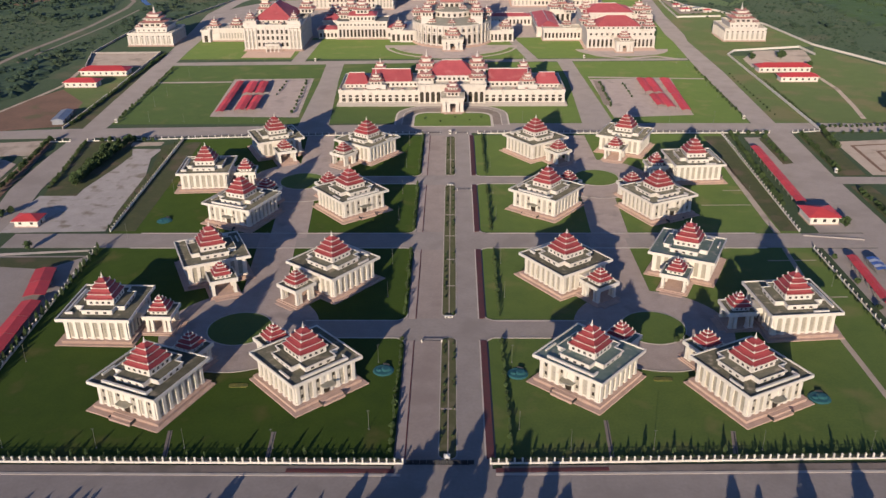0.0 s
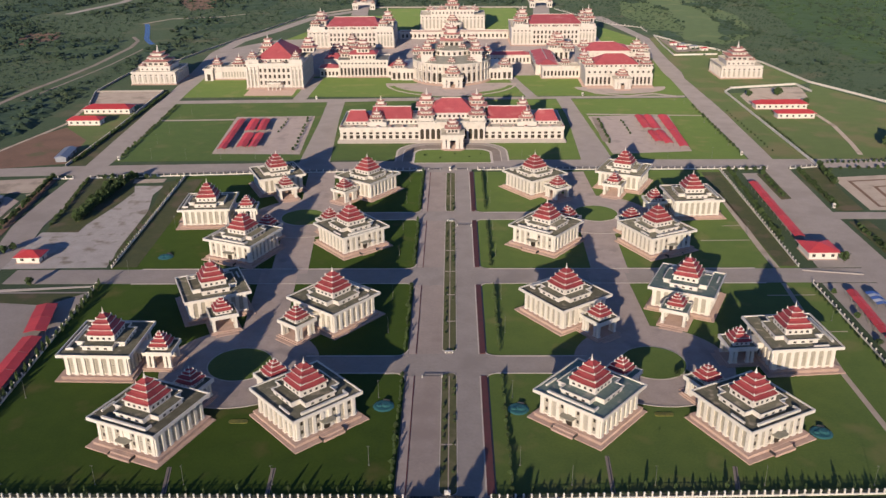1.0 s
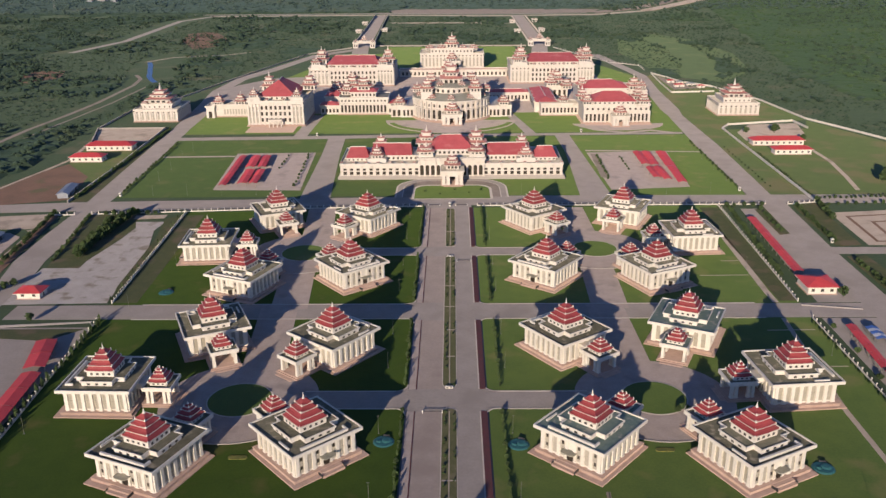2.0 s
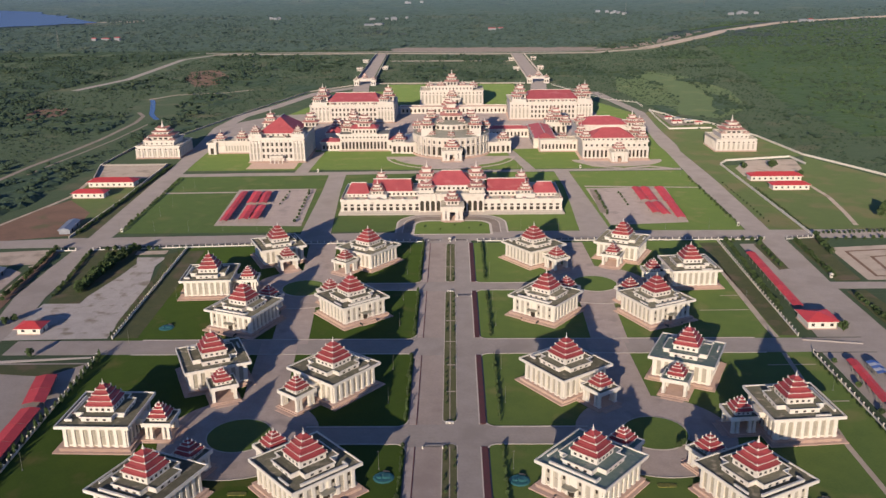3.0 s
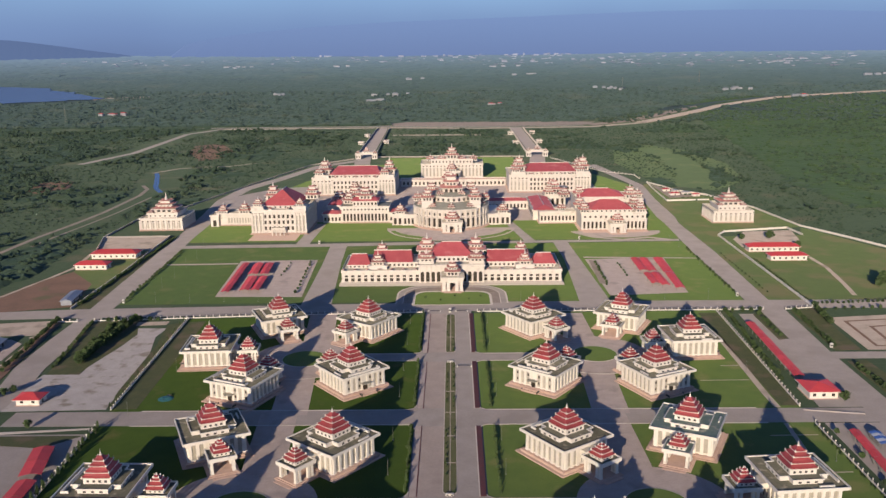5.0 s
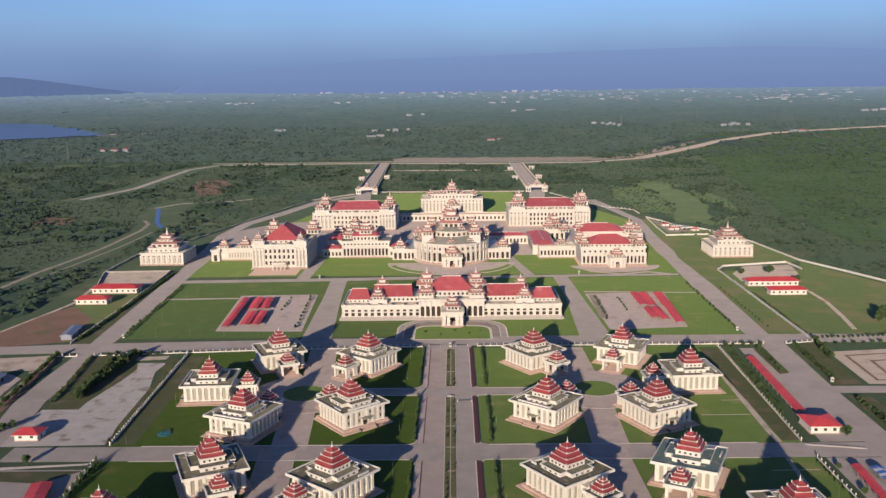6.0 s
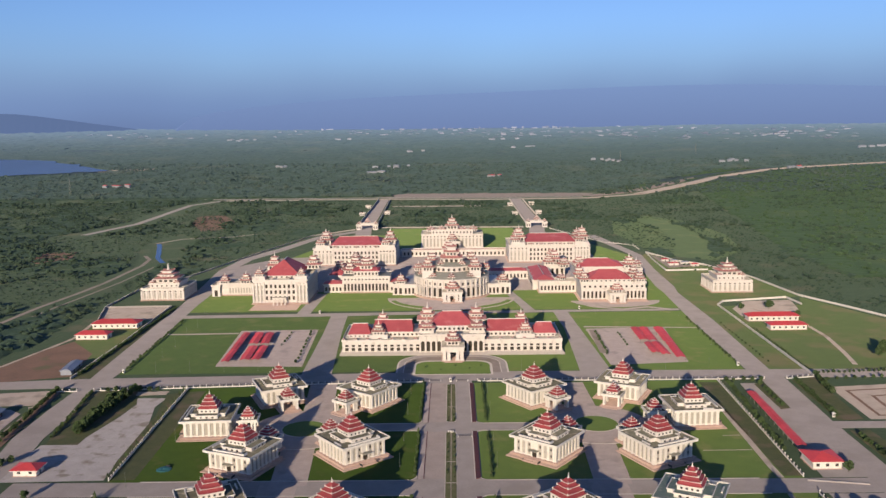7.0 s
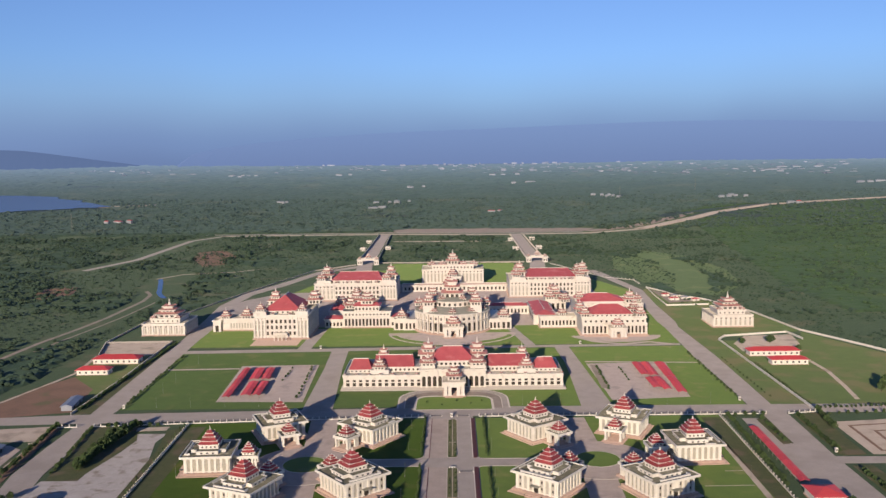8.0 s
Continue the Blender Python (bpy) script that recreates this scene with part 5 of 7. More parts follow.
for i in range(26):
    a = 2 * math.pi * i / 26
    piece("upper_window", "window", GLASS, H.root, pose(22.0 * math.cos(a), -2 + 22.0 * math.sin(a), 25.8, 0, 0, math.degrees(a) + 90), pane_box, 2.2, 2.8)
H.turret(1.5, 456, 31.5, 8.6, 3, 1.1)
for sx in (-1, 1):
    H.drum(*sorted((1.5 + sx * 17.5, 1.5 + sx * 28.5)), 433, 446, 20.4, 27.0, "turret_base")
    H.turret(1.5 + sx * 23, 439.5, 27.0, 5.2, 3, 1.1)
    H.turret(1.5 + sx * 33, 458, 24.0, 4.2, 2, 1.1)
    H.turret(1.5 + sx * 20, 480, 27.0, 5.2, 3, 1.1)
    H.block(*sorted((1.5 + sx * 44, 1.5 + sx * 58)), 452, 466, 0, 10.5, name="side_porch_wall")
    H.row(*(((1.5 + sx * 51 - 7, 452), (1.5 + sx * 51 + 7, 452))), 3, 1.0, 2.6, 6.0, pil=1.2, pil_z=(0, 10), deep=0.8)
    H.turret(1.5 + sx * 51, 459, 11.0, 4.6, 3, 0.9)
H.porch(2.4, 411, 428, 9.0, 8.5, 22.0)
# balcony ring, arcade and small towers round the drum
made("balcony", HALL_WHITE, H.root, round_wall, 38.2, 11.9, 12.5)
for i in range(9):
    a = radians(-160 + 17.5 * i)
    if i not in (3, 5):
        H.turret(1.5 + 31.5 * math.cos(a), 460 + 31.5 * math.sin(a), 20.6, 2.5 if i % 2 else 3.0, 2, 1.0)
H.drum(-11, 14, 444, 470, 24.0, 31.0, "tower_base")
H.row((-10.5, 444), (13.5, 444), 5, 26.0, 2.2, 3.2, pil=1.0, pil_z=(24.0, 30.6))
for sx in (-1, 1):
    H.turret(1.5 + sx * 10.5, 446, 31.0, 2.8, 2, 1.0)

# west hall: tall block with red roof and corner turrets
H = Hall("west_hall", "tall cream west hall with red hipped roof", -162, 445)
H.plinth(-187.5, -136.5, 414, 476, 1.6, 2.0)
H.block(-187.5, -136.5, 414, 476, 1.6, 23.0)
for z in (4.2, 10.0, 15.6):
    H.row((-177, 414), (-147, 414), 7, z, 2.0, 3.4)
    H.row((-136.5, 416), (-136.5, 474), 12, z, 2.0, 3.4)
H.row((-177, 414), (-147, 414), 7, 0, 1, 0, pil=1.1, pil_z=(1.6, 21.0), deep=0.7)
for x in (-182.5, -141.5):
    H.row((x - 5, 414), (x + 5, 414), 3, 3.0, 1.4, 15.0, glass=SCREEN, pil=1.5, pil_z=(1.6, 20.4), deep=1.2)
H.row((-136.5, 414.5), (-136.5, 475.5), 12, 0, 1, 0, pil=1.3, pil_z=(1.6, 20.4), deep=0.9)
H.drum(-179, -145, 424, 472, 23.0, 26.0)
H.row((-179, 424), (-145, 424), 7, 23.6, 1.6, 1.6)
H.roof(-180.5, -143.5, 422, 474, 26.3, 39.0, 9.0)
H.drum(-188, -176, 413.5, 425, 23.0, 27.0, "turret_base")
H.turret(-182, 419, 27.0, 3.9, 3, 0.85)
H.drum(-148, -136, 413.5, 425, 23.0, 27.0, "turret_base")
H.turret(-142, 419, 27.0, 3.4, 3, 0.95)
H.turret(-176, 462, 26.0, 6.0, 3, 1.15)
H.turret(-137, 464, 26.0, 6.0, 3, 1.15)
for z in (8.6, 14.4):
    H.drum(-188.1, -135.9, 413.4, 476.4, z, z + 0.5, "string_course")
for x in (-177, -170, -154, -147):
    H.turret(x, 416, 24.0, 1.3, 2, 1.0)
bm = bmesh.new()
box(bm, -9, 9, -36.5, -33.5, 0, 0.6)
box(bm, -9, 9, -35, -33.0, 0.6, 1.2)
part("front_steps", bm, STONE, H.root, "broad stone steps")
H.block(-168, -156, 407, 414, 5.8, 7.0, 0.5, 0.5, name="entrance_canopy")
H.row((-167.5, 407), (-156.5, 407), 3, 0, 1, 0, pil=0.9, pil_z=(0, 5.8), deep=-0.9)

H = Hall("west_annex", "low cream annex with small turrets", -214, 466)
H.plinth(-232, -196, 456, 478, 1.2, 1.0)
H.block(-232, -196, 456, 478, 1.2, 12.0)
H.row((-222, 456), (-197, 456), 9, 3.0, 1.5, 5.0, glass=SCREEN, pil=0.9, pil_z=(1.2, 11))
H.turret(-205.5, 462, 12.2, 5.0, 3, 0.95)
H.turret(-227, 462, 12.2, 4.4, 3, 0.9)
H.block(-238, -230, 452, 470, 0, 11.0, name="gate_wall")
H.row((-238, 452), (-230, 452), 1, 0.4, 3.2, 6.0)

H = Hall("west_middle_hall", "cream colonnaded hall with a tiered tower", -85, 476)
H.plinth(-109, -61, 464, 492, 1.2, 1.4)
H.block(-109, -61, 464, 492, 1.2, 16.5, deck=PALE_DECK)
H.row((-108, 464), (-62, 464), 13, 2.4, 2.0, 7.0, pil=1.3, pil_z=(1.2, 11.5), deep=1.3)
H.row((-108, 464), (-62, 464), 13, 13.0, 1.6, 1.6)
H.drum(-98, -73, 469, 488, 16.5, 21.5)
H.row((-98, 469), (-73, 469), 7, 17.6, 1.8, 2.4)
H.roof(-99.5, -71.5, 467.5, 489.5, 21.8, 24.6, 9.0)
H.turret(-85.5, 478, 23.0, 6.2, 3, 0.95)
H.turret(-103.5, 486, 16.8, 5.2, 3, 1.1)
H.block(-128, -109, 466, 482, 0, 8.2, name="west_link")
H.row((-127.5, 466), (-109.5, 466), 5, 2.0, 2.0, 3.6)
H.roof(-129, -109.4, 465, 483, 9.3, 12.0)
H.block(-61, -42, 463, 480, 0, 10.2, name="east_link")
H.row((-60.5, 463), (-42.5, 463), 6, 2.6, 1.8, 3.4)
H.roof(-60.4, -42.2, 464, 481, 11.0, 14.5)
H.block(-128, -108, 500, 560, 0, 11.0, name="rear_range")
H.roof(-128.5, -107.5, 499.5, 560.5, 12.0, 17.0)
H.turret(-118, 520, 13.0, 5.5, 3, 1.0)
H.turret(-104, 545, 12.0, 6.0, 3, 1.1)
H.block(-112, -92, 535, 560, 0, 12.0, name="rear_porch_wall")
H.row((-111, 535), (-93, 535), 4, 2.0, 2.4, 6.0, pil=1.2, pil_z=(0, 11))

# east hall
H = Hall("east_hall", "cream east hall with two red hipped roofs and a porch", 156, 452)
H.plinth(125, 186, 417, 494, 1.4, 2.0)
H.block(125, 186, 417, 452, 1.4, 17.2)
H.row((126, 417), (149, 417), 6, 2.4, 2.0, 6.5, pil=1.5, pil_z=(1.4, 11.5), deep=1.5)
H.row((164, 417), (185.5, 417), 6, 2.4, 2.0, 6.5, pil=1.5, pil_z=(1.4, 11.5), deep=1.5)
H.row((126, 417), (185.5, 417), 12, 12.6, 1.8, 1.9)
H.row((186, 418), (186, 450), 7, 2.4, 2.0, 6.5, pil=1.5, pil_z=(1.4, 11.5), deep=1.2)
H.drum(134, 173, 421, 449, 17.2, 19.6)
H.row((134, 421), (173, 421), 9, 17.7, 1.6, 1.3)
H.roof(132.5, 174.5, 420, 450, 19.9, 27.6, 8.0)
for x in (128.5, 181.5):
    H.turret(x, 424, 17.4, 4.6, 3, 0.95)
    H.turret(x - 2, 443, 18.0, 4.6, 3, 1.15)
H.block(125, 190, 452, 494, 1.4, 24.0, name="rear_wall")
H.row((126, 451.9), (189, 451.9), 14, 19.2, 1.6, 2.0)
H.drum(128, 172, 456, 490, 24.0, 26.0)
H.roof(126.5, 173.5, 455, 491, 26.3, 32.0, 9.0)
H.turret(179, 462, 24.2, 5.4, 3, 1.05)
H.turret(188, 470, 24.2, 4.0, 2, 1.0)
H.turret(130, 470, 25.0, 4.6, 3, 1.0)
H.row((190, 453), (190, 493), 9, 3.4, 2.0, 14.0, glass=SCREEN, pil=1.4, pil_z=(1.4, 22.0), deep=1.0)
H.porch(157.4, 402, 417, 7.3, 8.0, 20.0)

H = Hall("east_range", "low cream range with red roofs round a court", 95, 500)
H.plinth(89, 125, 454, 472, 1.0, 1.0)
H.block(89, 125, 454, 472, 1.0, 11.4)
H.row((89.5, 454), (124.5, 454), 10, 3.0, 1.8, 4.6, pil=0.9, pil_z=(1.0, 10.4))
H.block(84, 106, 472, 545, 0, 10.4, name="west_range")
H.roof(84.4, 105.6, 464, 544, 11.6, 15.4)
H.row((84, 544), (84, 473), 16, 3.0, 1.6, 4.6)
for y in (486, 504, 522):
    H.drum(84.2, 105.8, y - 0.35, y + 0.35, 11.4, 12.2, "fire_wall")
H.block(40, 84, 530, 545, 0, 8.6, name="north_range")
H.row((41, 530), (83, 530), 11, 2.0, 1.8, 4.2)
H.roof(40, 83.6, 529.5, 545.5, 9.6, 12.0)
H.turret(112, 466, 11.6, 3.6, 2, 1.0)
H.block(104, 126, 545, 566, 0, 13.0, name="court_porch_wall")
H.row((104.5, 545), (125.5, 545), 4, 2.0, 2.6, 7.0, pil=1.3, pil_z=(0, 12))
H.turret(109, 552, 13.2, 5.0, 3, 0.9)
H.turret(124, 540, 12.0, 5.4, 3, 0.9)
H.turret(116, 562, 13.2, 5.6, 3, 1.25)

# rear halls
for nm, x0, x1, y0, lab in (("rear_hall_west", -164, -66, 628, "cream rear hall with long red roof and paired turrets"), ("rear_hall_east", 71, 168, 640, "cream rear hall with long red roof and paired turrets")):
    H = Hall(nm, lab, (x0 + x1) / 2, y0 + 32, group="rear halls")
    w = x1 - x0
    H.plinth(x0, x1, y0, y0 + 64, 1.4, 2.0)
    H.block(x0, x1, y0, y0 + 64, 1.4, 20.8)
    for z in (3.2, 8.6, 14.0):
        H.row((x0 + 24, y0), (x1 - 20, y0), 12, z, 2.0, 3.2)
    H.row((x0 + 24, y0), (x1 - 20, y0), 12, 0, 1, 0, pil=1.2, pil_z=(1.4, 18.6), deep=0.7)
    for xa, xb in ((x0 + 0.5, x0 + 23), (x1 - 19, x1 - 0.5)):
        H.row((xa, y0), (xb, y0), 5, 3.0, 1.8, 11.5, glass=SCREEN, pil=1.7, pil_z=(1.4, 18.6), deep=1.2)
        H.row((xa, y0), (xb, y0), 5, 16.4, 1.4, 1.6)
    H.row((x1, y0 + 1), (x1, y0 + 63), 12, 3.0, 1.8, 11.5, glass=SCREEN, pil=1.5, pil_z=(1.4, 18.6), deep=1.0)
    for z in (7.4, 12.9):
        H.drum(x0 - 0.5, x1 + 0.5, y0 - 0.5, y0 + 64.5, z, z + 0.5, "string_course")
    H.block(x0 + w * 0.44, x0 + w * 0.60, y0 - 9, y0 + 1, 0, 9.0, name="entrance_wall")
    H.row((x0 + w * 0.445, y0 - 9), (x0 + w * 0.595, y0 - 9), 3, 1.0, 3.0, 6.0, pil=1.2, pil_z=(0, 8.2))
    H.turret(x0 + w * 0.52, y0 - 4, 9.2, 4.2, 3, 0.9)
    for k in range(5):
        H.turret(x0 + 27 + k * (w - 50) / 4, y0 + 2, 21.6, 1.5, 2, 1.0)
    H.drum(x0 + 22, x1 - 18, y0 + 5, y0 + 58, 20.8, 24.2)
    H.row((x0 + 22, y0 + 5), (x1 - 18, y0 + 5), 12, 21.4, 1.8, 1.6)
    H.roof(x0 + 20, x1 - 16, y0 + 3.5, y0 + 59.5, 24.6, 31.6, w * 0.24)
    for xt in (x0 + 11, x1 - 9):
        H.drum(xt - 8.5, xt + 8.5, y0 + 1, y0 + 22, 20.8, 24.5, "turret_base")
        H.turret(xt - 3, y0 + 7, 24.5, 4.8, 2, 1.0)
        H.turret(xt + 2, y0 + 18, 24.5, 6.4, 3, 1.25)
    H.turret(x0 + 12, y0 + 50, 21, 5.5, 3, 1.2)
    H.turret(x1 - 9, y0 + 50, 21, 5.5, 3, 1.2)

H = Hall("rear_centre_hall", "cream central rear hall with stepped tower roofs", 2, 780)
H.plinth(-39, 43, 758, 802, 1.4, 2.0)
H.block(-39, 43, 758, 802, 1.4, 19.0)
H.row((-38.5, 758), (42.5, 758), 17, 3.0, 2.2, 11.0, glass=SCREEN, pil=1.8, pil_z=(1.4, 16.6), deep=1.2)
H.row((-38.5, 758), (42.5, 758), 17, 15.6, 1.4, 1.6)
H.block(-26, 30, 762, 798, 19.0, 25.0)
H.row((-25.5, 762), (29.5, 762), 12, 20.6, 1.6, 2.4)
H.turret(2, 778, 25.0, 7.5, 3, 1.0)
for x in (-27, 31, -12, 16):
    H.turret(x, 770, 22.5, 4.4, 2, 1.0)
H.block(-9, 13, 746, 759, 0, 11.0, name="entrance_wall")
H.row((-8.5, 746), (12.5, 746), 3, 1.0, 3.4, 7.6, pil=1.4, pil_z=(0, 10.2))
H.turret(2, 752, 11.2, 5.4, 3, 0.9)
H = Hall("rear_link", "low cream link building with flat reddish roof", 4, 700)
H.block(-62, 70, 692, 708, 0, 7.8, deck=STONE)
H.row((-61, 692), (69, 692), 26, 2.0, 2.2, 3.8, pil=1.0, pil_z=(0, 7.0))
H.turret(-2, 690, 8.0, 7.0, 3, 0.8)

# square side pavilions
for nm, x, y, h, s in (("side_pavilion", -282, 456, 20.5, 1.0), ("side_pavilion", 279, 468, 19, 1.0)):
    H = Hall(nm, "cream square side pavilion with pale stepped tower", x, y, group="side pavilions")
    H.plinth(x - h, x + h, y - h, y + h, 1.2, 1.5)
    H.block(x - h, x + h, y - h, y + h, 1.2, 11.6 * s)
    for p0, p1 in (((x - h, y - h), (x + h, y - h)), ((x + h, y - h), (x + h, y + h)), ((x - h, y + h), (x - h, y - h))):
        H.row(p0, p1, 8, 2.2, 1.9, 5.6 * s, glass=SCREEN, pil=1.5, pil_z=(1.2, 9.6 * s), deep=0.9)
        H.row(p0, p1, 8, 8.4 * s, 1.5, 1.2)
    H.block(x - h * 0.70, x + h * 0.70, y - h * 0.70, y + h * 0.70, 11.6 * s, 15.6 * s)
    H.row((x - h * 0.70, y - h * 0.70), (x + h * 0.70, y - h * 0.70), 6, 12.8 * s, 1.4, 1.4)
    H.turret(x, y, 15.8 * s, h * 0.46, 3, 0.66)
    for sx in (-1, 1):
        H.turret(x + sx * h * 0.60, y - h * 0.60, 15.8 * s, 2.4, 2, 0.8)

# gate houses of the causeways
for x, y in ((-133, 971), (137, 983)):
    H = Hall("gate_house", "white gate house over the causeway", x, y, group="gate houses")
    for sx in (-1, 1):
        H.block(*sorted((x + sx * 9, x + sx * 17)), y - 5, y + 5, 0, 8.0)
        H.turret(x + sx * 13, y, 8.2, 3.0, 2, 1.0)
        H.row((x + sx * 13 - 3.5, y - 5), (x + sx * 13 + 3.5, y - 5), 2, 2.0, 1.6, 3.6)
    H.block(x - 10, x + 10, y - 4, y + 4, 7.0, 10.0)
    H.turret(x, y, 10.2, 3.8, 3, 1.1)

# towers beside the causeways
for x, y in ((-162, 1175), (-118, 1195), (-164, 1310), (116, 1165), (160, 1180), (118, 1330), (162, 1345)):
    H = Hall("bridge_tower", "small white tower beside the causeway", x, y, group="causeway towers")
    H.block(x - 4.5, x + 4.5, y - 8, y + 8, 0, 4.6)
    H.row((x - 4.2, y - 8), (x + 4.2, y - 8), 3, 1.2, 1.4, 2.2)
    H.turret(x, y, 4.8, 1.8, 1, 0.8)

# ---- small buildings ----


def red_house(x0, x1, y0, y1, h, top, label, rz=0.0):
    cx, cy = (x0 + x1) / 2, (y0 + y1) / 2
    r = thing("house", label, "house", cx, cy, 0, rz, group="red-roofed houses")
    lx, ly = (x1 - x0) / 2, (y1 - y0) / 2
    made("base", STONE, r, cbox, 0, 0, lx + 0.5, ly + 0.5, 0, 0.35)
    made("wall", WHITE, r, cbox, 0, 0, lx, ly, 0.35, h)
    made("roof", RED_SHEET, r, hip, -lx - 1.2, lx + 1.2, -ly - 1.2, ly + 1.2, h + 0.2, top, None, 0.25, label="bright red hipped roof")
    bm = bmesh.new()
    ring_wall(bm, -lx - 1.3, lx + 1.3, -ly - 1.3, ly + 1.3, h - 0.25, h + 0.05, 0.5)
    part("fascia", bm, WHITE, r)
    k = max(2, int(lx * 2 / 4.5))
    for i in range(k):
        u = -lx + (i + 0.5) * 2 * lx / k
        piece(("house_win",), "window", GLASS, r, pose(u, -ly, 1.5), pane_box, 1.6, 1.5)
    piece(("house_door",), "door", DARK, r, pose(lx, 0, 0.35, 0, 0, 90), pane_box, 1.3, 2.2)
    return r


red_house(-302, -277, 284, 294, 4.2, 6.8, "long white house with bright red roof on the west plot")
red_house(-304, -266, 321, 333, 4.4, 7.4, "long white house with bright red roof beside the service yard")
red_house(254, 296, 327, 337, 4.4, 7.2, "long white house with bright red roof on the east plot")
red_house(261.5, 290.5, 296, 305, 4.2, 6.6, "long white house with bright red roof on the east plot")
red_house(-216, -204.5, 13, 21.5, 3.5, 5.8, "small white guard house with bright red roof")
red_house(180, 194, 15.5, 30, 4.2, 6.6, "white guard house with bright red roof beside the car shed")


def hut(x, y, w, d, h, roof, label, rz=0.0):
    r = thing("hut", label, "hut", x, y, 0.05, rz, group="huts inside the wall")
    made("wall", WHITE, r, cbox, 0, 0, w / 2, d / 2, 0, h)
    made("roof", roof, r, hip, -w / 2 - 0.5, w / 2 + 0.5, -d / 2 - 0.5, d / 2 + 0.5, h + 0.15, h + 1.2, None, 0.15)
    piece("hut_door", "door", DARK, r, pose(0, -d / 2, 0), pane_box, 1.1, 2.0)


for x, y, w, d, roof in ((262, 612, 11, 6, RED_SHEET), (277, 618, 9, 5, GREY_SHEET), (259, 640, 8, 5, RED_SHEET), (285, 604, 8, 5, RED_SHEET), (268, 632, 7, 5, GREY_SHEET)):
    hut(x, y, w, d, 2.6, roof, "small pale hut with a red sheet roof" if roof is RED_SHEET else "small pale hut with a grey sheet roof", x % 17)


def shed_sheet(bm, w, d, h):
    v = [bm.verts.new(p) for p in ((-w / 2, -d / 2, h), (w / 2, -d / 2, h), (w / 2, 0, h + 0.7), (w / 2, d / 2, h), (-w / 2, d / 2, h), (-w / 2, 0, h + 0.7))]
    u = [bm.verts.new(q.co + Vector((0, 0, 0.12))) for q in v]
    for s in (v, u):
        bm.faces.new((s[0], s[1], s[2], s[5]))
        bm.faces.new((s[5], s[2], s[3], s[4]))
    for a, b in ((0, 1), (1, 2), (2, 3), (3, 4), (4, 5), (5, 0)):
        bm.faces.new((v[a], v[b], u[b], u[a]))


def car_sheds(points, width, unit, label, group, sheet=RED_SHEET):
    (xa, ya), (xb, yb) = points
    d = Vector((xb - xa, yb - ya, 0))
    k = max(1, round(d.length / unit))
    turn = math.degrees(math.atan2(d.y, d.x))
    w = d.length / k
    for i in range(k):
        p = Vector((xa, ya, 0)) + d * ((i + 0.5) / k)
        r = thing("car_shed", label, "car shed", p.x, p.y, 0.05, turn + random.uniform(-0.6, 0.6), group=group)
        piece(("shed_sheet", round(w, 1), width, sheet.name), "roof_sheet", sheet, r, pose(0, 0, 0), shed_sheet, w - 0.35, width, 2.6)
        for sx in (-1, 1):
            for sy in (-1, 1):
                piece("shed_post", "post", POLE, r, pose(sx * (w / 2 - 0.4), sy * (width / 2 - 0.3), 0), cbox, 0, 0, 0.07, 0.07, 0, 2.62)


SHED = "open car shed with a bright red sheet roof"
car_sheds([(188.5, 130), (184.5, 40)], 5.4, 7.5, SHED, "car sheds along the east fence")
car_sheds([(183.4, -25), (180.6, -66)], 4.6, 7.0, SHED, "car sheds along the east fence")
car_sheds([(181.5, -68), (178.5, -120)], 5.4, 7.0, SHED, "car sheds along the east fence")
for y in (-27.0, -54.0):
    for k in range(5):
        sheet = BLUE_SHEET if k % 2 == 0 else WHITE_SHEET
        car_sheds([(191.6 - 0.03 * k, y - 2.6 * k), (191.5 - 0.03 * k, y - 2.6 * (k + 1))], 5.4, 2.6, "narrow car shed with a blue sheet roof" if k % 2 == 0 else "narrow car shed with a white sheet roof", "striped car sheds", sheet)
car_sheds([(-178, -38), (-172, -64)], 9.0, 13.0, SHED, "car sheds along the west fence")
car_sheds([(-171, -68), (-168, -122)], 8.0, 13.0, SHED, "car sheds along the west fence")
WEST_SHED, EAST_SHED = "long open car shed with a faded red sheet roof", "long open car shed with a bright red sheet roof"
for a, b, d in (((-161.4, 207), (-165.3, 292), 5.6), ((-152.3, 256.5), (-154.6, 291.5), 7.4), ((-143.6, 256.5), (-146.2, 291.5), 6.6), ((-148.4, 211.5), (-150.3, 249.5), 7.2), ((-140.6, 211.5), (-142.2, 249.5), 6.0)):
    car_sheds([a, b], d, 17.5, WEST_SHED, "car sheds in the west car park")
for a, b, d in (((150.4, 259), (151.0, 299), 6.4), ((157.0, 257), (157.9, 299), 6.4), ((151.2, 222), (151.2, 251), 6.0), ((157.5, 217), (157.3, 252), 6.0), ((166.0, 209), (168.0, 252), 6.6), ((168.1, 253), (169.9, 299), 7.6)):
    car_sheds([a, b], d, 14, EAST_SHED, "car sheds in the east car park")
# the second shed is added only to throw shade over the court
for x, y, turn, ly, lab in ((-268, 198, 7, 12.5, "grey metal storage shed on the earth plot"), (-271, 96, 4, 10.0, "grey metal shed added to shade the paved court")):
    r = thing("storage_shed", lab, "shed", x, y, 0.05, turn)
    made("wall", GREY_SHEET, r, cbox, 0, 0, 3.6, ly, 0, 3.0)
    made("roof", GREY_SHEET, r, hip, -4.4, 4.4, -ly - 0.7, ly + 0.7, 3.2, 4.4, ly, 0.2)
    for k in (-0.5, 0.5):
        piece("shed_door", "door", DARK, r, pose(3.6, k * ly, 0, 0, 0, 90), pane_box, 2.4, 2.6)

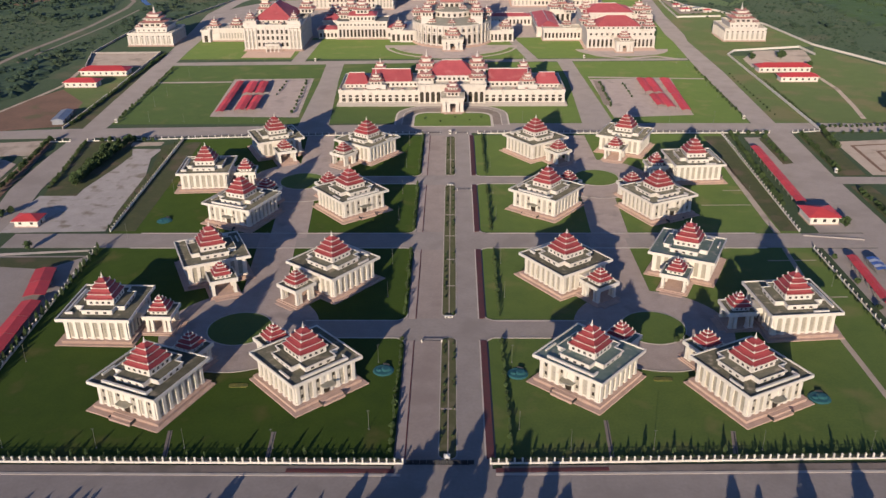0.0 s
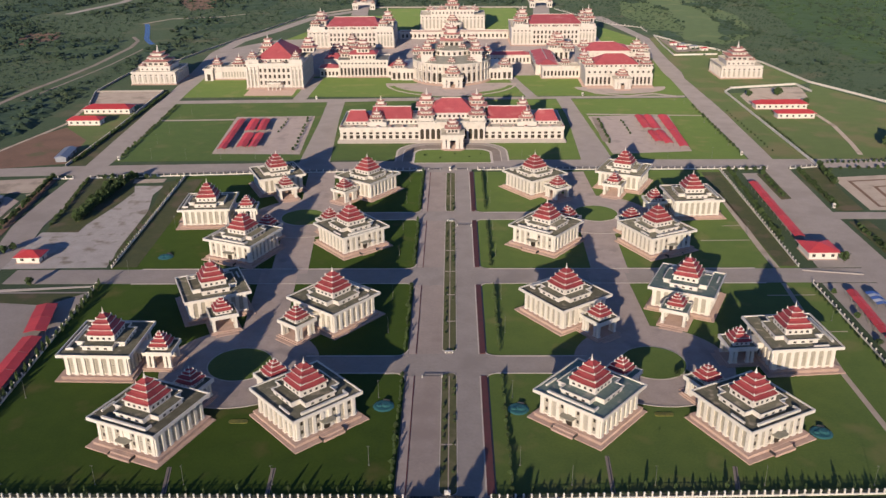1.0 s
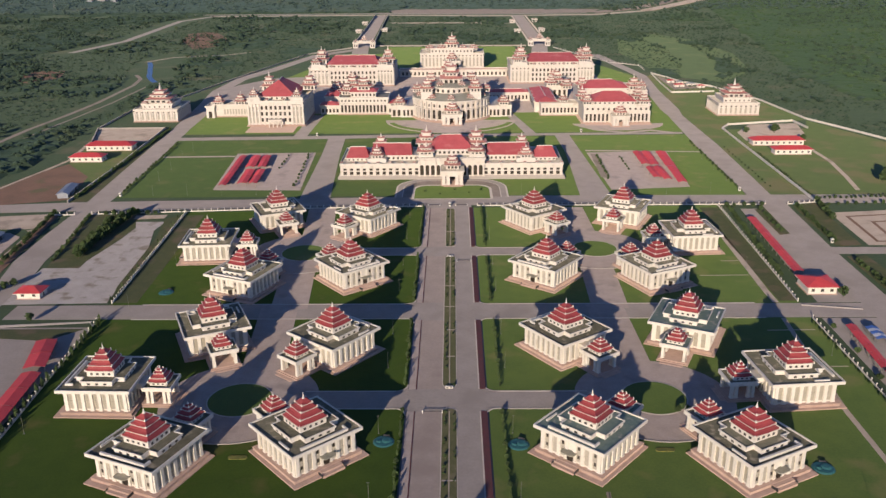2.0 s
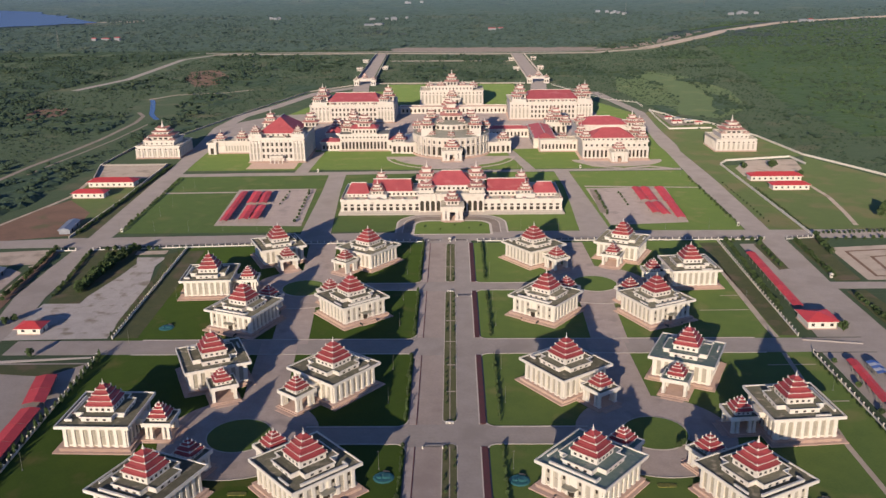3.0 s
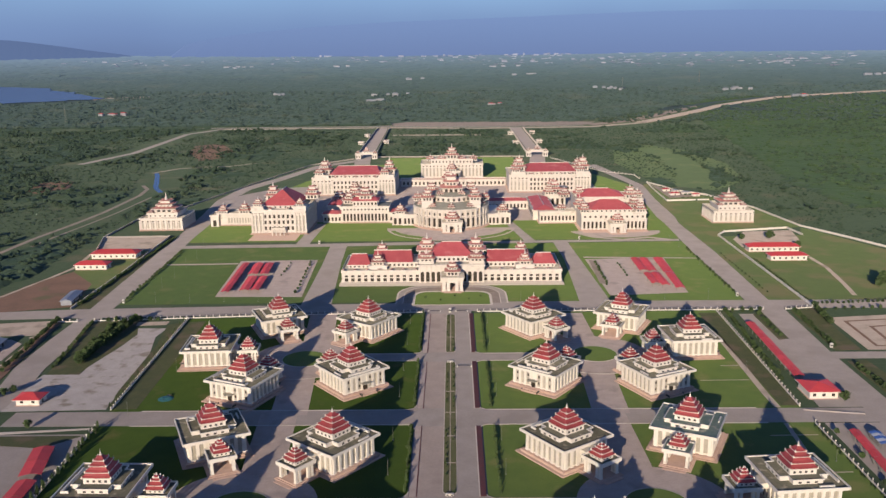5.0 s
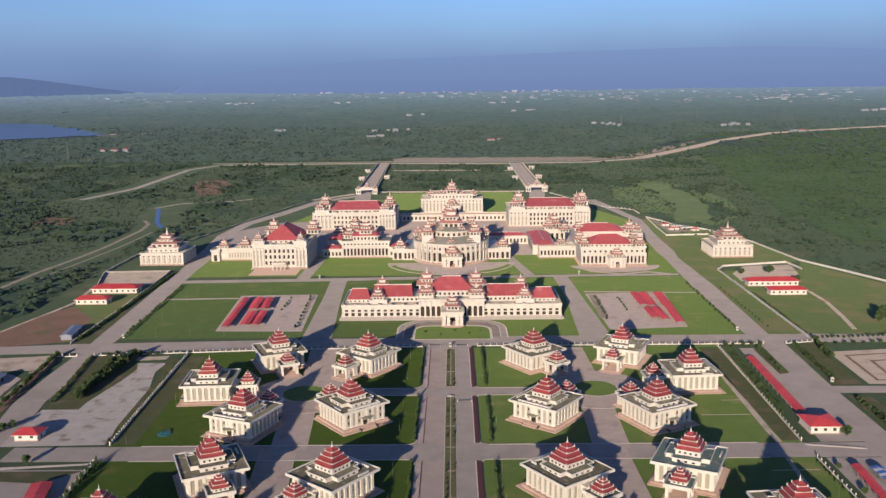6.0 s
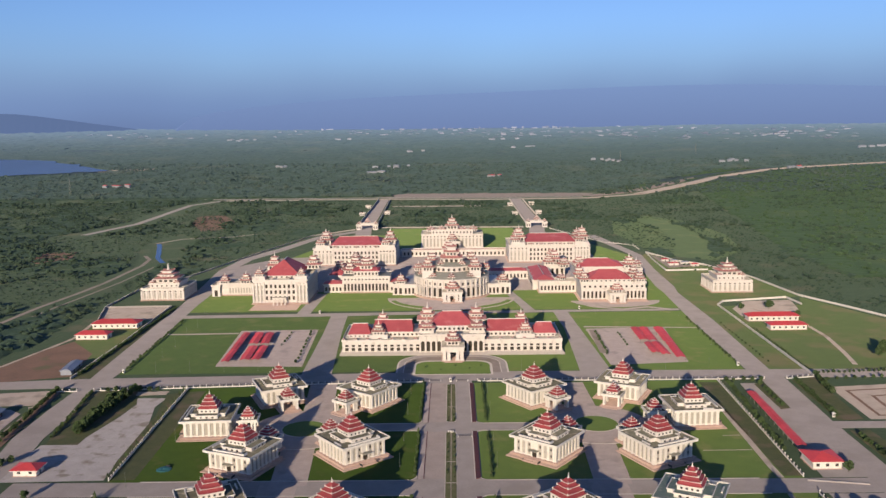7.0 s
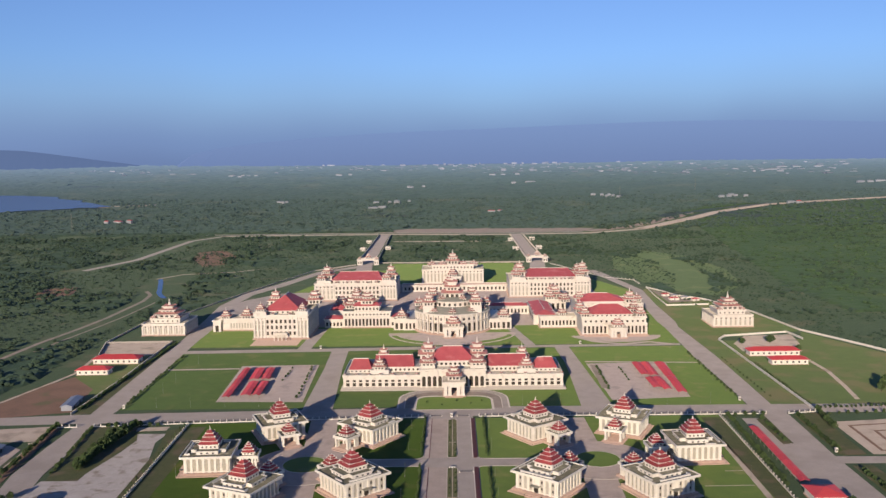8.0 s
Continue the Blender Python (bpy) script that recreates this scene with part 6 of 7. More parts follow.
# front gate: sliding barrier and sentry box
gate = thing("front_gate", "low black sliding gate across the avenue", "gate", 0, -167.4)
for i in range(12):
    x0 = -11.4 + i * 2.1
    if x0 < 9:
        piece("gate_panel", "gate_panel", DARK, gate, pose(x0, 0, 0.2), box, 0, 1.95, -0.12, 0.12, 0, 1.5)
piece("gate_track", "gate_track", DARK, gate, pose(-12, 0, 0.1), box, 0, 20, -0.3, 0.3, 0, 0.06)
sentry = thing("sentry_box", "small white sentry box beside the road", "sentry box", 1.1, -166.2)
made("wall", WHITE, sentry, cbox, 0, 0, 0.7, 0.7, 0.0, 2.2)
made("roof", WHITE, sentry, tier, 0, 0, 1.0, 1.0, 2.3, 0.2, 0.2, 2.9, 0.1, 0.1)
made("window", GLASS, sentry, box, -0.5, 0.5, -0.75, -0.68, 1.0, 1.8)

for x, y in ((202, 196), (-228, 190), (222.5, 90), (0.8, 163.6), (118, 381), (-118, 372)):
    copy_thing(sentry, pose(x, y, 0.1))
for x, y in ((-9.5, 164.2), (8.5, 164.2), (-5.2, -96.2), (8.9, 62.4)):
    g = thing("road_barrier", "low dark barrier across the carriageway", "barrier", x, y, 0.1)
    made("beam", DARK, g, box, -4.0, 4.0, -0.08, 0.08, 0.8, 1.0)
    for u in (-3.8, 3.8):
        piece("barrier_post", "post", WHITE, g, pose(u, 0, 0), cbox, 0, 0, 0.2, 0.2, 0, 1.2)

for y in (-77.2, 70.0):
    g = thing("planter", "low white planter at the end of the median", "planter", 1.2, y, 0.2)
    made("trough", WHITE, g, cbox, 0, 0, 1.6, 0.5, 0, 0.8)
    for u in (-0.8, 0.8):
        piece("planter_panel", "panel", DARK, g, pose(u, -0.52, 0.2), cbox, 0, 0, 0.4, 0.03, 0, 0.4)
# teal covers beside some pavilions
for x, y in ((-22.3, -115.5), (26.2, -117.5), (128.5, -132), (-143.5, 21)):
    t = thing("tarpaulin", "teal tarpaulin cover lying on the lawn", "tarpaulin", x, y, 0.06, random.uniform(-20, 20), group="teal covers on the lawn")
    bm = bmesh.new()
    tube(bm, 0, 0, 3.9, 3.3, 0.0, 0.35, 14)
    tube(bm, 0.9, 0.8, 2.2, 1.3, 0.3, 0.75, 10)
    tube(bm, -1.4, -0.6, 1.2, 0.6, 0.3, 0.7, 8)
    part("cover", bm, TARP, t)
    made("edge_rail", DARK, t, box, -1.2, 1.2, 3.3, 3.45, 0, 0.9, label="dark rail at its edge")

# ---- lamp posts ----


def lamp_post(label):
    r = thing("street_lamp", label, "street lamp", group="street lamps")
    bm = bmesh.new()
    tube(bm, 0, 0, 0.07, 0.04, 0, 7.4, 6)
    part("pole", bm, POLE, r)
    made("foot", POLE, r, cbox, 0, 0, 0.22, 0.22, 0, 0.25)
    bm = bmesh.new()
    box(bm, -0.35, 0.35, -0.025, 0.025, 7.3, 7.36)
    part("arm", bm, POLE, r)
    for s in (-1, 1):
        piece("lamp_head", "lamp_head", POLE, r, pose(s * 0.35, 0, 7.24), box, -0.14, 0.14, -0.06, 0.06, 0, 0.09)
    return r


lamp = lamp_post("slender white street lamp with two heads")
spots = [(s * 24.5, y) for s in (-1, 1) for y in (-150, -110, -60, -28, 22, 58, 100, 140)]
spots += [(x, -160) for x in (-140, -110, -82, -54, 40, 66, 100, 134)] + [(x, 192) for x in range(-230, -110, 24)] + [(x, 190) for x in (50, 76, 122, 150, 180)]
spots += [(x, 362) for x in (-220, -190, -160, -60, -30, 30, 60, 130, 165, 195)] + [(-155, 0), (-150, 60), (160, 50), (165, -50), (-155, -110)]
spots += [(-214, 230 + 30 * i) for i in range(5)] + [(200, 220 + 32 * i) for i in range(5)]
lamp.matrix_basis = pose(*spots[0], 0.05)
for i, (x, y) in enumerate(spots[1:]):
    copy_thing(lamp, pose(x, y, 0.05, 0, 0, 90 * (i % 2)))

# ---- trees ----


def leaf_cloud(bm, n, rx, rz, z, size, seed, cone=0.0):
    """Many small leaf clumps spread unevenly over a crown."""
    rnd = random.Random(seed)
    for _ in range(n):
        a, u = rnd.uniform(0, 2 * math.pi), rnd.uniform(-1, 1)
        w = math.sqrt(1 - u * u) * (1 - cone * (u + 1) / 2)
        k = rnd.uniform(0.45, 1.05) * (0.85 + 0.35 * math.sin(3 * a + seed))
        c = Vector((rx * w * k * math.cos(a), rx * w * k * math.sin(a), z + rz * u * rnd.uniform(0.8, 1.05)))
        nrm = Vector((rnd.uniform(-1, 1), rnd.uniform(-1, 1), rnd.uniform(-0.4, 1))).normalized()
        t = nrm.orthogonal().normalized()
        b = nrm.cross(t)
        s = size * rnd.uniform(0.6, 1.2)
        bm.faces.new([bm.verts.new(c + t * (s * math.cos(q)) * rnd.uniform(0.7, 1.1) + b * (s * math.sin(q)) + nrm * rnd.uniform(-0.2, 0.2) * s) for q in (0.2, 1.5, 2.9, 4.1, 5.3)])


def tree(name, label, high, rx, seed, group, cone=0.0, leaves=150, size=0.42, skirt=0.25):
    r = thing(name, label, "shrub" if name == "shrub" else "tree", group=group)
    bm = bmesh.new()
    tube(bm, 0, 0, high * 0.030, high * 0.012, 0, high * 0.8, 6)
    rnd = random.Random(seed)
    for i in range(4):
        a, z = rnd.uniform(0, 6.28), high * rnd.uniform(0.3, 0.55)
        p, q = Vector((0, 0, z)), Vector((rx * 0.7 * math.cos(a), rx * 0.7 * math.sin(a), z + high * 0.2))
        s = Vector((-math.sin(a), math.cos(a), 0)) * high * 0.008
        up = Vector((0, 0, high * 0.008))
        v = [bm.verts.new(c) for c in (p - s, p + s, p + up * 2, q)]
        for f in ((0, 1, 3), (1, 2, 3), (2, 0, 3)):
            bm.faces.new([v[j] for j in f])
    part("trunk", bm, BARK, r)
    bm = bmesh.new()
    rz = high * (1 - skirt) / 2
    leaf_cloud(bm, leaves, rx, rz, high - rz, size, seed, cone)
    part("crown", bm, LEAF, r)
    return r


slim = [tree("slim_tree", "young slender tree with dark green crown", 4.6, 1.15, 11 + i, "young trees in rows", 0.75, 130, 0.38, 0.12) for i in range(3)]
broad = [tree("tree", "small broad-crowned green tree", 5.5, 2.6, 31 + i, "trees round the plots", 0.2, 220, 0.6, 0.25) for i in range(3)]
tall = [tree("tall_tree", "tall green tree outside the front fence, added for its shadow", 13.0, 4.0, 51 + i, "trees along the front road", 0.5, 420, 0.9, 0.2) for i in range(2)]
roadside = [tree("roadside_tree", "small upright green tree beside the front road", 7.2, 1.5, 71 + i, "trees along the front road", 0.35, 200, 0.6, 0.12) for i in range(2)]
shrub = [tree("shrub", "low round green shrub in a row", 2.9, 1.5, 91 + i, "shrubs in rows", 0.15, 130, 0.45, 0.06) for i in range(2)]
counts = {}


def plant(kinds, x, y, s=1.0, z=0.06):
    i = random.randrange(len(kinds))
    k = kinds[i]
    m = pose(x, y, z, 0, 0, random.uniform(0, 360))
    if k.name not in counts:
        counts[k.name] = 1
        k.matrix_basis = m
        k.scale = (s, s, s)
        return
    c = copy_thing(k, m)
    c.scale = (s * random.uniform(0.9, 1.1),) * 2 + (s * random.uniform(0.85, 1.15),)


def planting(name, spots, label):
    """Low plants without number, as one mass of leaf clumps."""
    bm = bmesh.new()
    for n, (x, y, z, s) in enumerate(spots):
        old = len(bm.verts)
        leaf_cloud(bm, 60, 1.5 * s, 1.3 * s, 1.3 * s, 0.5 * s, 200 + n, 0.15)
        bmesh.ops.translate(bm, vec=(x, y, z), verts=list(bm.verts)[old:])
    return tagged(new(name, finish(name, bm, LEAF)), label, "planting", kind="stuff")


def along(xa, ya, xb, yb, step, s):
    k = int(math.hypot(xb - xa, yb - ya) / step)
    return [(xa + (xb - xa) * i / k + random.uniform(-0.5, 0.5), ya + (yb - ya) * i / k + random.uniform(-0.8, 0.8), 0.06, s * random.uniform(0.8, 1.2)) for i in range(k + 1)]


median_spots = []
for y0, y1 in SPANS:
    y = y0 + 2
    while y < y1 - 1:
        plant(random.choice((slim, shrub)), 21.4 + random.uniform(-0.3, 0.3), y, random.uniform(0.5, 0.75))
        plant(random.choice((slim, shrub)), -16.8 + random.uniform(-0.3, 0.3), y + 1.5, random.uniform(0.5, 0.8))
        for x in (-0.4, 3.0):
            if random.random() < 0.4:
                median_spots.append((x + random.uniform(-0.3, 0.3), y + random.uniform(-1.5, 1.5), 0.24, random.uniform(0.25, 0.45)))
        y += random.uniform(3.6, 4.8)
x = -156.0
while x < 170:
    if not -26 < x < 26:
        plant(slim, x, -163.2 + random.uniform(-0.3, 0.3) + 0.011 * x, random.choice((0.35, 0.45, 0.5, 0.62, 0.72)))
    x += random.uniform(4.4, 5.6)
for (xa, ya), (xb, yb), step, kinds, s in (((-162.5, -160), (-163.5, -14), 5.5, slim, 0.9), ((-168, 10), (-173, 148), 9.0, slim, 0.6), ((175, 40), (182, 158), 4.2, broad, 0.62), ((170, -155), (170, -18), 4.3, shrub, 0.42), ((175.5, -120), (176.5, -24), 24.0, broad, 0.62),
                                           ((-221, 66), (-232, 146), 5.0, shrub, 0.76), ((-207, 108), (-203, 148), 3.4, broad, 1.05), ((-208, 70), (-207, 108), 3.6, broad, 0.95), ((-211, 72), (-212, 130), 4.5, broad, 0.9), ((224.5, 90), (228, 160), 4.0, shrub, 0.95), ((239, 130), (245, 170), 3.5, broad, 0.7), ((223, -50), (224, 60), 4.5, shrub, 1.04), ((200, 108), (201, 150), 7.0, broad, 0.6),
                                           ((-247, 60), (-256, 148), 4.6, broad, 0.62), ((-229, 200), (-234, 345), 7.0, shrub, 0.7), ((-257, 186), (-258, 400), 4.2, shrub, 0.80), ((202.5, 200), (204.5, 340), 8.0, shrub, 0.7), ((116.5, 228), (118.6, 293), 6.5, shrub, 0.7),
                                           ((135.9, 252), (135.7, 290), 7.0, shrub, 0.55), ((-111, 212), (-114, 300), 9.0, shrub, 0.7), ((-130.5, 262), (-130, 298), 8.0, shrub, 0.6),
                                           ((-222, 147), (-190, 149), 5.0, broad, 0.6), ((182, 160), (205, 160), 5.0, shrub, 0.95), ((250, 162), (330, 166), 6.0, shrub, 0.76), ((-225, 30), (-240, 8), 5.0, broad, 0.7)):
    d = Vector((xb - xa, yb - ya))
    k = max(1, int(d.length / step))
    for i in range(k + 1):
        plant(kinds, xa + d.x * i / k + random.uniform(-0.5, 0.5), ya + d.y * i / k + random.uniform(-0.8, 0.8), s * random.uniform(0.8, 1.2))
planting("median_planting", median_spots, "small green plants along the median")
planting("plot_hedge", along(249.5, 300, 246.5, 184, 4.5, 0.55) + along(250, 176, 345, 184, 3.5, 0.75), "low dark hedge round the east plot")
planting("verge_planting", along(228, 320, 226, 205, 8.0, 0.5), "small shrubs on the grass verge")
for x, y, s in ((-197, -14, 0.8), (196, 12, 1.0), (262, 372, 1.2), (288, 374, 1.6), (300, 340, 1.2), (310, 215, 1.5), (318, 226, 1.5), (335, 210, 1.3), (-60, 60, 0.6), (-17, 196, 0.28), (-6, 190, 0.22), (4, 200, 0.28), (14, 193, 0.22), (22, 199, 0.26), (88, -96, 0.5), (90, -94, 0.5), (92, -95, 0.5)):
    plant(broad, x, y, s)
# mostly out of view, added to cast the shadows on road and avenue
for x, y, s in ((-5.0, -214, 1.30), (11.5, -214, 1.12), (0.8, -213, 1.0), (-21.8, -214, 1.1), (-17.3, -213, 1.1), (-27, -214, 0.9), (22.5, -214, 0.85), (27.5, -215, 0.75),
                (76.1, -214, 0.85), (83.7, -214, 0.72), (97.6, -214, 0.85), (113.8, -214, 0.94), (-33, -210, 0.7), (116, -205, 0.8)):
    plant(tall, x, y, s)
x = -150.0
while x < 150:
    if not -24 < x < 24 and random.random() < 0.85:
        plant(roadside, x, -208 + random.uniform(-1.0, 1.0), random.choice((0.72, 0.78, 0.82, 0.86, 0.9, 1.04)) * (1.0 if x < 0 else 0.72))
    x += random.uniform(1.9, 4.4)

# ---- woodland, as one mass of small crowns ----


def woods(name, spots, label, seed, kind_h, per=3, leaf=WOODS):
    """Low-poly crowns in great number: jittered clumps, joined into one mesh."""
    rng = np.random.default_rng(seed)
    g = (1 + 5 ** 0.5) / 2
    ico = np.array([(-1, g, 0), (1, g, 0), (-1, -g, 0), (1, -g, 0), (0, -1, g), (0, 1, g), (0, -1, -g), (0, 1, -g), (g, 0, -1), (g, 0, 1), (-g, 0, -1), (-g, 0, 1)]) / 1.9
    tri = np.array([(0, 11, 5), (0, 5, 1), (0, 1, 7), (0, 7, 10), (0, 10, 11), (1, 5, 9), (5, 11, 4), (11, 10, 2), (10, 7, 6), (7, 1, 8), (3, 9, 4), (3, 4, 2), (3, 2, 6), (3, 6, 8), (3, 8, 9), (4, 9, 5), (2, 4, 11), (6, 2, 10), (8, 6, 7), (9, 8, 1)])
    base, size = np.array([s[:3] for s in spots]), np.array([s[3] for s in spots])
    n = len(spots) * per
    cen = np.repeat(base, per, 0)
    sz = np.repeat(size, per)
    off = rng.uniform(-1, 1, (n, 3)) * (sz * 0.42)[:, None]
    cen = cen + off * (1, 1, 0.5) + np.c_[np.zeros(n), np.zeros(n), sz * kind_h]
    verts = cen[:, None] + ico[None] * (1, 1, 0.56) * (1 + rng.uniform(-0.34, 0.34, (n, 12, 1))) * (sz * rng.uniform(0.32, 0.62, n))[:, None, None]
    faces = (tri[None] + 12 * np.arange(n)[:, None, None]).reshape(-1, 3)
    me = bpy.data.meshes.new(name)
    me.vertices.add(n * 12)
    me.vertices.foreach_set("co", verts.reshape(-1))
    me.loops.add(len(faces) * 3)
    me.polygons.add(len(faces))
    me.loops.foreach_set("vertex_index", faces.reshape(-1).astype(np.int32))
    me.polygons.foreach_set("loop_start", np.arange(0, len(faces) * 3, 3, dtype=np.int32))
    me.update()
    me.validate()
    me.materials.append(leaf)
    return tagged(new(name, me), label, "woodland", kind="stuff")


def near_line(x, y, pts, w):
    for (xa, ya), (xb, yb) in zip(pts, pts[1:]):
        d2 = (xb - xa) ** 2 + (yb - ya) ** 2
        u = max(0.0, min(1.0, ((x - xa) * (xb - xa) + (y - ya) * (yb - ya)) / d2))
        if math.hypot(x - xa - u * (xb - xa), y - ya - u * (yb - ya)) < w:
            return True
    return False


CLEAR = [([(-574, 937), (-541, 1078), (-545, 1400), (-500, 1500), (-127, 1500), (62, 1470), (300, 1480), (430, 1560), (728, 1990), (952, 2200), (1220, 2290), (1650, 2375)], 30), ([(560, 1900), (760, 2110), (980, 2260)], 20), ([(-560, 1530), (-127, 1535), (290, 1515)], 16), ([(-100, 1590), (300, 1570)], 42), ([(300, 670), (335, 800), (345, 950), (330, 1060)], 22), ([(-138, 900), (-148, 1480)], 22), ([(134, 900), (138, 1480)], 22),
         ([(-760, 380), (-520, 560), (-420, 650), (-372, 690)], 9), ([(-372, 676), (-390, 750), (-410, 880)], 30), ([(-425, 835), (-400, 880), (-330, 900)], 8)]
rnd = random.Random(7)


def scatter(n, x0, x1, y0, y1, dense, size, keep):
    out = []
    for _ in range(n):
        x, y = rnd.uniform(x0, x1), rnd.uniform(y0, y1)
        if not keep(x, y):
            continue
        if 0.5 + 0.5 * noise.noise((x / 130, y / 130, 4.2)) + 0.25 * noise.noise((x / 38, y / 38, 1.1)) < 1 - dense:
            continue
        if any(near_line(x, y, p, w) for p, w in CLEAR):
            continue
        out.append((x, y, swell(x, y), rnd.uniform(0.6, 1.25) * size))
    return out


in_view = lambda x, y: abs(x) < (y + 420) * 0.60 + 40
CLEAR += [([(-396, 330), (-392, 407), (-378, 535), (-377, 643), (-400, 720)], 12), ([(-372, 420), (-362, 535), (-358, 640)], 8)]


def in_lake(x, y):
    return -1750 < x < -1090 and 2090 < y < 2720 and y > 2150 + (x + 1350) * 0.45 and y < 2500 - (x + 1220) * 0.9


WEST_LINE = ((190, -345), (256, -330), (403, -334), (499, -332), (562, -302), (628, -288), (754, -256), (900, -217), (975, -150))
EAST_LINE = ((190, 372), (338, 386), (430, 346), (526, 334), (561, 290), (590, 262), (740, 258), (840, 216), (975, 150))


def outside(x, y):
    """Beyond the walls of the compound."""
    if y > 975:
        return abs(x) > 30 or y > 1000
    line = WEST_LINE if x < 0 else EAST_LINE
    for (ya, xa), (yb, xb) in zip(line, line[1:]):
        if y < yb:
            edge = xa + (xb - xa) * max(0.0, (y - ya) / (yb - ya))
            return x < edge if x < 0 else x > edge
    return True


def cover(x, y):
    """How thickly the land is wooded, 0 to 1."""
    n = 0.5 + 0.5 * noise.noise((x / 130, y / 130, 4.2)) + 0.25 * noise.noise((x / 38, y / 38, 1.1))
    if x > 430 + 0.16 * max(0, y - 700) + (0 if y > 520 else 60) and x > (y - 1250) * 0.78:
        return n + 0.6
    if y > 1545 and x < (y - 1250) * 0.78:
        return n + 0.30
    if x < -300:
        return n - (0.04 if x > -600 else -0.10)
    return n - 0.10


def canopy(name, x0, x1, y0, y1, cell, high, leaf, label, seed, uneven=0.5, keep=None):
    """An uneven sheet of tree tops that sinks into the ground at the clearings."""
    rng = np.random.default_rng(seed)
    nx, ny = int((x1 - x0) / cell) + 1, int((y1 - y0) / cell) + 1
    jit = rng.uniform(-0.45, 0.45, (nx, ny, 2)) * cell
    bump = rng.uniform(-1, 1, (nx, ny))
    ok = np.zeros((nx, ny), bool)
    co = np.zeros((nx, ny, 3))
    for i in range(nx):
        for j in range(ny):
            x, y = x0 + i * cell + jit[i, j, 0], y0 + j * cell + jit[i, j, 1]
            if not in_view(x, y):
                continue
            ok[i, j] = True
            z = -2.0
            if 0 < j < ny - 1 and outside(x, y) and not in_lake(x, y) and (keep is None or keep(x, y)) and not any(near_line(x, y, p, w) for p, w in CLEAR):
                k = max(0.0, min(1.0, (cover(x, y) - 0.42) / 0.22))
                z = -2.0 + k * (2.0 + high + uneven * high * bump[i, j]) if k > 0 else -2.0
            co[i, j] = (x, y, swell(x, y) + z)
    index = -np.ones((nx, ny), int)
    index[ok] = np.arange(ok.sum())
    quads = np.stack([index[:-1, :-1], index[1:, :-1], index[1:, 1:], index[:-1, 1:]], -1).reshape(-1, 4)
    quads = quads[(quads >= 0).all(1)]
    flip = rng.random(len(quads)) < 0.5
    tris = np.concatenate([quads[flip][:, [0, 1, 2]], quads[flip][:, [0, 2, 3]], quads[~flip][:, [0, 1, 3]], quads[~flip][:, [1, 2, 3]]])
    me = bpy.data.meshes.new(name)
    me.from_pydata(co[ok].tolist(), [], tris.tolist())
    me.materials.append(leaf)
    return tagged(new(name, me), label, "woodland", kind="stuff")


canopy("wood_canopy", -1150, 440, 190, 1600, 7.0, 2.0, WOODS, "uneven canopy of low green woodland", 21)
beyond = lambda x, y: x > (y - 1250) * 0.78 + 20 and y < 2260
canopy("plantation_canopy", 426, 1700, 190, 2300, 8.0, 2.0, PLANTED, "even canopy of green plantation woodland", 24, 0.28, lambda x, y: y < 1580 or beyond(x, y))
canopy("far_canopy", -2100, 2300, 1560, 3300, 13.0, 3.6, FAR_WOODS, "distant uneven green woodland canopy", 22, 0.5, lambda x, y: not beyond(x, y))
canopy("farther_canopy", -2700, 2700, 3140, 4300, 24.0, 6.0, FAR_WOODS, "distant woodland canopy with painted haze", 23)
west = scatter(7000, -1100, -318, 200, 1500, 0.56, 4.6, lambda x, y: in_view(x, y) and outside(x, y))
west += scatter(2200, -318, 330, 1010, 1430, 0.44, 4.4, in_view)
east = scatter(6000, 300, 1100, 200, 1700, 0.46, 4.6, lambda x, y: in_view(x, y) and outside(x, y))
plantation = scatter(6500, 420, 1700, 380, 1900, 0.97, 5.0, lambda x, y: in_view(x, y) and x > 440 + 0.16 * max(0, y - 700) + (0 if y > 520 else 60) and x > (y - 1250) * 0.78)
north = scatter(9000, -1700, 1500, 1545, 2600, 0.80, 7.0, lambda x, y: in_view(x, y) and not in_lake(x, y))
bushes = [(x, y, z, s * rnd.choice((0.3, 0.4, 0.5, 0.62))) for x, y, z, s in scatter(60000, -1000, 900, 190, 1480, 0.92, 5.0, lambda x, y: in_view(x, y) and outside(x, y))]
woods("scrub_bushes", bushes, "low green bushes over the scrub land", 5, 0.2, 1)
woods("scrub_woodland_west", west, "scrubby woodland of low green trees", 1, 0.6)
woods("scrub_woodland_east", east, "scrubby woodland of low green trees", 2, 0.6)
woods("plantation", plantation, "dense green plantation woodland", 3, 0.45, 3, PLANTED)
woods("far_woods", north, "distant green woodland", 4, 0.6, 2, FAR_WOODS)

# ---- far buildings ----


def far_house(x, y, w, d, h, roof, label):
    deep = math.hypot(x, y + 385) > 2250
    r = thing("far_building", label, "building", x, y, swell(x, y) - (7 if deep else 0.3), random.uniform(-25, 25), group="distant buildings")
    z = h + (12 if deep else 0)
    made("wall", FAR_WALL, r, cbox, 0, 0, w / 2, d / 2, 0, z)
    made("roof", roof, r, hip, -w / 2 - 0.6, w / 2 + 0.6, -d / 2 - 0.6, d / 2 + 0.6, z + 0.1, z + h * 0.4, None, 0.2)
    if not deep:
        for i in range(max(2, int(w / 6))):
            piece(("far_win",), "window", GLASS, r, pose(-w / 2 + (i + 0.5) * w / max(2, int(w / 6)), -d / 2, h * 0.35), pane_box, 1.8, 1.6)


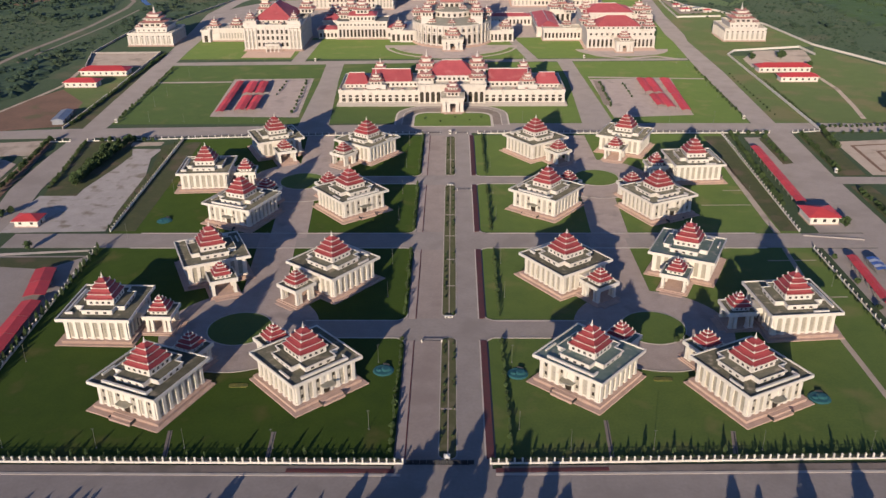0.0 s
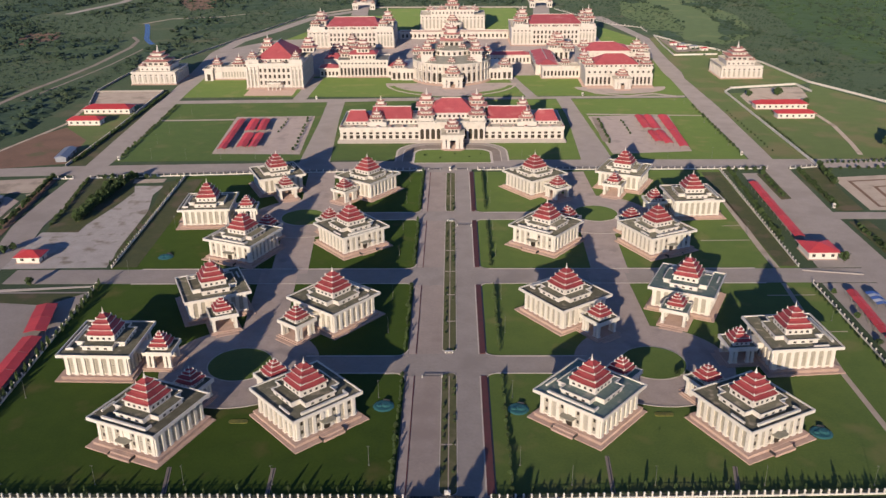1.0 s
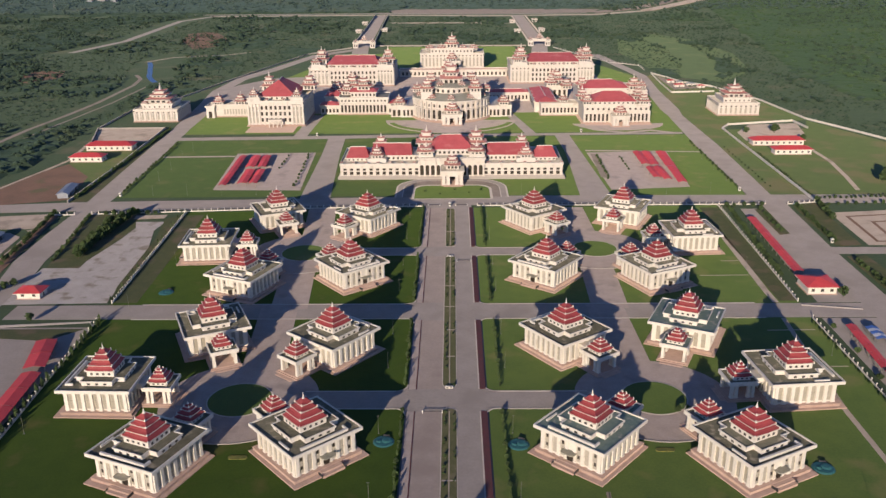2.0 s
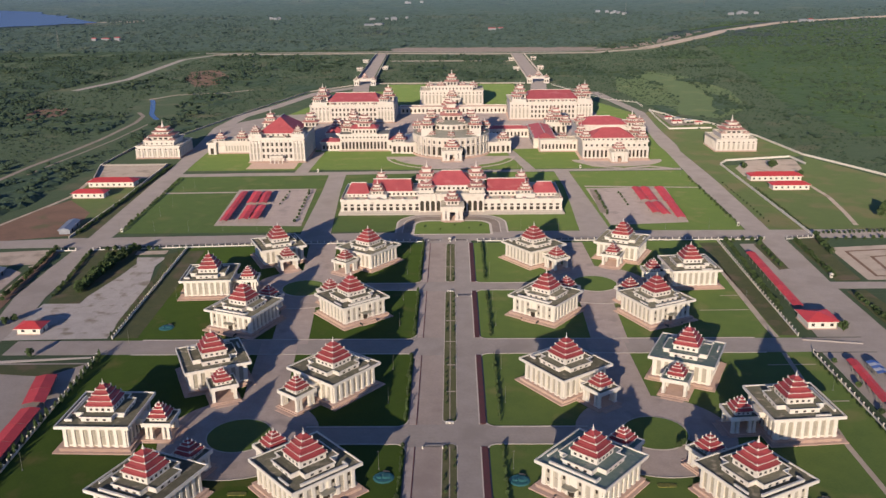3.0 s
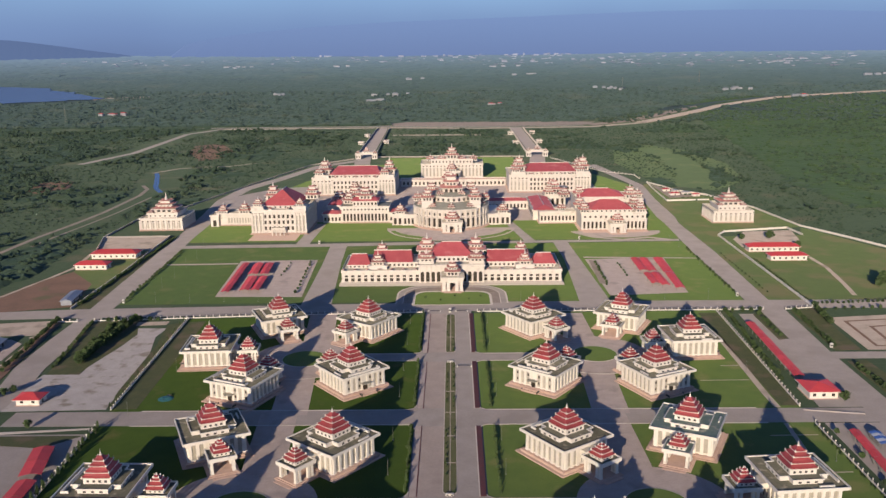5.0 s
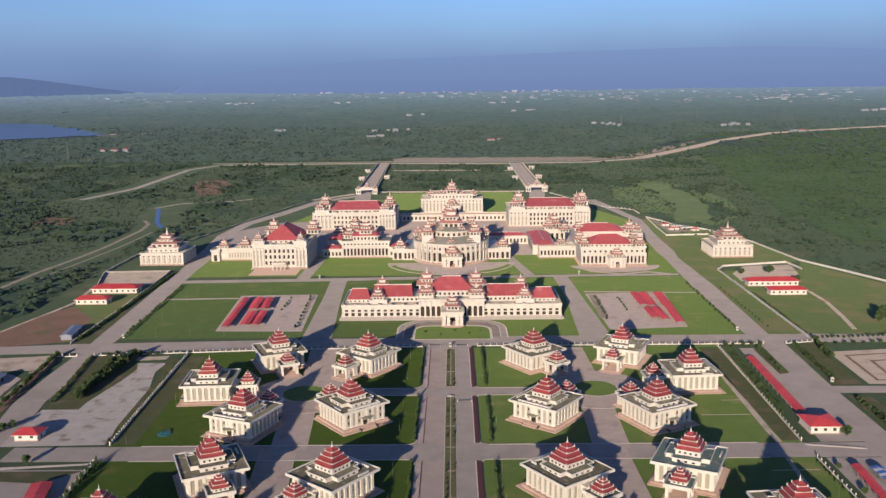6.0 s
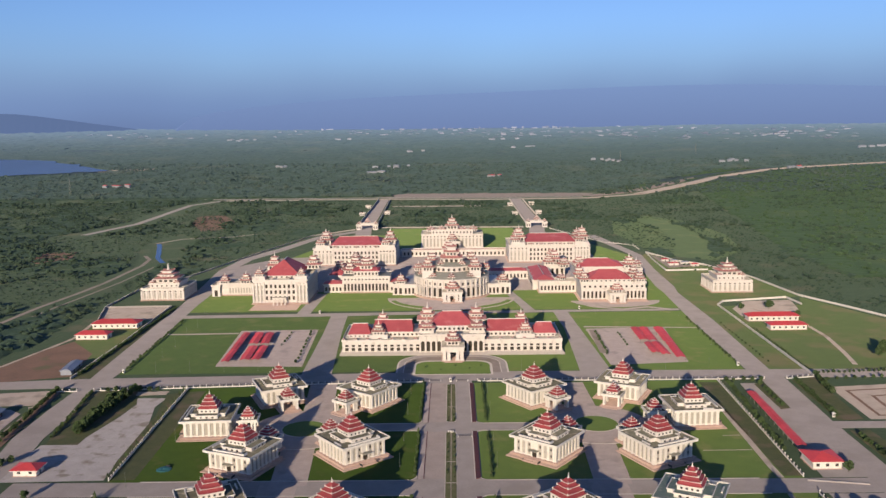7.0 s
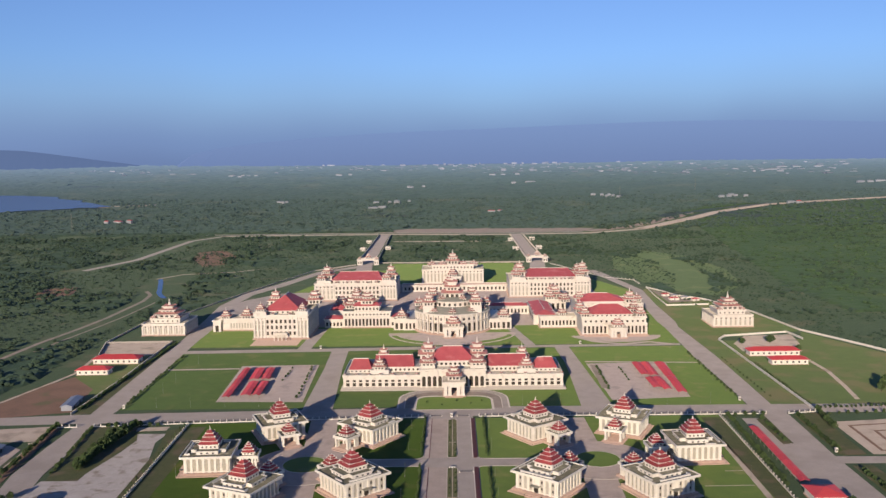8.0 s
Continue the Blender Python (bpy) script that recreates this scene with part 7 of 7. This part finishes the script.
FAR_SPOTS = [(114, 2081, 34, 0), (138, 2095, 20, 0), (-873, 1847, 40, 0), (-850, 1862, 26, 0), (-900, 1838, 20, 0), (-981, 1624, 26, 0), (-242, 2238, 46, 1), (-215, 2262, 40, 1), (-204, 2428, 50, 1), (-175, 2440, 30, 1), (-1030, 3636, 90, 1), (-980, 3650, 60, 1), (-114, 3080, 60, 1), (-480, 3687, 70, 1), (317, 3198, 80, 1), (237, 3627, 80, 1), (520, 2607, 50, 1), (550, 2559, 50, 1), (915, 2466, 50, 1), (966, 2451, 40, 1), (1014, 2193, 40, 1), (1040, 2201, 24, 0), (1565, 2856, 90, 1), (-562, 2456, 40, 1), (1434, 3542, 110, 1), (1490, 3520, 90, 1), (1600, 3640, 140, 1)]
for x, y, w, kind in FAR_SPOTS:
    far = (y + 385) / 2600
    for i in range(1 if y < 2300 else 3):
        ww = w * random.uniform(0.2, 0.38) if y > 2300 else w * 0.62
        far_house(x + (random.uniform(-1.1, 1.1) * w if i else 0), y + (random.uniform(-30, 30) if i else 0), ww, max(7, ww * 0.35), random.uniform(3.5, 5.0) * far ** 0.5, FAR_ROOF if kind else RED_SHEET, "distant white building with grey roof" if kind else "distant white building with red roof")
# the far town: small pale houses without number, haze painted as emission
rng = random.Random(17)
bm = bmesh.new()
for a0, a1, r0, r1, n in ((-9, 2, 4350, 4800, 60), (2, 12, 4150, 4780, 110), (10, 25, 3950, 4650, 110), (-24, -9, 4300, 4780, 40)):
    for _ in range(n):
        a, r = radians(rng.uniform(a0, a1)), rng.uniform(r0, r1)
        x, y = r * math.sin(a), -385 + r * math.cos(a)
        w, d, h = rng.uniform(8, 30), rng.uniform(8, 14), rng.uniform(1, 4.5)
        z = swell(x, y)
        box(bm, x - w / 2, x + w / 2, y - d / 2, y + d / 2, z - 4, z + 5 + h)
tagged(new("far_town", finish("far_town", bm, TOWN)), "scattered pale houses of a distant town", "town", kind="stuff")
for x, y in ((-906, 1645), (564, 2510), (882, 2749)):
    r = thing("lattice_mast", "slender distant lattice mast", "mast", x, y, swell(x, y), group="distant masts")
    bm = bmesh.new()
    for i in range(10):
        a, b = 2.2 * (1 - i / 11), 2.2 * (1 - (i + 1) / 11)
        for sx, sy in ((1, 1), (1, -1), (-1, 1), (-1, -1)):
            tube(bm, sx * (a + b) / 2, sy * (a + b) / 2, 0.2, 0.2, i * 4.5, i * 4.5 + 4.6, 4)
        ring_wall(bm, -a, a, -a, a, i * 4.5, i * 4.5 + 0.25, 0.2)
    part("lattice", bm, POLE, r)
